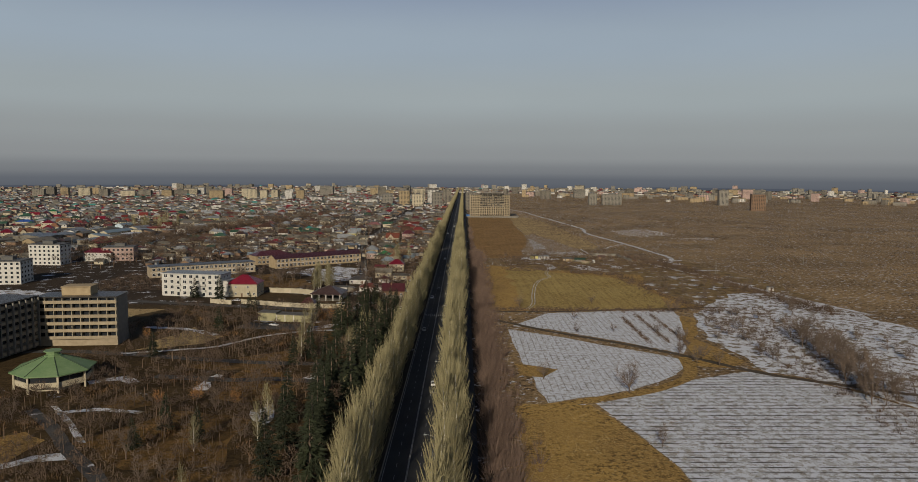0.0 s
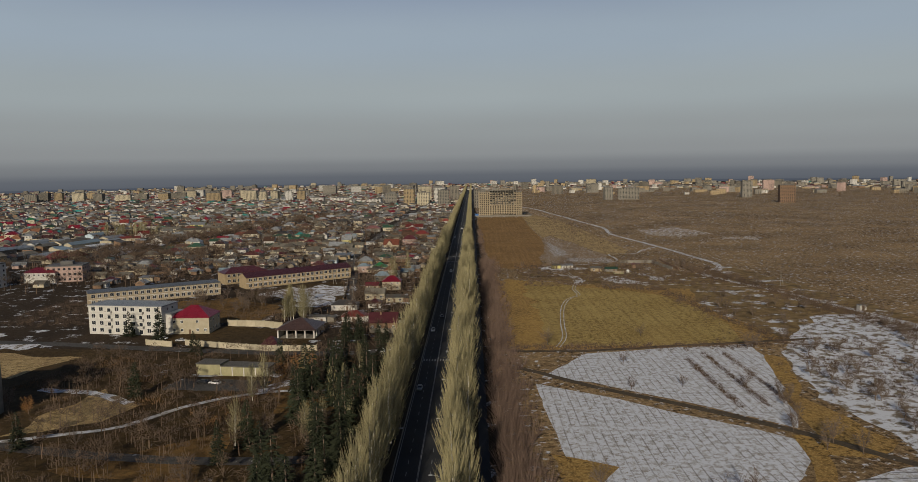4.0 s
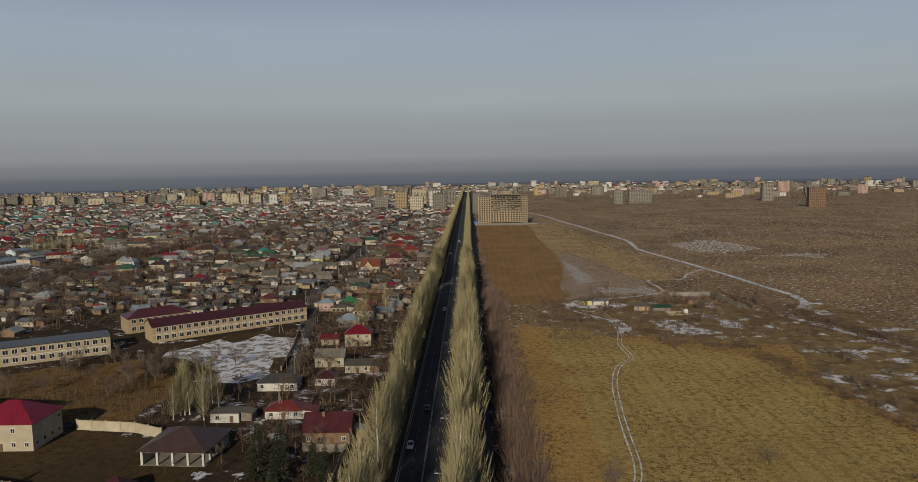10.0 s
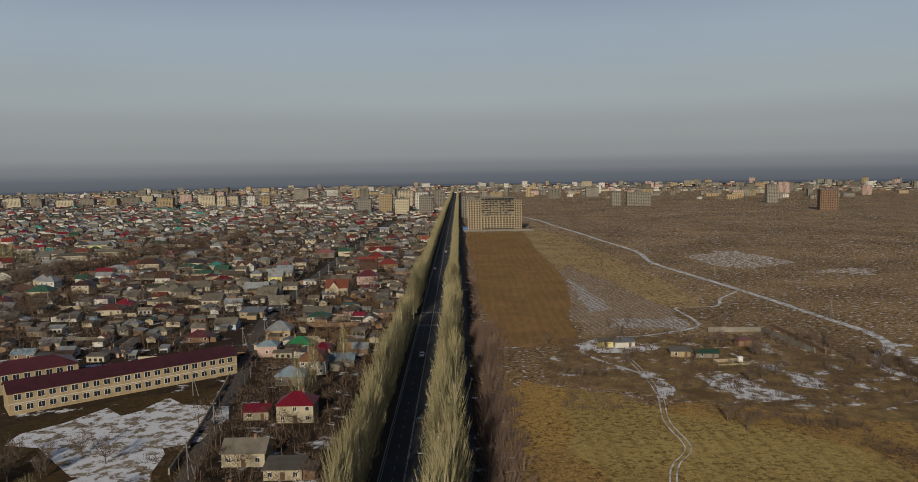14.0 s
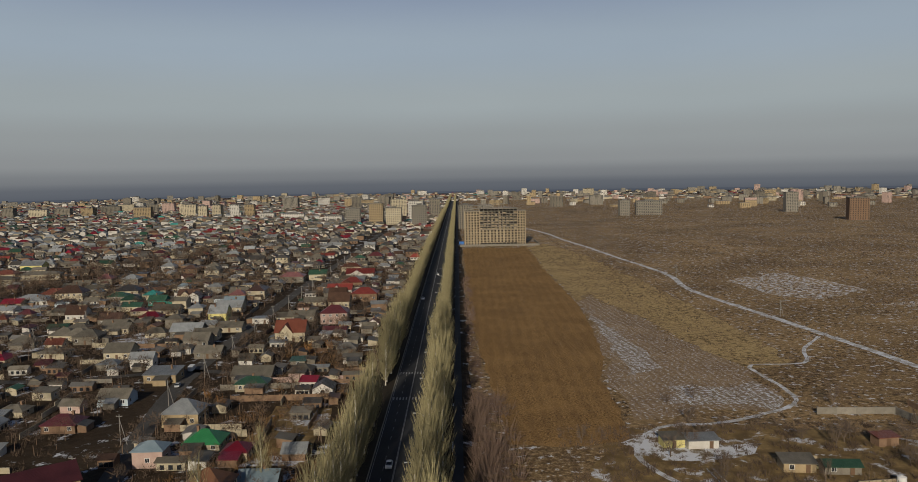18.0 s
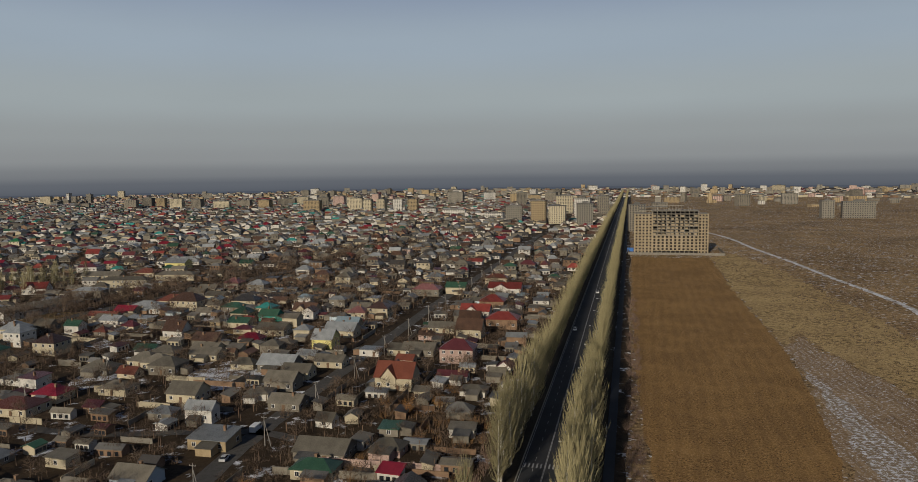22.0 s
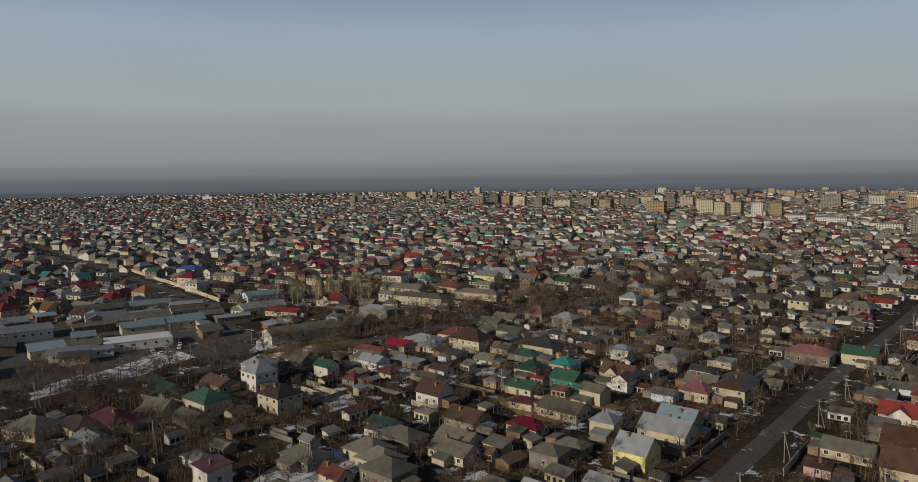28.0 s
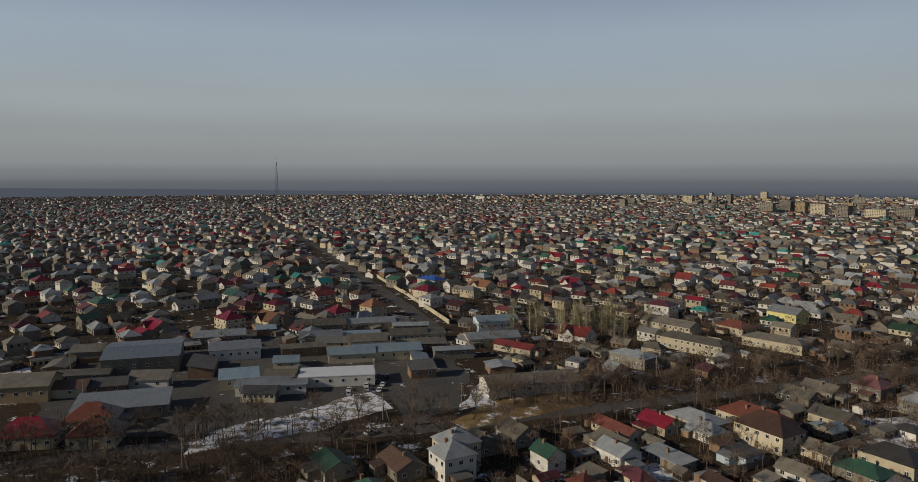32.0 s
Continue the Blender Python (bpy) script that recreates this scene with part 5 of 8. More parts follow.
link("roof", Shape().box(-3.2, 3.2, -4.2, 4.2, 2.8, 3.1).mesh("roof", blue), cabin)

# four-storey white building
wb = thing("white_apartment_house", -149, 450, 0, -9, "four-storey white building with balconies and a flat grey roof", "apartment building")
TAKEN.append((-149, 450, 24))
link("wall", Shape().box(-19, 19, -7, 7, 0, 13.4).box(19, 22.5, -4, 7, 0, 9.6).mesh("wall", wall_mat("white")), wb)
link("roof", Shape().box(-19.3, 19.3, -7.3, 7.3, 13.4, 13.9).box(19, 23, -4.5, 7.3, 9.6, 10.0).mesh("roof", roof_mat("zinc")), wb)
link("cornice", Shape().box(-19.5, 19.5, -7.55, -7.3, 9.9, 10.3).box(-19.4, 19.4, -7.5, -7.31, 13.2, 13.7).mesh("cornice", wall_mat("white")), wb)
facade(wb, 0, -7.0, 0, 37, 13.4, 4, 9, mesh=big_window_mesh, skip=[(r, c) for r in (0, 1, 2, 3) for c in (2, 6)])
balcony_mesh = Shape().box(-1.7, 1.7, -1.3, 0, 0, 0.2).box(-1.7, 1.7, -1.3, -1.2, 0.2, 1.1).box(-1.7, -1.6, -1.2, 0, 0.2, 1.1).box(1.6, 1.7, -1.2, 0, 0.2, 1.1).mesh("balcony", wall_mat("white"))
french_mesh = Shape().box(-0.9, 0.9, -0.05, 0, 0, 2.2).box(-0.8, 0.8, -0.07, -0.05, 0.08, 2.1, 1).mesh("balcony_door", white_frame, glass)
for c in (2, 6):
    for r in range(4):
        x = (c + 0.5) / 9 * 37 - 18.5
        link("balcony_door", french_mesh, wb, pose(x, -7.003, r * 3.35 + 0.35))
        if r:
            link("balcony", balcony_mesh, wb, pose(x, -7.0, r * 3.35))
facade(wb, 19.003, 0, 10, 8, 3.3, 1, 2, 90)

# long two-storey building and the red-roofed school
for name, cx, cy, length, depth, yaw, roof, wall, label in (
        ("long_office", -178, 541, 74, 14, 31, "grey", "blockwork", "long two-storey cream building with a dark flat roof"),
        ("school_building", -106, 600, 76, 13, 38, "maroon", "ochre", "long two-storey school with a dark red roof")):
    b = thing(name, cx, cy, 0, yaw, label, "building")
    TAKEN.append((cx, cy, 20))
    for k in (-1, 1):
        TAKEN.append((cx + k * length / 3 * math.cos(radians(yaw)), cy + k * length / 3 * math.sin(radians(yaw)), 16))
    kind, rise = ("flat", 0.4) if roof == "grey" else ("gable", 2.6)
    s = Shape()
    wall_shape(s, length, depth, 7.4, kind, rise)
    link("wall", s.mesh("wall", wall_mat(wall)), b)
    s = Shape()
    roof_shape(s, length, depth, 7.4, kind, rise)
    link("roof", s.mesh("roof", roof_mat("dark" if roof == "grey" else roof)), b)
    facade(b, 0, -depth / 2, 0, length - 2, 7.2, 2, 22, mesh=big_window_mesh)
    facade(b, length / 2 + 0.003, 0, 0, depth - 2, 7.2, 2, 3, 90)
    link("cornice", Shape().box(-length / 2 - 0.1, length / 2 + 0.1, -depth / 2 - 0.12, -depth / 2 - 0.004, 3.6, 3.85).mesh("cornice", wall_mat("white")), b)
wing = thing("school_wing", -145, 606, 0, 38, "two-storey school wing with a dark red hipped roof", "building")
TAKEN.append((-145, 606, 18))
s = Shape()
wall_shape(s, 30, 14, 7.4, "hip", 3)
link("wall", s.mesh("wall", wall_mat("ochre")), wing)
s = Shape()
roof_shape(s, 30, 14, 7.4, "hip", 3)
link("roof", s.mesh("roof", roof_mat("maroon")), wing)
facade(wing, 0, -7, 0, 28, 7.2, 2, 8, mesh=big_window_mesh)

# brown pavilion with white posts, garages, garden walls
pav = thing("garden_pavilion", -66, 440, 0, -4, "open pavilion with a dark brown hipped roof on white posts", "pavilion")
TAKEN.append((-66, 440, 14))
s = Shape()
roof_shape(s, 18, 17, 4.2, "hip", 3.6, 0.7)
link("roof", s.mesh("roof", roof_mat("darkbrown")), pav)
post = Shape().box(-0.3, 0.3, -0.3, 0.3, 0, 4.2).box(-0.4, 0.4, -0.4, 0.4, 3.7, 4.0).mesh("post", wall_mat("white"))
for k in range(5):
    link("post", post, pav, pose(-8.4 + 4.2 * k, -8, 0))
for k in range(1, 4):
    link("post", post, pav, pose(8.4, -8 + 4.2 * k, 0))
link("beam", Shape().box(-8.8, 8.8, -8.4, -7.6, 3.55, 4.1).box(8.0, 8.8, -7.6, 8.2, 3.55, 4.1).mesh("beam", wall_mat("white")), pav)
link("back_wall", Shape().box(-8.8, -8.3, -8.2, 8.4, 0, 4.0).box(-8.3, 8.6, 7.9, 8.4, 0, 4.0).mesh("back_wall", wall_mat("white")), pav)
link("floor", Shape().box(-9, 9, -8.7, 8.7, 0, 0.12).mesh("floor", concrete), pav)

shed = thing("garage_row", -75.6, 374.5, 0, -8.5, "row of stained yellow concrete garages with flat roofs", "garage")
TAKEN.append((-75, 374, 16))
link("wall", Shape().box(-14.2, -4.6, -3.4, 3.4, 0, 4.2).box(-4.6, 14.2, -3.2, 3.4, 0, 3.5).mesh("wall", wall_mat("mossy")), shed)
link("roof", Shape().box(-14.5, -4.4, -3.8, 3.7, 4.2, 4.5).box(-4.4, 14.5, -3.6, 3.7, 3.5, 3.8).mesh("roof", roof_mat("slate")), shed)
gdoor = Shape().box(-1.9, 1.9, -0.06, 0, 0, 2.7).box(-0.04, 0.04, -0.1, -0.06, 0, 2.7).mesh("garage_door", wall_mat("mossy"))
for k in range(4):
    link("garage_door", gdoor, shed, pose(-2.2 + 4.6 * k, -3.2, 0.05))
pier_mesh = Shape().box(-0.2, 0.2, -0.15, 0, 0, 3.5).mesh("pier", wall_mat("white"))
for k in range(5):
    link("pier", pier_mesh, shed, pose(-4.5 + 4.6 * k, -3.22, 0))


def garden_wall(pts, h, wall, label, panel=4.0):
    """A wall of panels between posts along a line."""
    for (ax, ay), (bx, by) in zip(pts, pts[1:]):
        n = max(1, int(math.dist((ax, ay), (bx, by)) / panel))
        yaw = math.degrees(math.atan2(by - ay, bx - ax))
        l = math.dist((ax, ay), (bx, by)) / n
        w = thing("garden_wall", ax, ay, 0, yaw, label, "wall", "garden walls")
        pm = Shape().box(0.2, l - 0.2, -0.12, 0.12, 0, h).box(0.2, l - 0.2, -0.18, 0.18, h, h + 0.1).mesh("panel", wall_mat(wall))
        qm = Shape().box(-0.2, 0.2, -0.22, 0.22, 0, h + 0.2).box(-0.27, 0.27, -0.28, 0.28, h + 0.2, h + 0.32).mesh("post", wall_mat(wall))
        for k in range(n):
            link("panel", pm, w, pose(k * l, 0, 0))
            link("post", qm, w, pose(k * l, 0, 0))
        link("post", qm, w, pose(n * l, 0, 0))


garden_wall([(-131, 422), (-118, 418)], 2.4, "cream", "pale cream garden wall with posts")
garden_wall([(-113, 421), (-92, 414), (-74, 409), (-52, 408)], 2.4, "cream", "pale cream garden wall with posts")
garden_wall([(-107, 460), (-88, 457), (-78, 452)], 3.0, "cream", "pale cream garden wall with posts")
garden_wall([(-22, 404), (-22, 440), (-34, 441)], 2.2, "grey", "grey garden wall")
garden_wall([(-445, 927), (-560, 951), (-680, 974), (-900, 1022)], 2.4, "cream", "long cream wall along the avenue", 12.0)
garden_wall([(-70, 714), (-30, 716)], 2.0, "grey", "weathered concrete garden wall")
garden_wall([(-66, 722), (-26, 724)], 2.0, "pink", "reddish brick garden wall")
garden_wall([(-62, 700), (-24, 701)], 2.0, "brick", "brown brick garden wall")
garden_wall([(130, 676), (154, 675), (159, 634)], 2.2, "concrete", "weathered concrete fence round an allotment", 6.0)
# allotment huts in the scrubland
house(77, 652, 6.0, 4.5, 2.4, "shed", 0.7, "slate", "yellow", 4, name="hut", chim=False)
house(85, 651, 8.5, 4.5, 2.4, "shed", 0.6, "zinc", "white", 2, name="hut", chim=False)
house(104, 634, 8, 5, 2.4, "shed", 0.8, "slate", "ochre", -6, name="hut", chim=False)
house(114, 632, 9, 4.5, 2.2, "gable", 1.0, "darkgreen", "grey", -4, name="hut", chim=False)
house(136, 650, 6, 3.6, 2.5, "shed", 0.5, "brickred", "brick", 8, name="hut", chim=False)
house(215, 482, 3.6, 2.8, 2.6, "flat", 0.3, "grey", "white", 5, name="hut", chim=False)
for x, y, w, d, yaw in ((107, 637, 9, 6, -8), (120, 621, 12, 5, 6)):
    ruin = thing("ruin", x, y, 0, yaw, "roofless ruin with low crumbling tan walls", "ruin")
    for k, box in enumerate(((-w / 2, w / 2, -d / 2, -d / 2 + 0.35), (-w / 2, w / 2, d / 2 - 0.35, d / 2), (-w / 2, -w / 2 + 0.35, -d / 2 + 0.35, d / 2 - 0.35), (w / 2 - 0.35, w / 2, -d / 2 + 0.35, d / 2 - 0.35), (-0.2, 0.2, -d / 2 + 0.35, d / 2 - 0.35))):
        link("wall", Shape().box(*box, 0, 0.7 + 0.35 * ((k * 2) % 3)).mesh("wall", wall_mat("blockwork" if k % 2 else "mossy")), ruin)
garden_wall([(163, 683), (163, 633)], 1.7, "brick", "brown board fence beside the track", 5.0)
garden_wall([(-61, 523), (-65, 559), (-73, 612)], 1.6, "concrete", "dark concrete fence along the school yard", 6.0)
tank = thing("water_tank", 124.5, 623, 0, 0, "white upright water tank on the scrubland", "tank")
link("shell", Shape().rod((0, 0, 0.2), (0, 0, 2.2), 1.1, 1.1, 14).add([(1.1 * math.cos(k * 0.449), 1.1 * math.sin(k * 0.449), 2.2) for k in range(14)] + [(0, 0, 2.6)], [(k, (k + 1) % 14, 14) for k in range(14)]).mesh("shell", white_frame), tank)
link("base", Shape().box(-1.2, 1.2, -1.2, 1.2, 0, 0.2).mesh("base", concrete), tank)
gate = thing("gatehouse", -72.5, 413, 0, -4, "small gatehouse with a crimson hipped roof", "gatehouse")
s = Shape()
roof_shape(s, 7, 6, 2.8, "hip", 2.6)
link("roof", s.mesh("roof", roof_mat("maroon")), gate)
link("wall", Shape().box(-3.4, 3.4, -2.9, 2.9, 0, 2.8).mesh("wall", wall_mat("cream")), gate)
link("gate_leaf", Shape().box(-1.4, 1.4, -3.02, -2.91, 0.05, 2.4).mesh("gate_leaf", roof_mat("crimson")), gate)

# hotel with stepped balconies, and the green pavilion
hotel = thing("hotel", -152, 317, 0, 6, "six-storey concrete hotel with long balcony bands", "hotel")
TAKEN.append((-160, 320, 40))
tan = wall_mat("blockwork")
link("core", Shape().box(-17, 16, 1.6, 14, 0, 21).mesh("core", wall_mat("concrete")), hotel)
link("glazing", Shape().box(-16.8, 15.8, 1.5, 1.56, 3.6, 20.6).mesh("glazing", glass), hotel)
for k in range(6):
    link("balcony_band", Shape().box(-17.3, 16.3, -0.6, 1.5, 3.3 + 3.1 * k, 3.6 + 3.1 * k).box(-17.3, 16.3, -0.75, -0.6, 3.1 + 3.1 * k, 4.5 + 3.1 * k).mesh("balcony_band", tan), hotel)
fin = Shape().box(-0.12, 0.12, -0.55, 1.5, 3.6, 21).mesh("partition", wall_mat("cream"))
for k in range(10):
    link("partition", fin, hotel, pose(-17 + 3.64 * k, 0, 0))
link("base", Shape().box(-17, 16, 0.4, 1.6, 0, 3.1).mesh("base", tan), hotel)
link("roof", Shape().box(-17.4, 16.4, 0, 14.2, 21, 21.5).mesh("roof", roof_mat("dark")), hotel)
link("penthouse", Shape().box(-8, 4, 4, 12, 21.5, 25).box(-8.3, 4.3, 3.7, 12.3, 25, 25.4).mesh("penthouse", wall_mat("ochre")), hotel)
hotel2 = thing("hotel_wing", -171, 288, 0, 82, "tall concrete hotel wing with vertical fins", "hotel")
link("core", Shape().box(-26, 26, 1.6, 16, 0, 22).mesh("core", wall_mat("concrete")), hotel2)
link("glazing", Shape().box(-25.8, 25.8, 1.5, 1.56, 3.6, 21.6).mesh("glazing", glass), hotel2)
for k in range(7):
    link("balcony_band", Shape().box(-26.2, 26.2, -0.4, 1.5, 1.2 + 3.1 * k, 2.6 + 3.1 * k).mesh("balcony_band", tan), hotel2)
for k in range(15):
    link("fin", Shape().box(-0.25, 0.25, -1.3, -0.4, 1.0, 22).mesh("fin", wall_mat("concrete")), hotel2, pose(-25 + 3.6 * k, 0, 0))
link("roof", Shape().box(-26.4, 26.4, -0.6, 16.2, 22, 22.6).mesh("roof", roof_mat("dark")), hotel2)

octo = thing("octagonal_pavilion", -131, 260, 0, 12, "octagonal pavilion with a moss-green ribbed metal roof", "pavilion")
TAKEN.append((-131, 260, 19))
octo.matrix_basis = octo.matrix_basis @ Matrix.Diagonal((1.3, 1.3, 1.12, 1))
ring8 = [(math.cos(radians(22.5 + 45 * k)), math.sin(radians(22.5 + 45 * k))) for k in range(8)]
link("wall", Shape().prism([(9.4 * a, 9.4 * b) for a, b in ring8], 1.5, 3.2).prism([(9.4 * a, 9.4 * b) for a, b in ring8], 4.8, 5.6).prism([(7 * a, 7 * b) for a, b in ring8], 0, 1.5).mesh("wall", wall_mat("cream")), octo)
link("glazing", Shape().prism([(9.1 * a, 9.1 * b) for a, b in ring8], 3.2, 4.8).mesh("glazing", glass), octo)
moss = material("moss_green_metal", (0.12, 0.20, 0.085), (0.19, 0.27, 0.13), scale=0.3, fine=2, rough=0.55, bump=0.2)
s = Shape()
s.add([(10.6 * a, 10.6 * b, 5.6) for a, b in ring8] + [(2 * a, 2 * b, 9.4) for a, b in ring8] + [(10.6 * a, 10.6 * b, 5.3) for a, b in ring8],
      [(k, (k + 1) % 8, 8 + (k + 1) % 8, 8 + k) for k in range(8)] + [(16 + k, 16 + (k + 1) % 8, (k + 1) % 8, k) for k in range(8)] + [tuple(reversed(range(16, 24))), tuple(range(8, 16))])
link("roof", s.mesh("roof", moss), octo)
for a, b in ring8:
    link("rib", Shape().rod((10.6 * a, 10.6 * b, 5.66), (2 * a, 2 * b, 9.46), 0.14, 0.12, 4).mesh("rib", material("dark_seam", (0.05, 0.08, 0.045), (0.07, 0.1, 0.06), bump=0.0)), octo)
    link("column", Shape().box(-0.25, 0.25, -0.25, 0.25, 0, 5.5).mesh("column", wall_mat("cream")), octo, pose(9.5 * a, 9.5 * b, 0))
link("lantern", Shape().prism([(2.2 * a, 2.2 * b) for a, b in ring8], 9.3, 9.7).prism([(1.6 * a, 1.6 * b) for a, b in ring8], 9.7, 10.8).prism([(2.3 * a, 2.3 * b) for a, b in ring8], 10.8, 11.1).mesh("lantern", moss), octo)

# ------------------------------------------------ far apartment blocks
def apartment(x, y, w, d, h, wall, yaw=0, roof="grey", label="distant apartment block with rows of windows"):
    b = thing("apartment_building", x, y, 0, yaw, label, "apartment building", "far apartment blocks")
    link("wall", Shape().box(-w / 2, w / 2, -d / 2, d / 2, 0, h).mesh("wall", wall_mat(wall)), b)
    link("roof", Shape().box(-w / 2 - 0.3, w / 2 + 0.3, -d / 2 - 0.3, d / 2 + 0.3, h, h + 0.7).box(-w / 6, w / 6, -d / 6, d / 6, h + 0.7, h + 3).mesh("roof", roof_mat(roof)), b)
    s = Shape()
    n, c = int(h / 3), max(3, int(w / 3.4))
    for r in range(n):
        for k in range(c):
            u = (k + 0.5) / c * w - w / 2
            s.add([(u - 0.8, -d / 2 - 0.06, r * h / n + 1.0), (u + 0.8, -d / 2 - 0.06, r * h / n + 1.0), (u + 0.8, -d / 2 - 0.06, r * h / n + 2.5), (u - 0.8, -d / 2 - 0.06, r * h / n + 2.5)], [(0, 1, 2, 3)])
        for k in range(max(2, int(d / 4))):
            u = (k + 0.5) / max(2, int(d / 4)) * d - d / 2
            s.add([(w / 2 + 0.06, u - 0.8, r * h / n + 1.0), (w / 2 + 0.06, u + 0.8, r * h / n + 1.0), (w / 2 + 0.06, u + 0.8, r * h / n + 2.5), (w / 2 + 0.06, u - 0.8, r * h / n + 2.5)], [(0, 1, 2, 3)])
    win = link("glazing", s.mesh("glazing", glass), b)
    win["kind"] = "stuff"


ar = random.Random(55)
WHITES = ["white", "cream", "ochre", "concrete", "grey", "grey", "pink"]
for x, y, w, h, wall in ((-2951, 2445, 60, 14, "white"), (-2025, 2776, 40, 30, "cream"), (-290, 492, 22, 15, "white"), (-318, 590, 26, 16, "white"), (-276, 622, 24, 11, "pink"), (-45, 1660, 24, 34, "concrete"), (-92, 1720, 26, 28, "cream"), (-125, 1745, 24, 36, "ochre"), (-168, 1760, 26, 26, "concrete"), (-60, 1850, 28, 36, "white"), (-30, 2000, 22, 36, "grey"), (-110, 2050, 34, 36, "cream"), (-215, 1830, 34, 12, "white"),
                         (30, 1560, 22, 36, "grey"), (345, 1890, 20, 30, "concrete"), (395, 1895, 50, 28, "concrete"), (668, 1640, 30, 36, "brick"), (700, 1950, 24, 40, "concrete"),
                         (-1341, 2412, 34, 30, "grey"), (-1281, 2388, 24, 30, "ochre"), (-1165, 2290, 36, 30, "cream"), (-1110, 2300, 30, 27, "grey"), (-1030, 2290, 44, 22, "cream"), (-1016, 2380, 40, 22, "grey"), (-912, 2303, 34, 24, "ochre"), (-960, 2526, 52, 21, "grey"), (-955, 2613, 45, 24, "cream"), (-931, 2644, 33, 27, "white"), (-933, 2727, 37, 30, "grey"),
                         (-700, 2130, 40, 27, "ochre"), (-610, 2180, 30, 30, "cream"), (-650, 2270, 36, 30, "cream"), (-560, 2120, 20, 28, "cream"), (-530, 2130, 20, 29, "cream"), (-495, 2140, 20, 28, "white"), (-462, 2150, 22, 28, "ochre"), (-390, 2020, 36, 12, "white"), (-320, 1960, 46, 12, "white")):
    apartment(x, y, w, ar.uniform(13, 18), h, wall, ar.uniform(-12, 12))
for k in range(110):
    a = radians(ar.uniform(-40, 38))
    r = ar.uniform(2200, 4500)
    x, y = 20 + r * math.sin(a), 300 + r * math.cos(a)
    if abs(x) < 25 or (x < -900 and r < 2600):
        continue
    apartment(x, y, ar.uniform(14, 48), ar.uniform(13, 18), ar.choice((9, 12, 15, 15, 18, 27, 27, 34)), ar.choice(WHITES), ar.uniform(-25, 25))

# the town beyond the plain: pale blocks, too many to count
s, r = Shape(), random.Random(19)
for k in range(520):
    a = radians(r.uniform(1.5, 46) if k < 330 else r.uniform(-44, -2))
    d = (1950 if k < 330 else 2300) + 2500 * r.random() ** 0.8
    x, y = 20 + d * math.sin(a), 330 + d * math.cos(a)
    if abs(x) < 24:
        continue
    w, dp, h, g = r.uniform(10, 38), r.uniform(11, 16), r.choice((6, 6, 9, 9, 12, 15, 15, 18, 27)), fall(x, y)
    turn = pose(x, y, g, 0, 0, r.uniform(-25, 25))
    tone = r.choice((0, 1, 1, 2, 2, 2, 3, 4, 4, 4))
    s.box(-w / 2, w / 2, -dp / 2, dp / 2, 0, h, tone, turn).box(-w / 2 - 0.2, w / 2 + 0.2, -dp / 2 - 0.2, dp / 2 + 0.2, h, h + 0.6, 5, turn)
    for q in range(int(h / 3)):
        for c in range(int(w / 4.5)):
            u = -w / 2 + (c + 0.5) * w / int(w / 4.5)
            s.add([turn @ Vector(v) for v in ((u - 0.9, -dp / 2 - 0.06, 3 * q + 0.9), (u + 0.9, -dp / 2 - 0.06, 3 * q + 0.9), (u + 0.9, -dp / 2 - 0.06, 3 * q + 2.3), (u - 0.9, -dp / 2 - 0.06, 3 * q + 2.3))], [(0, 1, 2, 3)], 6)
tagged(new("distant_blocks", s.mesh("distant_blocks", wall_mat("white"), wall_mat("ochre"), wall_mat("grey"), wall_mat("pink"), wall_mat("concrete"), roof_mat("grey"), glass)), "countless pale apartment blocks on the far side of the plain", "buildings", kind="stuff")

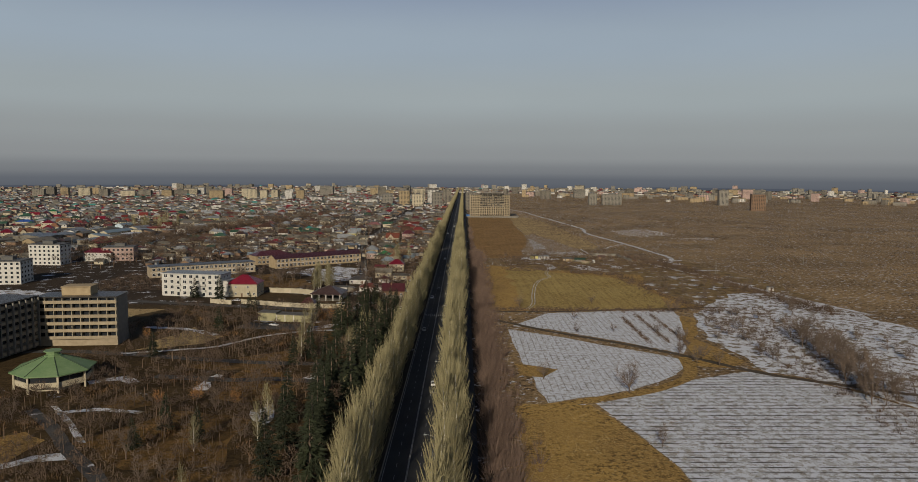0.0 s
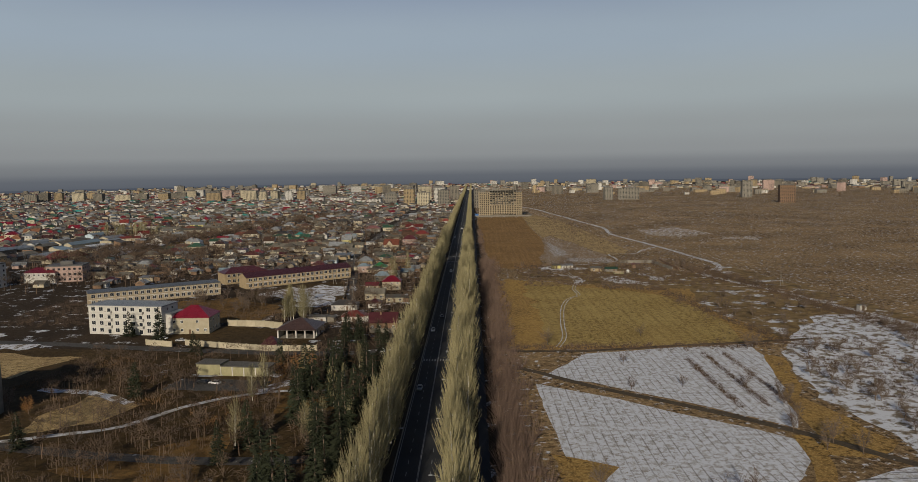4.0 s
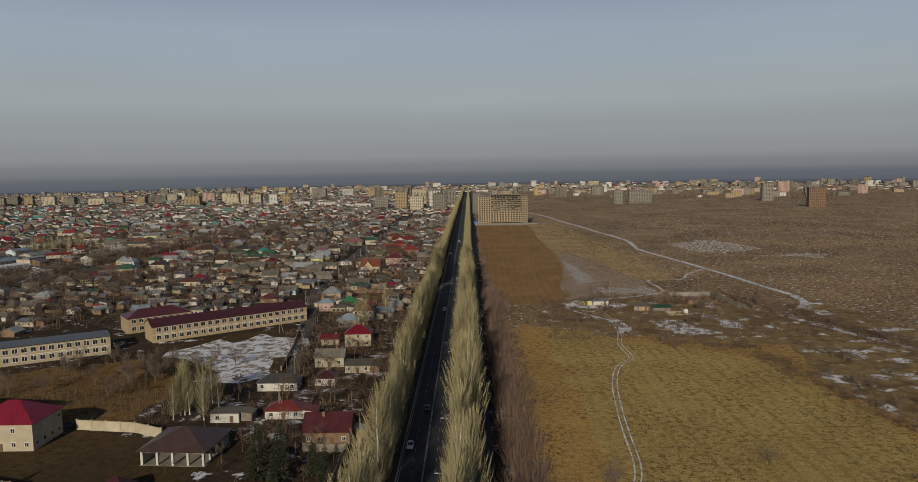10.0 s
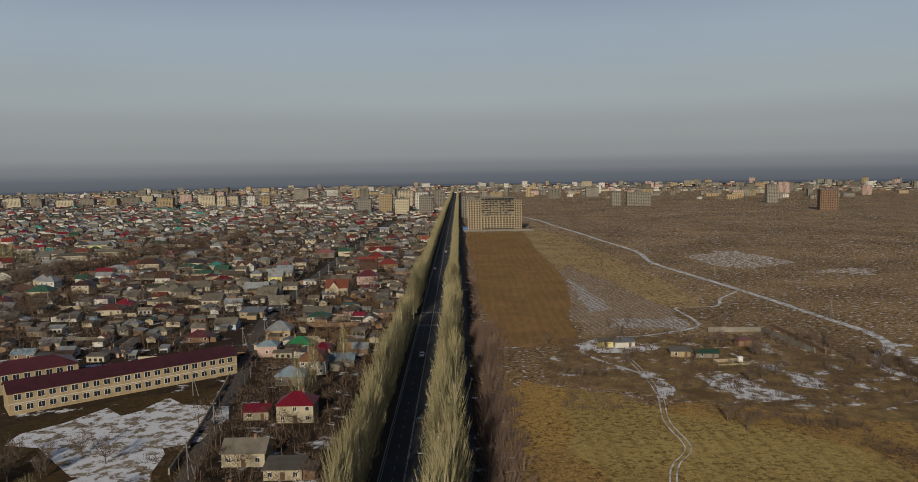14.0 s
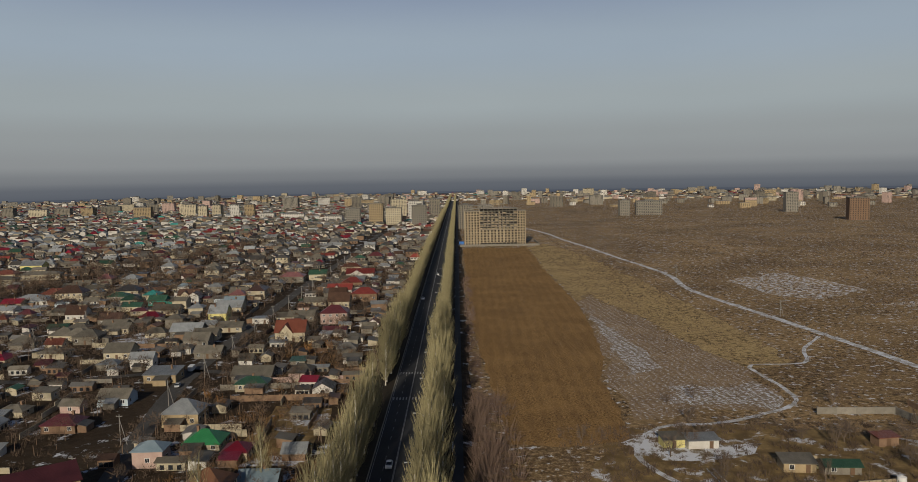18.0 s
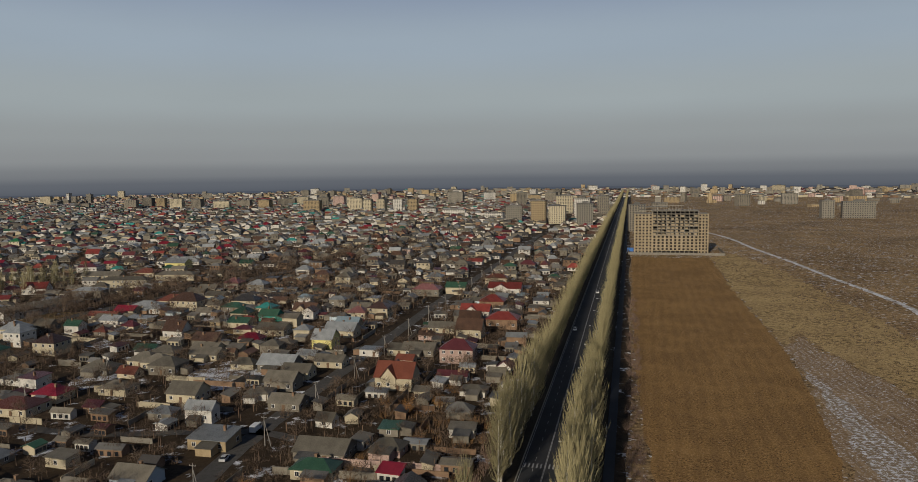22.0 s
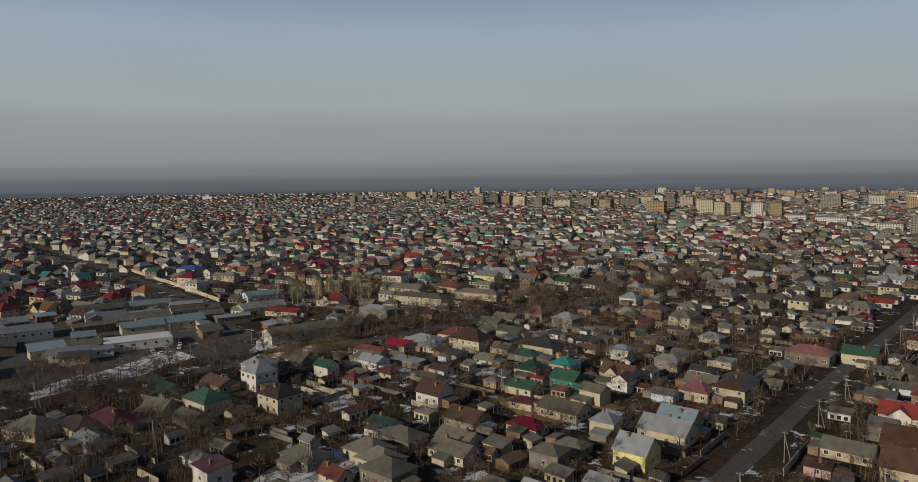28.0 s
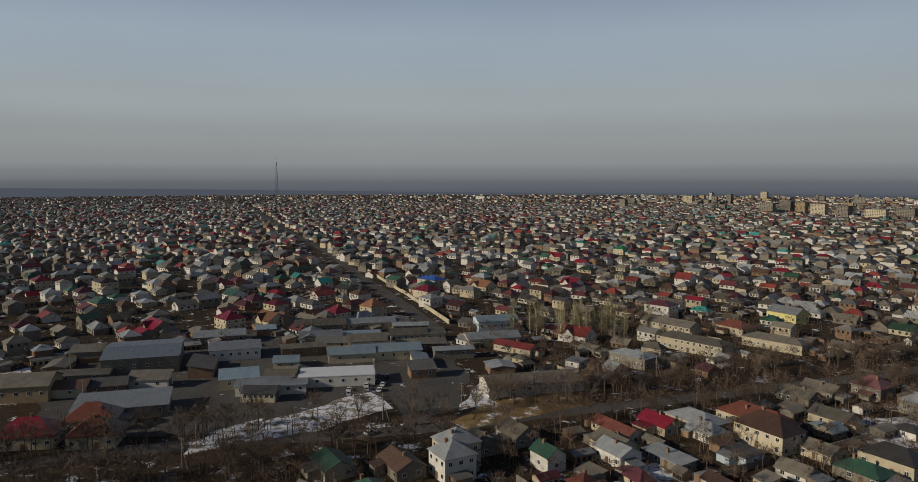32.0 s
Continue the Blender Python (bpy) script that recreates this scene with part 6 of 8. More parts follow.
# ------------------------------------------------ trees
def poplar_meshes(seed, height):
    """A bare columnar poplar: a trunk and a brush of upright shoots."""
    r = random.Random(seed)
    t = Shape()
    z, p = 0.0, Vector((0, 0, 0))
    for k in range(5):
        q = Vector((r.uniform(-0.12, 0.12), r.uniform(-0.12, 0.12), height * (k + 1) / 6))
        t.rod(p, q, 0.34 * (1 - k / 6), 0.34 * (1 - (k + 1) / 6), 6)
        p = q
    c = Shape()
    lean = [r.uniform(0.8, 1.18) for k in range(6)]
    for k in range(120):
        u = 0.22 + 0.78 * r.random() ** 0.9
        a = r.uniform(0, 2 * math.pi)
        # a teardrop: widest a little under the middle, drawn out to a point
        reach = height * 0.45 * (u - 0.1) ** 0.55 * max(0.02, 1.04 - u) ** 0.72 * r.uniform(0.55, 1.05) * lean[int(a * 0.954) % 6]
        length = height * r.uniform(0.2, 0.34) * (1.1 - 0.3 * u)
        z2 = height * u
        b0 = Vector((0.1 * math.cos(a), 0.1 * math.sin(a), max(height * 0.09, z2 - length)))
        b1 = Vector((reach * 0.7 * math.cos(a), reach * 0.7 * math.sin(a), b0.z + (z2 - b0.z) * 0.42))
        b2 = Vector((reach * math.cos(a + 0.12), reach * math.sin(a + 0.12), z2))
        c.rod(b0, b1, 0.085, 0.06, 3)
        c.rod(b1, b2, 0.065, 0.012, 3)
        for j in range(4):
            f = r.uniform(-0.3, 0.9)
            s0 = b1.lerp(b2, f) if f > 0 else b0.lerp(b1, 1 + f)
            a2 = a + r.uniform(-1.2, 1.2)
            c.rod(s0, s0 + Vector((math.cos(a2) * 0.6, math.sin(a2) * 0.6, r.uniform(1.1, 2.6))), 0.045, 0.0, 3)
    return t.mesh("trunk", pale_bark), c.mesh("crown", poplar_bark)


def bare_tree_meshes(seed, height, spread, shoots, bark, leafy=None):
    """A leafless broad tree: trunk, slim forking limbs and a rounded haze of fine twigs."""
    r = random.Random(seed)
    t, c = Shape(), Shape()
    fork = height * r.uniform(0.14, 0.26)
    t.rod((0, 0, 0), (0.05, 0.03, fork), 0.019 * height, 0.014 * height, 6)
    limbs = []
    for k in range(9):
        a = 2 * math.pi * k / 9 + r.uniform(-0.4, 0.4)
        out = spread * r.uniform(0.2, 0.75)
        e = Vector((math.cos(a) * out, math.sin(a) * out, height * r.uniform(0.5, 0.88) - 0.12 * out))
        st = Vector((0.05, 0.03, fork * r.uniform(0.75, 1.0)))
        mid = st.lerp(e, 0.5) + Vector((math.cos(a), math.sin(a), -0.2)) * spread * r.uniform(0.03, 0.12)
        t.rod(st, mid, 0.0085 * height, 0.0055 * height, 4)
        t.rod(mid, e, 0.0055 * height, 0.002 * height, 3)
        limbs.append((st, mid, e))
    for k in range(shoots):
        st, mid, e = limbs[k % 9]
        f = r.uniform(0.3, 1.0)
        b = st.lerp(mid, f * 2) if f < 0.5 else mid.lerp(e, f * 2 - 1)
        out = Vector((b.x, b.y, (b.z - height * 0.35) * 0.8))
        out = out.normalized() if out.length > 0.01 else Vector((0, 0, 1))
        way = (out * 0.7 + Vector((r.gauss(0, 0.7), r.gauss(0, 0.7), r.gauss(0.3, 0.55)))).normalized()
        end = b + way * height * r.uniform(0.10, 0.22)
        c.rod(b, end, 0.0042 * height, 0.001 * height, 3)
        for j in range(4):
            m = b.lerp(end, r.uniform(0.2, 1.0))
            w2 = (way * 0.7 + Vector((r.gauss(0, 0.75), r.gauss(0, 0.75), r.gauss(0.2, 0.55)))).normalized()
            c.rod(m, m + w2 * height * r.uniform(0.06, 0.13), 0.0030 * height, 0.0, 3)
    return t.mesh("trunk", bark), c.mesh("crown", leafy or bark)


def bush(s, x, y, hgt, width, n, thick, g=0.0):
    """A leafless thicket: stems leaning outwards from scattered roots, with side shoots."""
    for j in range(n):
        a, o = fr.uniform(0, 6.283), width * fr.random() ** 0.6
        bx, by = x + o * 0.75 * math.cos(a), y + o * 0.75 * math.sin(a)
        a += fr.uniform(-1.2, 1.2)
        lean, top = fr.uniform(0.05, 0.55) * hgt, hgt * fr.uniform(0.45, 1.0) * (1.1 - 0.45 * o / width)
        s.rod((bx, by, g - 0.05), (bx + lean * math.cos(a), by + lean * math.sin(a), g + top), thick, 0.0, 3)


def small_tree(s, x, y, hgt, twigs, g=0.0, thick=1.0):
    """A garden tree: a stem, a few boughs and a rounded spray of twigs."""
    stem = hgt * fr.uniform(0.2, 0.32)
    s.rod((x, y, g), (x + fr.uniform(-0.2, 0.2), y + fr.uniform(-0.2, 0.2), g + stem * 1.6), 0.022 * hgt, 0.012 * hgt, 3)
    wide = hgt * fr.uniform(0.30, 0.46)
    for j in range(twigs):
        a, e = fr.uniform(0, 6.283), fr.uniform(-0.25, 1.0)
        q = math.sqrt(max(0.0, 1 - e * e))
        way = Vector((q * math.cos(a), q * math.sin(a), e))
        f = 0.15 + 0.45 * fr.random()
        mid_z = g + stem + (hgt - stem) * 0.42
        f = f if j < twigs * 0.3 else 0.35 + 0.5 * fr.random()
        b0 = Vector((x + way.x * wide * f, y + way.y * wide * f, mid_z + way.z * (hgt - stem) * 0.5 * f))
        run = hgt * fr.uniform(0.12, 0.24)
        b1 = b0 + Vector((way.x * 0.6 + fr.gauss(0, 0.5), way.y * 0.6 + fr.gauss(0, 0.5), way.z * 0.5 + fr.gauss(0.35, 0.4))).normalized() * run
        s.rod(b0, b1, (0.0115 if j < twigs * 0.3 else 0.0085) * hgt * thick, 0.0, 3)


def spruce_meshes(seed, height):
    """An evergreen: irregular drooping boughs, each a spray of needled fans."""
    r = random.Random(seed)
    t = Shape().rod((0, 0, 0), (0, 0, height * 0.95), 0.018 * height, 0.004 * height, 6)
    c = Shape()
    lobes = [r.uniform(0.75, 1.2) for k in range(7)]
    for k in range(230):
        u = r.random() ** 1.25
        z = height * (0.06 + 0.93 * u)
        a = r.uniform(0, 2 * math.pi)
        reach = (height * 0.235 * (1 - u) ** 0.75 + 0.2) * lobes[int(a / 6.2832 * 7) % 7] * r.uniform(0.55, 1.12)
        root = Vector((0, 0, z + 0.25))
        tip = Vector((math.cos(a) * reach, math.sin(a) * reach, z + reach * r.uniform(-0.45, 0.1)))
        for q in range(5):
            v = root.lerp(tip, r.uniform(0.3, 0.85))
            a2 = a + r.uniform(-1.1, 1.1)
            l = reach * r.uniform(0.22, 0.4) + 0.25
            e = v + Vector((math.cos(a2) * l, math.sin(a2) * l, r.uniform(-0.4, 0.25) * l))
            sd = Vector((-math.sin(a2), math.cos(a2), r.uniform(-0.3, 0.3))) * l * 0.24
            c.add([v + sd, v - sd, e, v + Vector((0, 0, 0.22 * l))], [(0, 3, 2), (3, 1, 2), (1, 0, 2)])
    return t.mesh("trunk", bare_bark), c.mesh("crown", needle)


def tree_maker(name, meshes, label, category, group):
    trunk, crown = meshes
    made = []

    def plant(x, y, size=1.0, yaw=None):
        if not made:
            root = thing(name, x, y, 0, 0, label, category, group)
            link("trunk", trunk, root)
            link("crown", crown, root)
            made.append(root)
        else:
            root = copy_thing(made[0], pose(x, y, 0))
        root.matrix_basis = pose(x, y, fall(x, y), tr.uniform(-2, 2), tr.uniform(-2, 2), tr.uniform(0, 360) if yaw is None else yaw) @ Matrix.Diagonal((size * tr.uniform(0.92, 1.08), size * tr.uniform(0.92, 1.08), size, 1))
        return root

    return plant


tr = random.Random(23)
fr = random.Random(77)
POPLARS = [tree_maker("poplar", poplar_meshes(40 + k, 24.5), "tall bare columnar poplar in the row along the road", "poplar", "poplars along the road") for k in range(4)]
for side in (-1, 1):
    y = 96.0
    while y < 800:
        if not (side == -1 and (698 - 14 < y < 712 or 396 < y < 410)):
            size = tr.uniform(0.86, 1.1)
            if side == 1 and 430 < y < 520:
                size *= 1.12
            step = tr.choice((9.3, 9.6, 12.4)) if side == 1 else -9.8
            tr.choice(POPLARS)(step + tr.uniform(-0.7, 0.7), y, size)
        y += tr.uniform(4.4, 6.0) if side == 1 else tr.uniform(4.9, 6.6)

# the rows run on to the horizon: one joined brush each
for side in (-1, 1):
    s, r = Shape(), random.Random(5 + side)
    y = 802.0
    while y < 3800:
        hgt = r.uniform(18, 23)
        for k in range(70 if y < 1200 else 34 if y < 1900 else 14):
            a, z0 = r.uniform(0, 6.28), hgt * r.uniform(0.05, 0.6)
            rad = r.uniform(0.6, 4.6)
            x0, g = (10.6 if side == 1 else -10.0), fall(0, y)
            s.rod((x0 + rad * 0.2 * math.cos(a), y + rad * 0.2 * math.sin(a), z0 + g), (x0 + rad * math.cos(a), y + rad * math.sin(a), g + min(hgt, z0 + hgt * r.uniform(0.3, 0.5))), 0.1 + 0.00012 * (y - 800), 0.03, 3)
        y += 5.5 if y < 1900 else 9
    tagged(new("poplar_row", s.mesh("poplar_row", poplar_bark)), "far rows of bare poplars dwindling along the road", "poplars", kind="stuff")

BARE = [tree_maker("bare_tree", bare_tree_meshes(60 + k, 9.0, 4.2, 126, bare_bark), "leafless brown garden tree with fine twigs", "tree", "garden trees") for k in range(4)]
RUST = [tree_maker("rusty_tree", bare_tree_meshes(80 + k, 9.0, 3.8, 230, bare_bark, rust_leaf), "tree still holding rust-brown withered leaves", "tree", "rusty trees") for k in range(2)]
SPRUCE = [tree_maker("spruce", spruce_meshes(90 + k, 13.0), "dark green spruce with drooping boughs", "conifer", "spruces") for k in range(3)]

for x, y, sz in ((-26, 282, 1.2), (-30, 262, 1.25), (-24, 246, 1.3), (-33, 232, 1.2), (-27, 216, 1.35), (-22, 300, 1.1), (-38, 318, 1.1), (-24, 325, 1.1), (-40, 344, 1.2), (-34, 352, 1.25), (-44, 338, 1.0), (-22, 352, 1.1),
                 (-20, 268, 1.1), (-34, 200, 1.2), (-24, 190, 1.3), (-128, 432, 1.0), (-146, 438, 0.8), (-41, 424, 0.9), (-38, 432, 0.7), (-36, 419, 0.85), (-44, 437, 0.6), (-101, 347, 0.8), (-60, 206, 0.7), (-75, 200, 0.6), (-72, 214, 0.75),
                 (-104, 408, 0.6), (-99, 402, 0.5), (-21, 228, 1.45), (-26, 204, 1.4), (-19, 250, 1.35), (-30, 248, 1.2), (-38, 222, 1.1), (-20, 284, 1.25), (-36, 272, 1.15), (-28, 296, 1.1), (-24, 310, 1.2), (-30, 334, 1.15), (-20, 364, 1.15), (-32, 362, 1.2), (-38, 360, 1.1), (-27, 376, 1.0), (-45, 352, 1.1), (-22, 174, 1.3), (-34, 180, 1.2), (-47, 300, 0.9), (-52, 288, 0.8), (-18, 312, 1.0), (-19, 338, 1.1), (-62, 388, 0.7), (-112, 300, 0.7)):
    tr.choice(SPRUCE)(x + tr.uniform(-1, 1), y, sz * 1.18)
for x, y, sz in ((-52, 372, 1.0), (-56, 366, 0.9), (-47, 376, 0.9), (-50, 384, 0.8), (-70, 700, 0.6), (-62, 690, 0.7), (-73, 240, 0.8), (-84, 236, 0.7), (-60, 238, 0.7), (-128, 330, 0.7), (-58, 770, 0.7), (-48, 765, 0.8), (-40, 772, 0.7)):
    tr.choice(RUST)(x, y, sz)
for x, y, sz in ((72, 255, 1.5), (68, 350, 0.6), (72, 383, 0.65), (86, 352, 0.6), (107, 350, 0.8), (114, 340, 0.8), (44, 272, 0.9), (70, 205, 0.8), (46, 414, 1.0), (89, 428, 0.7), (112, 300, 1.0), (108, 295, 0.9), (116, 292, 0.9), (127, 403, 1.0), (132, 406, 0.9), (147, 415, 0.9), (58, 601, 0.9), (65, 600, 0.95), (61, 604, 0.7), (86, 688, 0.7), (96, 692, 0.8), (95, 556, 0.8), (98, 548, 0.7), (139, 684, 1.0), (134, 635, 0.8)):
    tr.choice(BARE)(x, y, sz)
for k in range(16):     # slender pale trees standing in the park
    tr.choice(POPLARS)(tr.uniform(-60, -19), tr.uniform(165, 385), tr.uniform(0.4, 0.65))
for k in range(48):     # park
    x, y = tr.uniform(-140, -18), tr.uniform(150, 385)
    if not (-150 < x < -110 and 250 < y < 330):
        tr.choice(BARE)(x, y, tr.uniform(0.55, 1.1))
def along(a, b, n, wander, lo, hi):
    for k in range(n):
        u = (k + tr.uniform(0.1, 0.9)) / n
        tr.choice(BARE)(a[0] + (b[0] - a[0]) * u + tr.gauss(0, wander), a[1] + (b[1] - a[1]) * u + tr.gauss(0, wander), tr.uniform(lo, hi))


# rows of trees in the snowy orchard and a belt of them beside it
along((170, 345), (150, 238), 26, 2.2, 1.0, 1.4)
along((176, 330), (162, 240), 18, 2.5, 0.95, 1.3)
along((152, 375), (138, 292), 12, 2.0, 0.6, 0.9)
along((190, 372), (176, 300), 12, 2.5, 0.6, 0.9)
along((200, 350), (205, 260), 14, 4.0, 0.5, 0.85)
along((150, 405), (185, 372), 9, 3.0, 0.5, 0.8)
along((214, 460), (196, 400), 10, 4.0, 0.5, 0.8)
along((106, 306), (116, 338), 5, 2.0, 0.5, 0.75)
along((176, 640), (212, 480), 16, 5.0, 0.5, 0.85)
along((140, 505), (166, 440), 8, 4.0, 0.5, 0.9)
along((150, 545), (188, 470), 11, 5.0, 0.5, 0.9)
along((130, 330), (150, 400), 7, 4.0, 0.6, 0.9)
for k in range(36):     # scrubland with ruins
    tr.choice(BARE)(tr.uniform(50, 172), tr.choice((tr.uniform(585, 665), tr.gauss(652, 8))), tr.uniform(0.55, 0.95))
for k in range(24):     # thicket below the school
    tr.choice(BARE)(tr.uniform(-150, -74), tr.uniform(492, 540), tr.uniform(0.7, 1.1))
for k in range(50):     # along the wide market road
    y = 735 + k * 8
    x = -298 + 0.165 * (y - 840) + tr.choice((-12, 11, 15, -15, 18, -9)) + tr.uniform(-3, 3)
    tr.choice(BARE)(x, y, tr.uniform(1.0, 1.65))
for k in range(24):     # tall poplars by the road junction and the school
    x, y = ((-32 + tr.uniform(-8, 8), 610 + tr.uniform(-60, 60)) if k < 4 else (-395 + tr.uniform(-26, 26), 985 + tr.uniform(-40, 30)))
    tr.choice(POPLARS)(x, y, tr.uniform(0.6, 0.85))

for k in range(11):     # a clump of slender poplars before the school yard
    tr.choice(POPLARS)(-77 + tr.gauss(0, 4), 476 + tr.gauss(0, 5), tr.uniform(0.55, 0.8))
for x, y, sz in ((-104, 515, 1.5), (-109, 512, 1.4), (-101, 520, 1.3), (-112, 505, 1.3), (-28, 424, 0.0), (-24, 421, 0.0)):
    (tr.choice(BARE)(x, y, sz) if sz else tr.choice(SPRUCE)(x, y, 0.75))

# ------------------------------------------------ garden houses between the landmarks
fill = random.Random(31)
FILL_ROOFS = ["slate"] * 14 + ["zinc"] * 4 + ["maroon"] * 2 + ["brown"] * 4 + ["grey"] * 3 + ["dark"] * 2 + ["crimson", "darkgreen", "brickred", "skyblue"]
FILL_WALLS = ["cream"] * 6 + ["white"] * 4 + ["grey"] * 4 + ["brick"] * 4 + ["ochre", "pink", "paleblue"]


def k_school(x, y):
    """Inside the school grounds."""
    return y < 625 - 0.78 * (-72 - x) + 12 and x < -68 + 0.1 * (560 - y)


def avenue(x):
    """The line of the avenue west of the market."""
    return 838 + 0.56 * (-302 - x) if x > -430 else 911 + 0.19 * (-430 - x)


def free(x, y, r):
    if -99 < x < -82 and y > 640:
        return False
    lane = -298 + 0.16 * (y - 840)
    if abs(x - lane) < 22 and 550 < y < 1150:
        return False
    if x < -300 and abs(y - avenue(x)) < 17:
        return False
    if -440 < x < -305 and 700 < y < 910:
        return False
    if -135 < x < -62 and 500 < y < 625 and k_school(x, y):
        return False
    return all((x - a) ** 2 + (y - b) ** 2 > (r + c) ** 2 for a, b, c in TAKEN)


spots = []
for gy in range(0, 27):
    for gx in range(0, 23):
        x, y = -28 - gx * 20.5 + fill.uniform(-5, 5), 590 + gy * 20.0 + fill.uniform(-5, 5)
        w, d = fill.uniform(6.5, 11.5), fill.uniform(5.5, 8.5)
        if x < -480 or y > 1112 or (y < 640 and x > -190) or (x > -110 and 650 < y < 700) or not free(x, y, max(w, d) / 2 - 1.0) or fill.random() < 0.34:
            continue
        if -305 < x < -215 and 735 < y < 800:
            continue
        h = fill.choice((2.3, 2.5, 2.6, 2.8, 2.8, 3.0, 5.2))
        kind = fill.choice(("gable", "gable", "gable", "hip", "hip", "shed"))
        spots.append((x, y, w, d, h, kind, fill.uniform(1.4, 2.4) if kind != "shed" else 0.7, fill.choice(FILL_ROOFS), fill.choice(FILL_WALLS), fill.uniform(-5, 5) + (15 if x < -330 else 0)))
spots.sort(key=lambda q: math.hypot(q[0] + 75, (q[1] - 790) * 0.9))
for q in spots[:140]:
    house(*q, gap=4.6, chim=fill.random() < 0.4, door=False)
REST = spots[140:]
TAKEN += [(q[0], q[1], max(q[2], q[3]) / 2 + 1) for q in REST]

# trees in the gardens
garden = []
for k in range(2600):
    x, y = fill.uniform(-330, -18), fill.uniform(600, 990)
    if (y > 640 or x < -190) and free(x, y, -1.5) and len(garden) < 70 and math.hypot(x + 90, (y - 780)) < 250:
        garden.append(x)
        tr.choice(BARE)(x, y, fill.uniform(0.4, 0.95))

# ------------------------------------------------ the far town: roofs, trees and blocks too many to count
# lighter tones than the near roofs put some distance haze into the colour
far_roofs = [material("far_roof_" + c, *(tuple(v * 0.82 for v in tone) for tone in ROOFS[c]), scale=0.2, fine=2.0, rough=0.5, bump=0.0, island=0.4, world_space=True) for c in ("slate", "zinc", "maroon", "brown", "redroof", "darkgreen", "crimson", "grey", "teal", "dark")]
far_walls = [wall_mat(c) for c in ("cream", "white", "grey", "brick")]
s = Shape()


def joined_house(x, y, w, d, h, kind, rise, rm, wm, yaw):
    one = Shape()
    wall_shape(one, w, d, h, kind, rise)
    n_wall = len(one.f)
    roof_shape(one, w, d, h, kind, rise)
    n_roof = len(one.f)
    for k in range(3 if math.hypot(x, y - 650) < 900 else 0):
        u = (k - 1) * w * 0.3
        one.add([(u - 0.6, -d / 2 - 0.03, h - 2.1), (u + 0.6, -d / 2 - 0.03, h - 2.1), (u + 0.6, -d / 2 - 0.03, h - 0.8), (u - 0.6, -d / 2 - 0.03, h - 0.8)], [(0, 1, 2, 3)])
    a = radians(yaw)
    ca, sa2, g, n0 = math.cos(a), math.sin(a), fall(x, y), len(s.v)
    s.v += [(x + px * ca - py * sa2, y + px * sa2 + py * ca, pz + g) for px, py, pz in one.v]
    s.f += [tuple(i + n0 for i in f) for f in one.f]
    s.m += [wm] * n_wall + [rm] * (n_roof - n_wall) + [14] * (len(one.f) - n_roof)


for q in REST:
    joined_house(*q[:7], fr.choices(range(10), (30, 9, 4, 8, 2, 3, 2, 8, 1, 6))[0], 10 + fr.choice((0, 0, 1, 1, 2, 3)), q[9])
# sheds and lean-tos in the yards
for k in range(900):
    x, y = fr.uniform(-475, -22), fr.uniform(640, 1110)
    if free(x, y, 0.5):
        w, d = fr.uniform(3.5, 8), fr.uniform(3, 5)
        TAKEN.append((x, y, 4.5))
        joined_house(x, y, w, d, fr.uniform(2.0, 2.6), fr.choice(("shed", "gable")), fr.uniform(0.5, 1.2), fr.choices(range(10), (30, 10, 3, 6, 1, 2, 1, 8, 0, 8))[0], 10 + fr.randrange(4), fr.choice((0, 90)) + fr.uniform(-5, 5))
for gy in range(0, 146):
    for gx in range(0, 165):
        x, y = -24 - gx * 17.6 + fr.uniform(-6, 6), 480 + gy * 17.0 + fr.uniform(-6, 6)
        if (x > -475 and y < 1112) or x < -2900 or math.hypot(x, y - 600) > 2750 or fr.random() < (0.3 if x < -480 else 0.15):
            continue
        if -99 < x < -82 or (x < -300 and abs(y - avenue(x)) < (17 if x > -560 else 12)) or (y < 640 and x > -200):
            continue
        if y > 1500 + 0.35 * (-x) and fr.random() < 0.25:
            continue
        w, d, h = (fr.uniform(8, 14.5), fr.uniform(7, 10.5), fr.choice((3, 3, 3.4, 5.6, 6.2))) if x < -480 else (fr.uniform(6.5, 13), fr.uniform(5.5, 9), fr.choice((2.6, 3, 3, 3.2, 5.4)))
        kind = fr.choice(("gable", "hip", "hip"))
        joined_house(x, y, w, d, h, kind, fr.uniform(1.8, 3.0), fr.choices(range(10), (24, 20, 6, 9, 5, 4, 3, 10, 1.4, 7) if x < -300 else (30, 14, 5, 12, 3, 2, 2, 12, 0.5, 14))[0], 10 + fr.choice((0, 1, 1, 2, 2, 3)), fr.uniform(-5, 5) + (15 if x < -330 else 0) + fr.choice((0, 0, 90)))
for k in range(5200):
    a, r = radians(fr.uniform(-70, 105)), 2600 + 2000 * fr.random() ** 1.4
    x, y = -r * math.sin(a), 600 + r * math.cos(a)
    if x > 100 and fr.random() < 0.4:
        continue
    w = fr.uniform(12, 26)
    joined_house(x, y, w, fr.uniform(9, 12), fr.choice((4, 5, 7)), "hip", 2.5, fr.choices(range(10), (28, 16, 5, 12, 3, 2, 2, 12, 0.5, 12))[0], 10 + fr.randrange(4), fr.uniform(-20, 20))
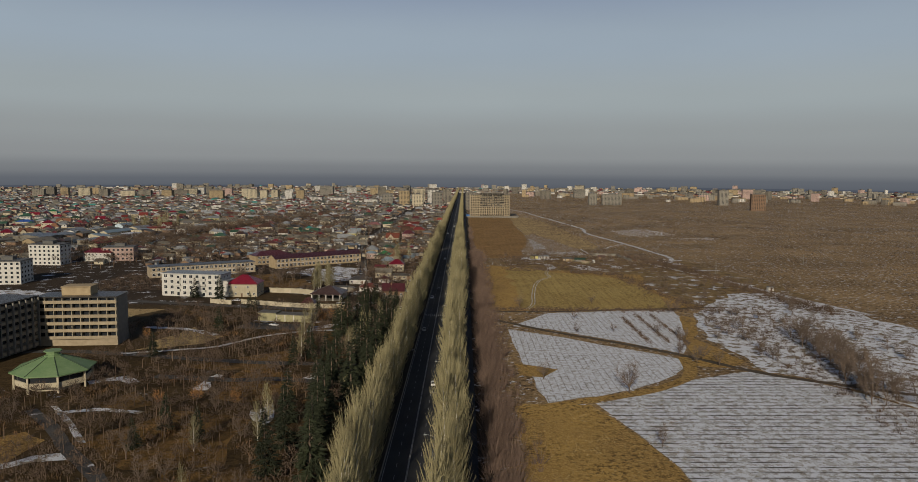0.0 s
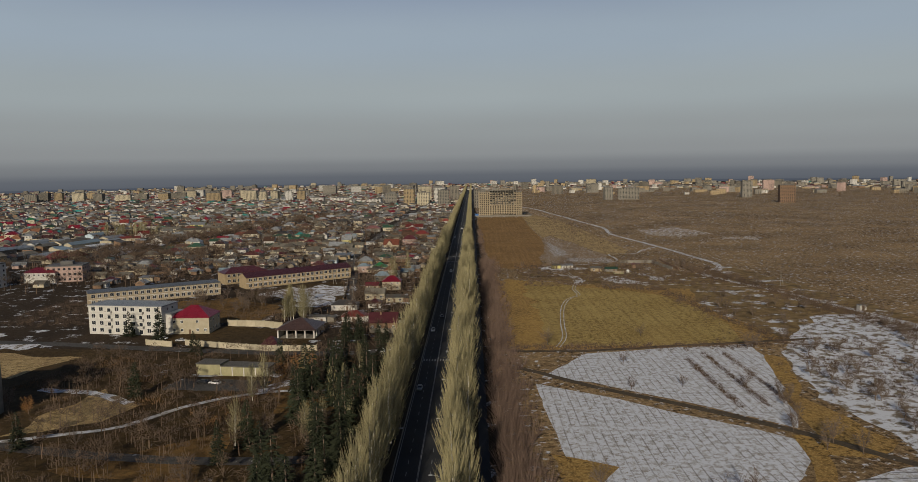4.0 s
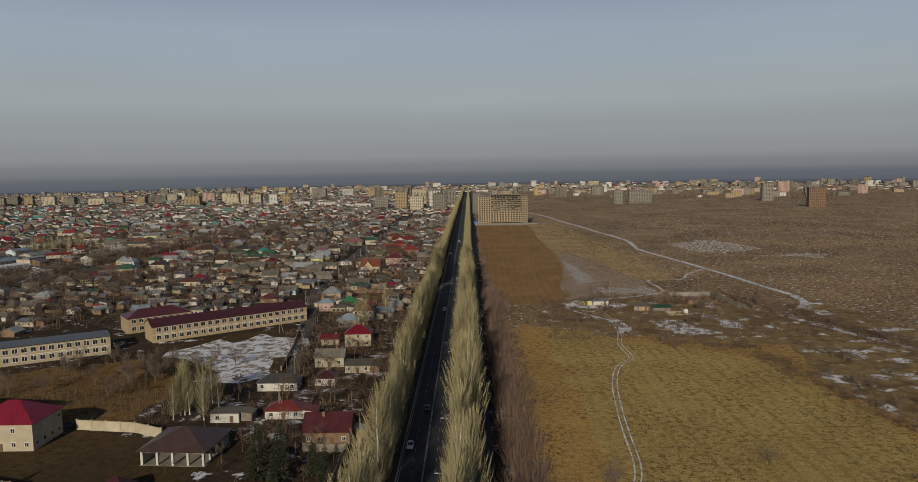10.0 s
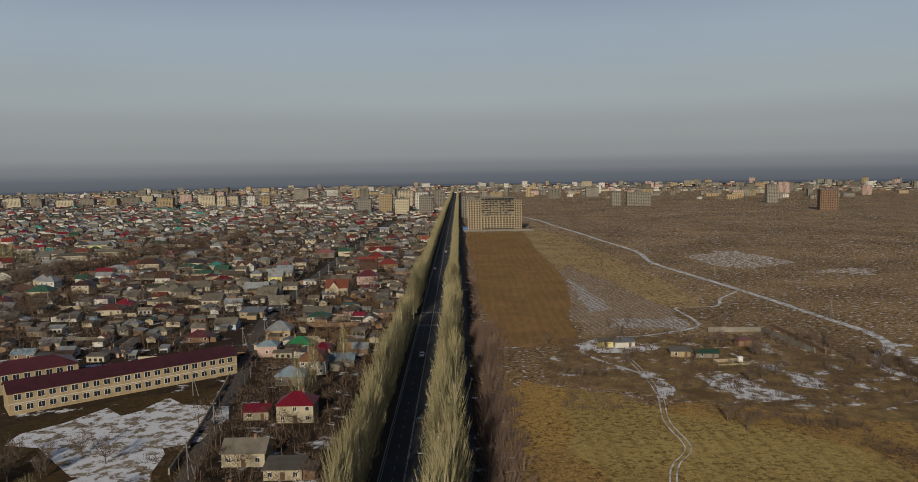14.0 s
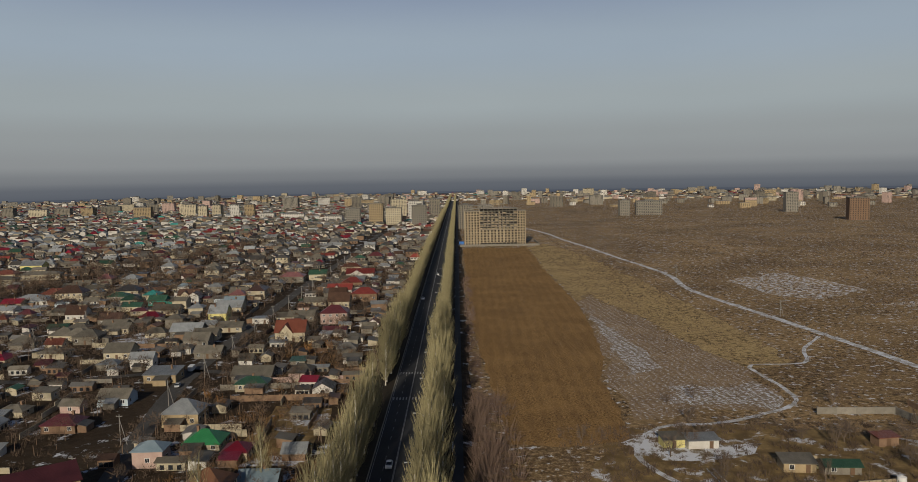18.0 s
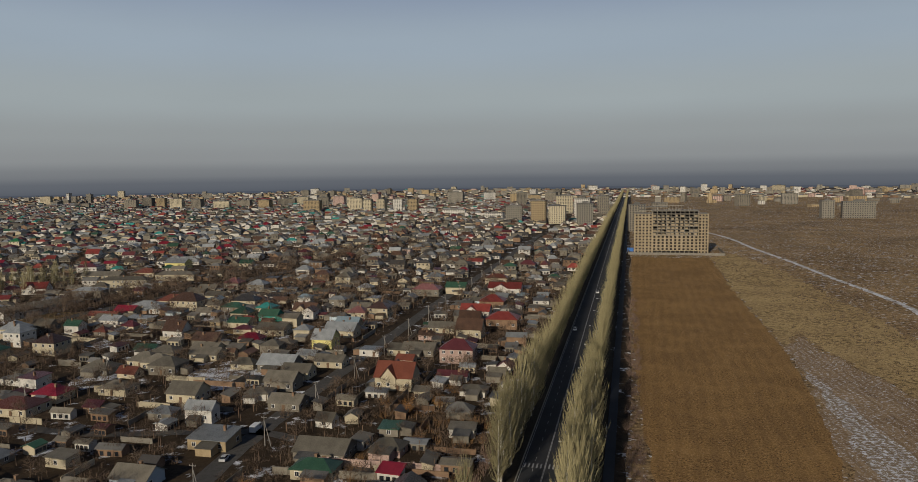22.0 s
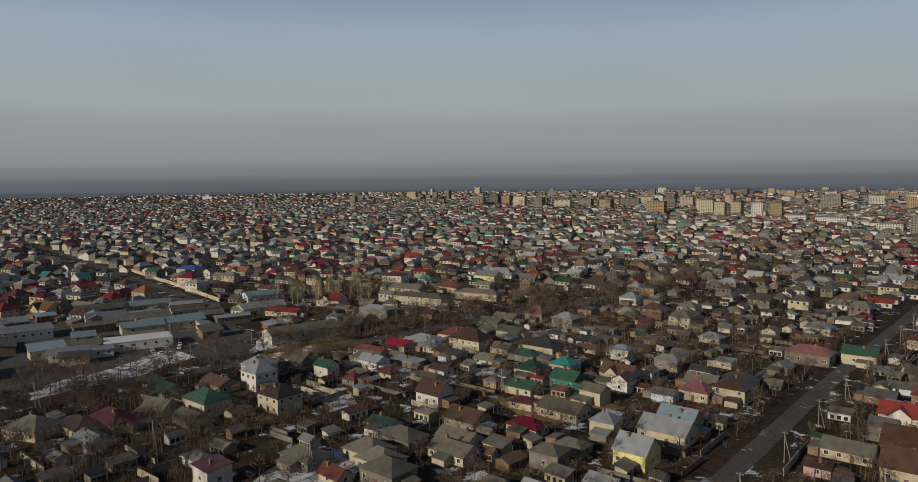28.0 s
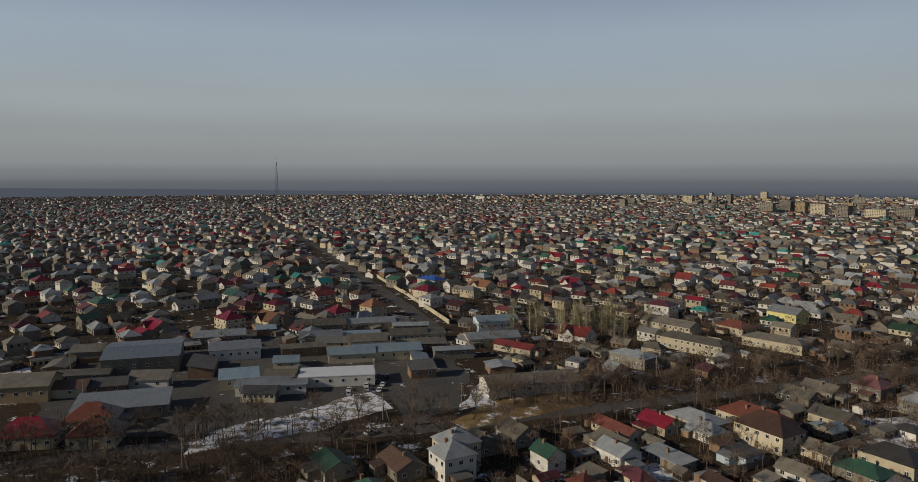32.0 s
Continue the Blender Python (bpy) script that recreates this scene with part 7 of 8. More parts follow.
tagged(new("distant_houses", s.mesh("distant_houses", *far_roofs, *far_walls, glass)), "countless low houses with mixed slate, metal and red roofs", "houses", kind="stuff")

s = Shape()
for k in range(14500):
    if k < 6500:
        x, y = fr.uniform(-620, -20), fr.uniform(600, 1300)
        if (math.hypot(x + 90, y - 780) < 180) or not free(x, y, -2.6):
            continue
        small_tree(s, x, y, fr.uniform(3.5, 8.5), 13, fall(x, y), 2.4)
    elif k < 13000:
        x, y = fr.uniform(-2200, -20), fr.uniform(480, 2500)
        if (x > -460 and y < 1060) or -99 < x < -82:
            continue
        small_tree(s, x, y, fr.uniform(4, 9), 7, fall(x, y), 4.0)
    else:
        x, y = fr.uniform(200, 1500), fr.uniform(1850, 2300)
        small_tree(s, x, y, fr.uniform(4, 10), 7, fall(x, y), 4.0)
tagged(new("distant_trees", s.mesh("distant_trees", scrub_bark)), "bare brown trees scattered among distant houses", "trees", kind="stuff")

# shrubs and saplings over the plain and the verges
s = Shape()
for k in range(2500):     # a hedge of saplings beside the walkway
    y = 90 + 910 * fr.random() ** 1.35
    x = 20.5 + abs(fr.gauss(4.5, 3.6))
    hgt = fr.uniform(2.5, 9.0)
    if x > 36 or (700 < y and (hgt > 5.0 or x > 26)):
        continue
    bush(s, x, y, hgt, 0.25 * hgt, 17, 0.008 * hgt + 0.02, fall(x, y))
for k in range(620):     # scrub behind the poplars on the town's side
    x, y = -14.5 - abs(fr.gauss(0, 2.6)), fr.uniform(620, 1150)
    bush(s, x, y, fr.uniform(1.8, 4.6), 1.2, 15, 0.05, fall(x, y))
tagged(new("hedge_saplings", s.mesh("hedge_saplings", hedge_stem)), "dense reddish-brown leafless saplings beside the poplars", "saplings", kind="stuff")
s = Shape()
for k in range(1500, 13500):
    if k < 9500:
        x, y = 128 + fr.random() ** 1.5 * 1300, fr.uniform(330, 1900)
        if noise.noise((x * 0.012, y * 0.012, 4.0)) < fr.uniform(-0.35, 0.25):
            continue
        hgt = fr.uniform(0.6, 2.6) if fr.random() < 0.93 else fr.uniform(3, 5.5)
        big = math.hypot(x, y - 560) / 260
        bush(s, x, y, hgt, 0.6 * hgt, 12 if big < 2 else 6, 0.06 * max(1.0, big), fall(x, y))
    elif k < 9501:
        for j in range(9000):     # low dark growth near the track
            x, y = fr.uniform(122, 520), fr.uniform(420, 1300)
            if noise.noise((x * 0.02, y * 0.02, 6.0)) > fr.uniform(-0.3, 0.35):
                bush(s, x, y, fr.uniform(0.5, 2.0), fr.uniform(0.6, 1.6), 6, 0.09 * max(1.0, math.hypot(x, y - 500) / 230), fall(x, y))
    elif k < 10600:
        x, y = fr.uniform(100, 150), fr.uniform(690, 1200)
        bush(s, x, y, fr.uniform(0.6, 2.0), fr.uniform(0.4, 1.2), 7, 0.06)
    elif k < 11300:
        u = fr.random()
        bush(s, 178 + 36 * u + fr.gauss(0, 6), 640 - 240 * u + fr.gauss(0, 7), fr.uniform(0.8, 3.0), 1.2, 9, 0.05)
    elif k < 12100:
        x, y = fr.uniform(140, 240), fr.uniform(190, 460)
        bush(s, x, y, fr.uniform(0.6, 2.2), 1.0, 8, 0.045)
    else:
        row = k % 3     # rows of young fruit bushes standing in the snow
        if k < 12500:
            bush(s, (98, 107, 115)[row] + fr.gauss(0, 0.5), fr.uniform(330, (388, 397, 397)[row]), fr.uniform(0.8, 2.6), 0.9, 10, 0.045)
for k in range(330):     # a bank of scrub along the meadow's edge
    u = fr.random()
    x, y = (96 + 36 * u, 564 - 14 * u) if k < 120 else (129 + 8 * u, 540 - 60 * u) if k < 230 else (138 + 10 * u, 480 - 70 * u)
    bush(s, x + fr.gauss(0, 3.5), y + fr.gauss(0, 3.5), fr.uniform(1.5, 4.2), 1.6, 15, 0.055)
tagged(new("shrubs", s.mesh("shrubs", scrub_bark)), "leafless brown shrubs and saplings", "shrubs", kind="stuff")
# fruit trees in the gardens
s = Shape()
for k in range(6000):
    x, y = (fr.uniform(-420, -17), fr.uniform(600, 1060)) if k < 4500 else (fr.uniform(-70, -17), fr.uniform(420, 640)) if k < 4800 else (fr.uniform(-140, -16), fr.uniform(130, 400))
    if not free(x, y, -2.4) or (k < 4500 and y < 640 and x > -190):
        continue
    small_tree(s, x, y, fr.uniform(3.5, 9.0), 50, 0.0, 1.0)
for k in range(300):     # thick wood beside the market road
    x, y = fr.uniform(-305, -212), fr.uniform(735, 800)
    if free(x, y, -2.4):
        small_tree(s, x, y, fr.uniform(4, 8.5), 46, 0.0, 1.0)
for k in range(620):     # tall trees along the market road, running on with it
    y = 690 + 620 * fr.random() ** 1.2
    lane = -298 + (y - 840) * 0.165
    x = lane + fr.choice((-1, 1)) * fr.uniform(7, 24)
    if all((x - a) ** 2 + (y - b) ** 2 > (c - 1.5) ** 2 for a, b, c in TAKEN) and not (x < lane and 800 < y < 870 and fr.random() < 0.8):
        small_tree(s, x, y, fr.uniform(6.5, 13.5), 62, fall(x, y), 0.9)
for k in range(190):     # tall trees west of the school
    x, y = fr.uniform(-430, -190), fr.uniform(555, 770)
    if free(x, y, -2.4):
        small_tree(s, x, y, fr.uniform(8, 13), 60, 0.0, 0.9)
tagged(new("fruit_trees", s.mesh("fruit_trees", scrub_bark)), "bare brown fruit trees and roadside trees", "trees", kind="stuff")
# brushwood and brambles in the gardens
s, rusty = Shape(), Shape()


def wild(k):
    """A spot in a garden, the park, the scrubland or a field hedge, and how tall growth gets there."""
    if k < 11000:
        x, y = fr.uniform(-400, -17), fr.uniform(600, 1040)
        ok = not (y < 640 and x > -150) and noise.noise((x * 0.03, y * 0.03, 1.0)) > -0.12
        return (x, y, fr.uniform(0.8, 3.4)) if ok else None
    if k < 12600:
        x, y = fr.uniform(-80, -15), fr.uniform(415, 640)
        return (x, y, fr.uniform(0.8, 3.0)) if x > -54 - 0.09 * (y - 500) else None
    if k < 13600:
        return fr.uniform(-230, -78), fr.uniform(462, 545), fr.uniform(1.5, 5.0)
    if k < 18200:
        x, y = fr.uniform(-150, -15), fr.uniform(110, 400)
        return (x, y, fr.uniform(1.0, 4.2)) if noise.noise((x * 0.04, y * 0.04, 2.0)) > 0.06 and not (286 < y < 299) else None
    if k < 19600:
        return fr.uniform(46, 178), fr.uniform(568, 668), fr.uniform(0.8, 3.2)
    if k < 20000:
        return fr.uniform(32, 140), 404 + fr.gauss(5, 3), fr.uniform(0.6, 2.2)
    if k < 20700:
        u = fr.random()
        return 178 + 40 * u + fr.gauss(0, 5), 640 - 240 * u + fr.gauss(0, 6), fr.uniform(1.0, 4.0)
    x, y = fr.uniform(140, 185), fr.uniform(200, 420)
    return (x, y, fr.uniform(0.6, 2.6))


for k in range(21500):
    spot = wild(k)
    if spot is None or not free(spot[0], spot[1], -2.4):
        continue
    x, y, hgt = spot
    red = 13600 <= k < 18200 and noise.noise((x * 0.05, y * 0.05, 7.0)) > 0.02
    bush(rusty if red else s, x, y, hgt * (0.7 if red else 1.0), 0.5 * hgt + 0.4, 14 if 18200 <= k else 10, 0.075 if 18200 <= k else 0.055)
for k in range(520):     # rusty thickets in the gardens behind the poplars
    x, y = fr.uniform(-58, -17), fr.uniform(630, 800)
    if noise.noise((x * 0.05, y * 0.05, 3.0)) > -0.05 and free(x, y, -2.0):
        bush(rusty, x, y, fr.uniform(2.0, 4.6), fr.uniform(1.0, 2.2), 13, 0.055)
tagged(new("brushwood", s.mesh("brushwood", scrub_bark)), "bare brown brushwood filling the gardens", "brushwood", kind="stuff")
tagged(new("rusty_brush", rusty.mesh("rusty_brush", rust_stem)), "rust-brown dead stalks and brambles in the park", "brushwood", kind="stuff")
# dead stalks standing in the furrows of the snowy field
s = Shape()
for row in range(44):
    y0 = 132 + row * 3.4
    for k in range(120):
        x = 62 + k * 1.1 + fr.uniform(-0.4, 0.4)
        if noise.noise((x * 0.06, row * 3.1, 1.0)) < -0.22 or not (63 < x + 0.0 < 170) or y0 + (x - 62) * 0.026 > 243 + (x - 62) * 0.72 or x < 88 - 0.24 * (y0 - 130):
            continue
        if x > 128 and y0 > 286 - 0.75 * (x - 128):
            continue
        bush(s, x, y0 + (x - 62) * 0.026, fr.uniform(0.12, 0.4), 0.35, 3, 0.06, 0.05)
tagged(new("furrow_stalks", s.mesh("furrow_stalks", scrub_bark)), "dead stalks standing in dark furrows", "stubble", kind="stuff")
s = Shape()
for k in range(9000):
    if k < 3500:
        x, y = fr.uniform(27, 80), fr.uniform(95, 245)
    elif k < 6500:
        x, y = fr.uniform(30, 170), fr.uniform(405, 600)
    else:
        x, y = fr.uniform(95, 150), fr.uniform(680, 1150)
    if noise.noise((x * 0.08, y * 0.08, 9.0)) < fr.uniform(-0.3, 0.3):
        continue
    bush(s, x, y, fr.uniform(0.2, 0.75), fr.uniform(0.2, 0.8), 6, 0.05, fall(x, y))
tagged(new("grass_tufts", s.mesh("grass_tufts", dry_grass)), "tufts of dry golden grass", "grass", kind="stuff")

# ------------------------------------------------ market halls and depots by the wide road
def hall(x, y, length, depth, h, rise, yaw, roof, wall, label, kind="gable", cols=6):
    b = thing("market_hall", x, y, 0, yaw, label, "hall", "market halls")
    s = Shape()
    wall_shape(s, length, depth, h, kind, rise)
    link("wall", s.mesh("wall", wall_mat(wall)), b)
    s = Shape()
    roof_shape(s, length, depth, h, kind, rise, 0.6)
    link("roof", s.mesh("roof", roof_mat(roof)), b)
    for k in range(cols):
        u = (k + 0.5) / cols * length - length / 2
        link("window", window_mesh, b, pose(u, -depth / 2 - 0.003, h * 0.45))
    link("gate_leaf", Shape().box(-1.8, 1.8, -0.07, 0, 0, 2.9).mesh("gate_leaf", roof_mat("grey")), b, pose(length / 2 + 0.003, 0, 0.05, 0, 0, 90))
    return b


for row in (
        (-317, 894, 38, 13, 4.4, 2.6, 76, "slate", "white", "long white hall under a beige gabled roof"),
        (-364, 832, 30, 14, 4.2, 0.4, 70, "white", "white", "market shed with a bright white flat roof", "flat"),
        (-364, 806, 26, 11, 3.6, 0.6, 70, "zinc", "white", "market shed with a pale metal roof", "shed"),
        (-431, 768, 30, 34, 7.0, 1.6, 78, "bluegrey", "grey", "large depot hall with a blue-grey metal roof"),
        (-402, 721, 26, 16, 6.2, 3.0, 72, "slate", "ochre", "depot hall with a beige gabled roof"),
        (-364, 754, 30, 18, 4.2, 1.0, 78, "zinc", "grey", "low workshop with a pale metal roof", "shed"),
        (-428, 806, 22, 18, 5.0, 1.8, 78, "zinc", "white", "workshop with a pale metal roof"),
        (-432, 848, 20, 13, 4.6, 2.2, 74, "zinc", "white", "white workshop with a pale blue roof"),
        (-416, 866, 18, 12, 4.0, 2.4, 74, "slate", "cream", "storehouse under a grey slate roof"),
        (-420, 890, 18, 11, 3.8, 2.2, 70, "slate", "cream", "storehouse under a grey slate roof"),
        (-392, 866, 30, 13, 4.2, 2.2, 74, "skyblue", "cream", "long store with a blue-grey roof"),
        (-392, 922, 26, 13, 4.2, 2.0, 74, "zinc", "cream", "store with a silver metal roof"),
        (-420, 942, 22, 12, 6.0, 2.0, 74, "skyblue", "paleblue", "pale blue two-storey store"),
        (-356, 800, 12, 9, 3.6, 1.6, 60, "dark", "cream", "small shop with a dark roof"),
        (-372, 812, 12, 9, 3.8, 2.2, 60, "slate", "cream", "small shop under a grey roof"),
        (-462, 806, 24, 14, 4.0, 2.0, 78, "zinc", "grey", "long store with a silver roof"),
        (-462, 858, 26, 14, 4.4, 2.2, 74, "slate", "grey", "storehouse under a grey slate roof"),
        (-456, 884, 26, 12, 4.2, 1.8, 74, "zinc", "cream", "long store with a silver roof")):
    hall(*row)
mk = random.Random(47)
sheds = []
while len(sheds) < 30:     # smaller sheds crowded between the halls
    x, y = mk.uniform(-470, -345), mk.uniform(735, 905)
    if x > -318 + 0.35 * (y - 900) - 14 or any(math.hypot(x - a, y - b) < 15 for a, b in sheds) or (-362 < x < -335 and 822 < y < 850):
        continue
    sheds.append((x, y))
    roof = mk.choice(("slate", "slate", "zinc", "bluegrey", "skyblue", "grey", "brown", "zinc"))
    hall(x, y, mk.uniform(9, 22), mk.uniform(7, 11), mk.uniform(2.8, 4.4), mk.uniform(0.6, 2.2), 72 + mk.choice((0, 0, 90)) + mk.uniform(-6, 6), roof, mk.choice(("cream", "white", "grey", "brick")), f"small workshop under a {ROOF_WORDS[roof]} roof", mk.choice(("gable", "gable", "shed")), 2)
for x, y, w in ((-345, 726, 20), (-336, 744, 16), (-352, 744, 18)):
    house(x, y, w, 13, 4.6, "hip", 4.6, "crimson" if w == 20 else "brickred", "cream", 70)

# ------------------------------------------------ cars
def car_parts(colour, length=4.4, width=1.75, height=1.45, van=False):
    """Body, cabin glass and four wheels of a parked car, pointing along y."""
    paint = material("paint_" + colour, *PAINT[colour], rough=0.3, bump=0.0, spec=0.5)
    l, w = length / 2, width / 2
    prof = [(-l, 0.35), (l, 0.35), (l, 0.75), (l * 0.93, 0.85), (l * 0.45, 0.92), (-l * 0.9, 0.95), (-l, 0.8)]
    if van:
        prof = [(-l, 0.35), (l, 0.35), (l, 0.9), (l * 0.82, 1.15), (l * 0.62, height), (-l, height)]
    s = Shape()
    n = len(prof)
    s.add([(-w, y, z) for y, z in prof] + [(w, y, z) for y, z in prof], [tuple(range(n)), tuple(reversed(range(n, 2 * n)))] + [(k, n + k, n + (k + 1) % n, (k + 1) % n) for k in range(n)])
    if van:
        g = Shape().box(-w * 1.01, w * 1.01, l * 0.3, l * 0.62, height * 0.62, height * 0.9)
    else:
        top = Shape()
        a, b2 = 0.86, 0.7
        top.add([(-w * a, -l * 0.82, 0.93), (w * a, -l * 0.82, 0.93), (w * a, l * 0.42, 0.91), (-w * a, l * 0.42, 0.91),
                 (-w * b2, -l * 0.6, height - 0.05), (w * b2, -l * 0.6, height - 0.05), (w * b2, l * 0.1, height - 0.05), (-w * b2, l * 0.1, height - 0.05)],
                [(4, 5, 6, 7), (0, 1, 5, 4), (1, 2, 6, 5), (2, 3, 7, 6), (3, 0, 4, 7)])
        g = top
        s.box(-w * b2 - 0.02, w * b2 + 0.02, -l * 0.6, l * 0.1, height - 0.049, height)
    wheel = Shape()
    for k in range(10):
        a0, a1 = 2 * math.pi * k / 10, 2 * math.pi * (k + 1) / 10
        wheel.add([(-0.1, 0.32 * math.cos(a0), 0.32 * math.sin(a0)), (0.1, 0.32 * math.cos(a0), 0.32 * math.sin(a0)), (0.1, 0.32 * math.cos(a1), 0.32 * math.sin(a1)), (-0.1, 0.32 * math.cos(a1), 0.32 * math.sin(a1)), (-0.1, 0, 0), (0.1, 0, 0)],
                  [(0, 1, 2, 3), (0, 3, 4), (1, 5, 2)])
    return s.mesh("body", paint), g.mesh("windows_glass", glass), wheel.mesh("wheel", rubber), l, w


PAINT = {"white": ((0.60, 0.60, 0.60), (0.66, 0.66, 0.66)), "silver": ((0.36, 0.37, 0.38), (0.42, 0.43, 0.44)), "black": ((0.02, 0.02, 0.022), (0.03, 0.03, 0.033)), "red": ((0.30, 0.03, 0.03), (0.36, 0.04, 0.04))}
KINDS = {}


def car(x, y, yaw, colour, van=False, label="parked at the roadside", z=0.08):
    key = (colour, van)
    if key not in KINDS:
        root = thing("van" if van else "car", 0, 0, 0, 0, "x", "van" if van else "car", "vehicles")
        body, gls, wheel, l, w = car_parts(colour, 5.2 if van else 4.4, 1.95 if van else 1.75, 2.2 if van else 1.45, van)
        link("body", body, root)
        link("glazing", gls, root, label="dark car glass")
        for sx in (-1, 1):
            for sy in (-0.62, 0.62):
                link("wheel", wheel, root, pose(sx * (w - 0.08), sy * l, 0.32))
        KINDS[key] = root
    else:
        root = copy_thing(KINDS[key], pose(0, 0, 0))
    root.matrix_basis = pose(x, y, z + fall(x, y), 0, 0, yaw)
    root["label"] = f"{colour} {'van' if van else 'saloon car'} {label}"
    return root


for x, y, yaw, colour in ((3.6, 263, 0, "white"), (-4.6, 443, 180, "white"), (-1.6, 474, 180, "black"), (-4.5, 352, 180, "silver"), (1.6, 560, 0, "black"), (-1.6, 640, 180, "white"), (4.5, 830, 0, "silver"), (-4.6, 905, 180, "white"), (1.6, 1020, 0, "white")):
    car(x, y, yaw, colour, label="on the asphalt road", z=0.1)
car(-91, 743, 5, "white", True, "standing in the garden lane")
for k, (x, y) in enumerate(((-350, 832), (-345, 830), (-340, 831), (-352, 840), (-347, 838), (-355, 845), (-350, 846), (-358, 838), (-366, 866), (-367, 870), (-372, 874), (-360, 852), (-344, 842))):
    car(x, y, 60 + 9 * (k % 3), ("white", "silver", "white", "white", "silver", "black")[k % 6], label="parked on the market square")
for x, y, yaw, colour in ((-303.6, 814, 20, "black"), (-301.5, 821, 20, "silver"), (-84, 362, 80, "black"), (-79, 361, 70, "white"), (-118, 428, 90, "silver"), (-24, 405.5, 10, "white"), (-20.5, 408, 0, "white"), (-128, 432, 85, "white"), (-88, 720, 10, "silver"), (-88, 830, 5, "black"), (-62, 560, -8, "black")):
    car(x, y, yaw, colour)
for x, y in ((-411, 970), (-405, 981), (-406, 989)):
    car(x, y, 80, "white", True, "parked behind the red-roofed station")

# ------------------------------------------------ street lamps and power poles
lamp_pole = Shape().rod((0, 0, 0), (0, 0, 9.0), 0.11, 0.07, 6).mesh("pole", steel)
lamp_arm = Shape().rod((0, 0, 9.0), (-1.1, 0, 9.7), 0.06, 0.05, 5).rod((-1.1, 0, 9.7), (-2.3, 0, 9.85), 0.05, 0.04, 5).mesh("arm", steel)
lamp_head = Shape().box(-3.0, -2.2, -0.16, 0.16, 9.75, 9.95).mesh("lamp_head", steel)
first_lamp = None
for k in range(24):
    if first_lamp is None:
        first_lamp = thing("street_lamp", 7.2, 150, 0, 0, "grey steel street lamp with a curved arm", "street lamp", "street lamps")
        link("pole", lamp_pole, first_lamp)
        link("arm", lamp_arm, first_lamp)
        link("lamp_head", lamp_head, first_lamp)
    else:
        copy_thing(first_lamp, pose(7.2, 150 + 36 * k, 0.16 + fall(7, 150 + 36 * k)))
first_lamp.location.z = 0.16
pole_mesh = Shape().rod((0, 0, 0), (0, 0, 9.2), 0.16, 0.11, 6).mesh("pole", pole_wood)
brace_mesh = Shape().rod((1.9, 0, 0), (0.05, 0, 7.6), 0.13, 0.1, 5).mesh("brace", pole_wood)
arm_mesh = Shape().box(-0.9, 0.9, -0.06, 0.06, 8.5, 8.65).box(-0.85, -0.75, -0.05, 0.05, 8.65, 8.9).box(0.75, 0.85, -0.05, 0.05, 8.65, 8.9).mesh("crossarm", pole_wood)
first_pole = None
POLES = [(-79, 590 + 38 * k, 0) for k in range(2)] + [(-82 - 0.02 * k, 660 + 36 * k, 0) for k in range(14)] + [(-315 + 1.2 * k, 770 + 30 * k, 70) for k in range(8)] + [(-290, 742, 40), (-302, 764, 40), (-328, 776, 30), (-300, 809, 60), (-359, 846, 20), (-273, 936, 70), (-354, 792, 50), (-428, 739, 10), (-382, 742, 10)]
POLES += [(199, 700, 10), (186, 830, 10), (178, 985, 10), (206, 560, 10)] + [(300 + 60 * k, 620 + 22 * k, 60) for k in range(8)] + [(-180, 700, 0), (-178, 745, 0), (-182, 790, 0), (-180, 835, 0), (-183, 880, 0), (-55, 520, 0), (-60, 555, 0), (-48, 470, 0), (-230, 770, 0), (-232, 815, 0)]
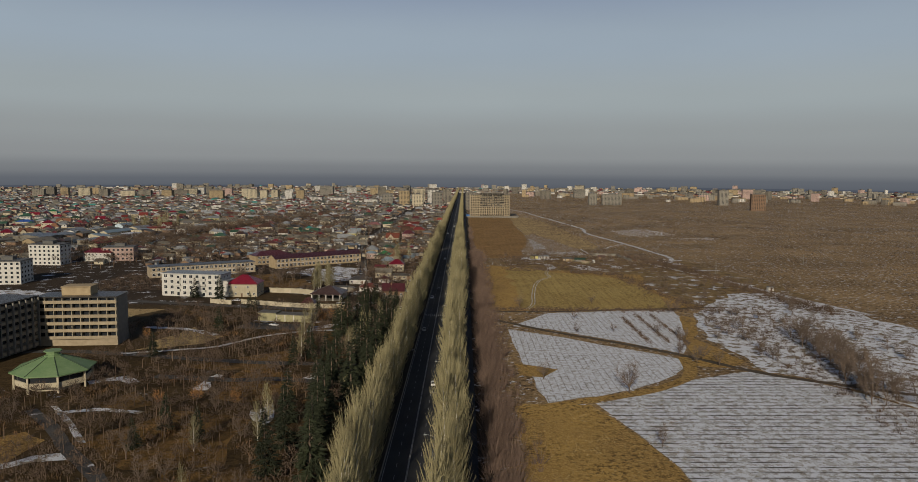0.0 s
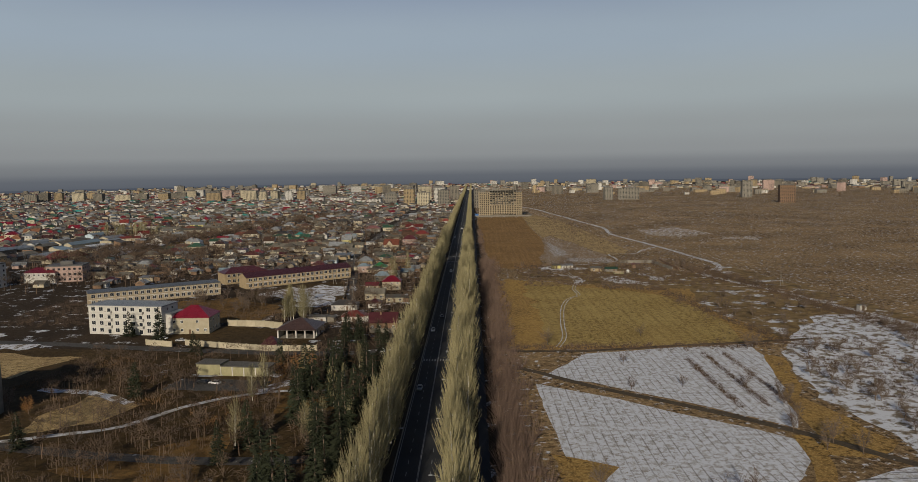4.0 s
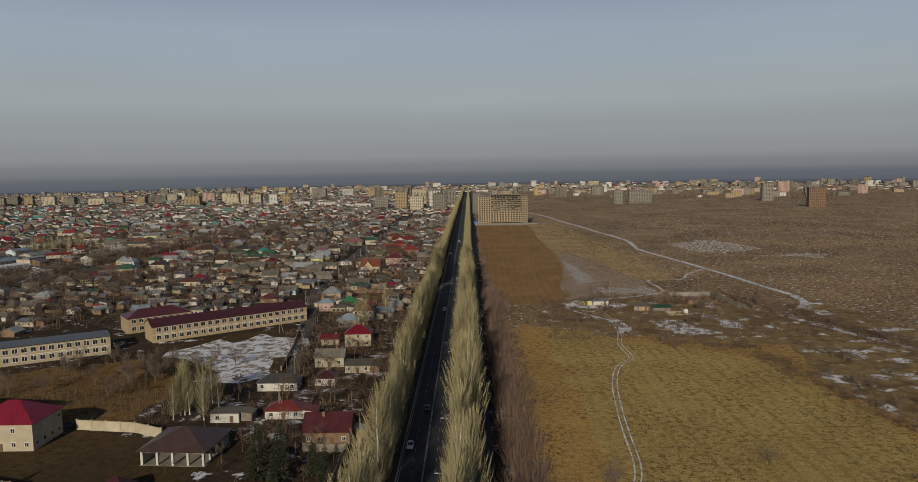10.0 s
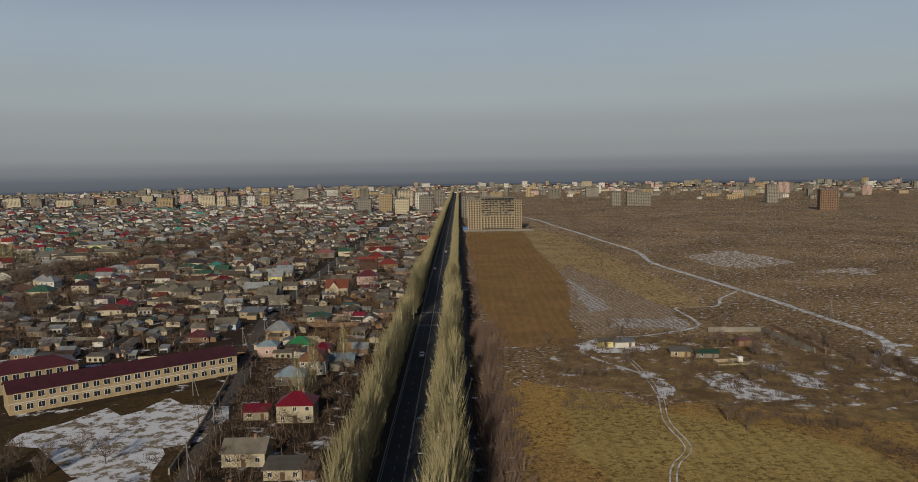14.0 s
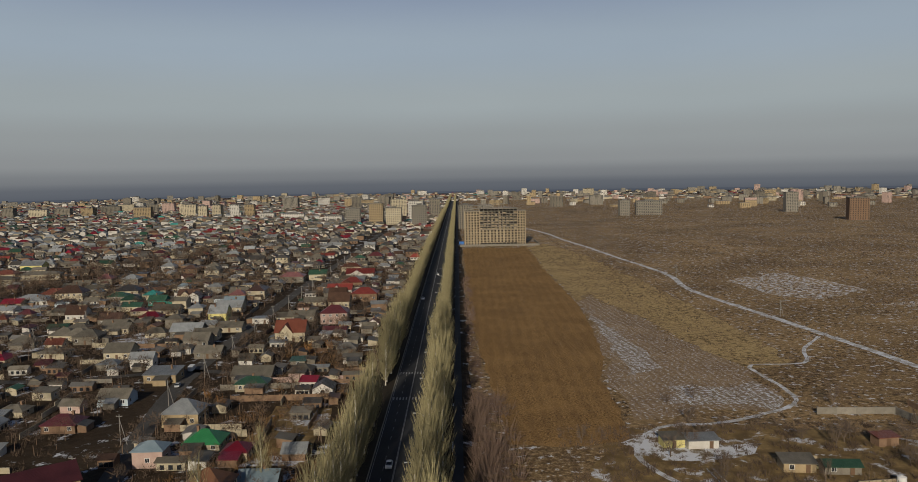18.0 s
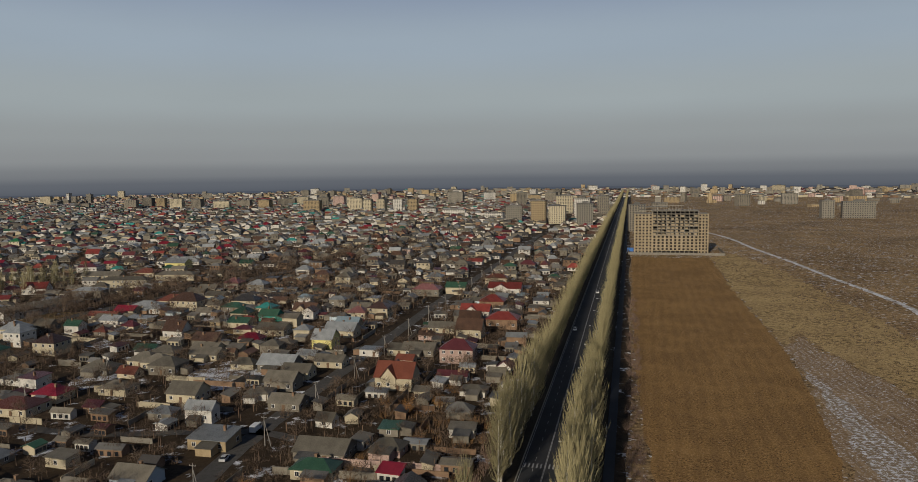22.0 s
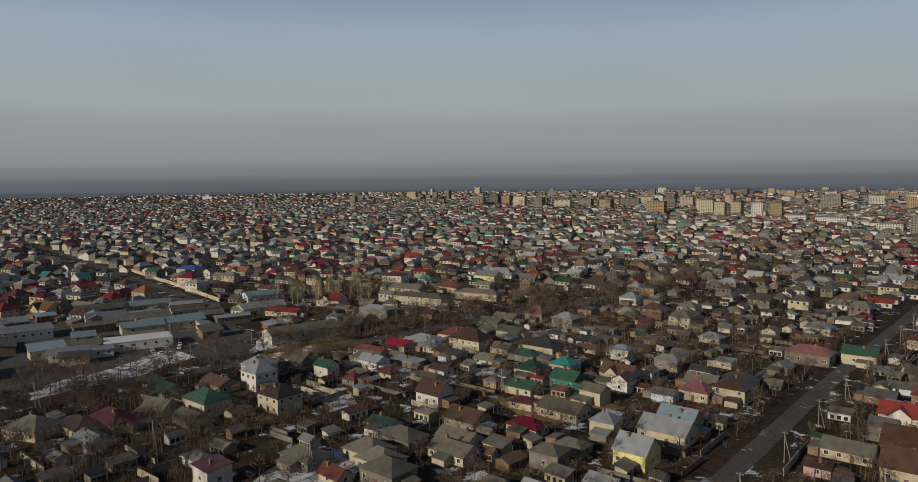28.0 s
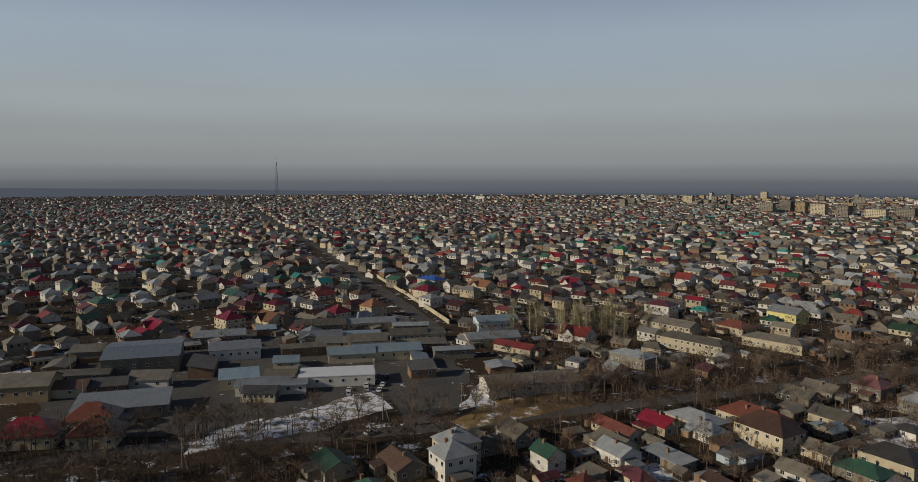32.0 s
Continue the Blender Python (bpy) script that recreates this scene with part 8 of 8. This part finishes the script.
for x, y, yaw in POLES:
    m = pose(x, y, fall(x, y), 0, 0, yaw)
    if first_pole is None:
        first_pole = thing("power_pole", x, y, 0, yaw, "grey concrete power pole with a brace and crossarm", "power pole", "power poles")
        link("pole", pole_mesh, first_pole)
        link("brace", brace_mesh, first_pole)
        link("crossarm", arm_mesh, first_pole)
    else:
        copy_thing(first_pole, m)

# garden fences between the plots
s = Shape()
gf = random.Random(91)
for k in range(1500):
    x, y = gf.uniform(-470, -20), gf.uniform(640, 1080)
    l = gf.uniform(8, 22)
    along = gf.random() < 0.5
    x1, y1 = (x + l, y + gf.uniform(-0.6, 0.6)) if along else (x + gf.uniform(-0.6, 0.6), y + l)
    if not (free(x, y, 0.2) and free(x1, y1, 0.2) and free((x + x1) / 2, (y + y1) / 2, 0.2)) or x1 > -16:
        continue
    h, g = gf.uniform(1.5, 2.2), fall(x, y)
    d = Vector((x1 - x, y1 - y, 0)).normalized()
    q = Vector((-d.y, d.x, 0)) * 0.09
    a, b = Vector((x, y, g)), Vector((x1, y1, g))
    up = Vector((0, 0, h))
    s.add([a - q, b - q, b + q, a + q, a - q + up, b - q + up, b + q + up, a + q + up], [(4, 5, 6, 7), (0, 1, 5, 4), (1, 2, 6, 5), (2, 3, 7, 6), (3, 0, 4, 7)], gf.randrange(4))
tagged(new("garden_fences", s.mesh("garden_fences", wall_mat("grey"), wall_mat("brick"), wall_mat("cream"), wall_mat("concrete"))), "weathered brick and concrete fences between garden plots", "fence", kind="stuff")

# far lattice mast on the ridge
dark_steel = material("dark_steel", (0.06, 0.062, 0.066), (0.1, 0.1, 0.105), rough=0.6, bump=0.0)
mast = thing("radio_mast", -3948, 1784, 0, 0, "tall grey lattice radio mast on the far plain", "radio mast")
s = Shape()
for sx, sy in ((-1, -1), (1, -1), (1, 1), (-1, 1)):
    s.rod((sx * 6, sy * 6, 0), (sx * 1.4, sy * 1.4, 185), 0.9, 0.6, 4)
link("leg_frame", s.mesh("leg_frame", dark_steel), mast)
s = Shape()
for k in range(10):
    z, w = 18.0 * k + 8, 6 - 4.6 * (18.0 * k + 8) / 185
    s.box(-w, w, -w - 0.4, -w + 0.4, z, z + 0.8)
link("brace", s.mesh("brace", dark_steel), mast)
link("antenna", Shape().rod((0, 0, 185), (0, 0, 212), 0.7, 0.3, 5).mesh("antenna", dark_steel), mast)
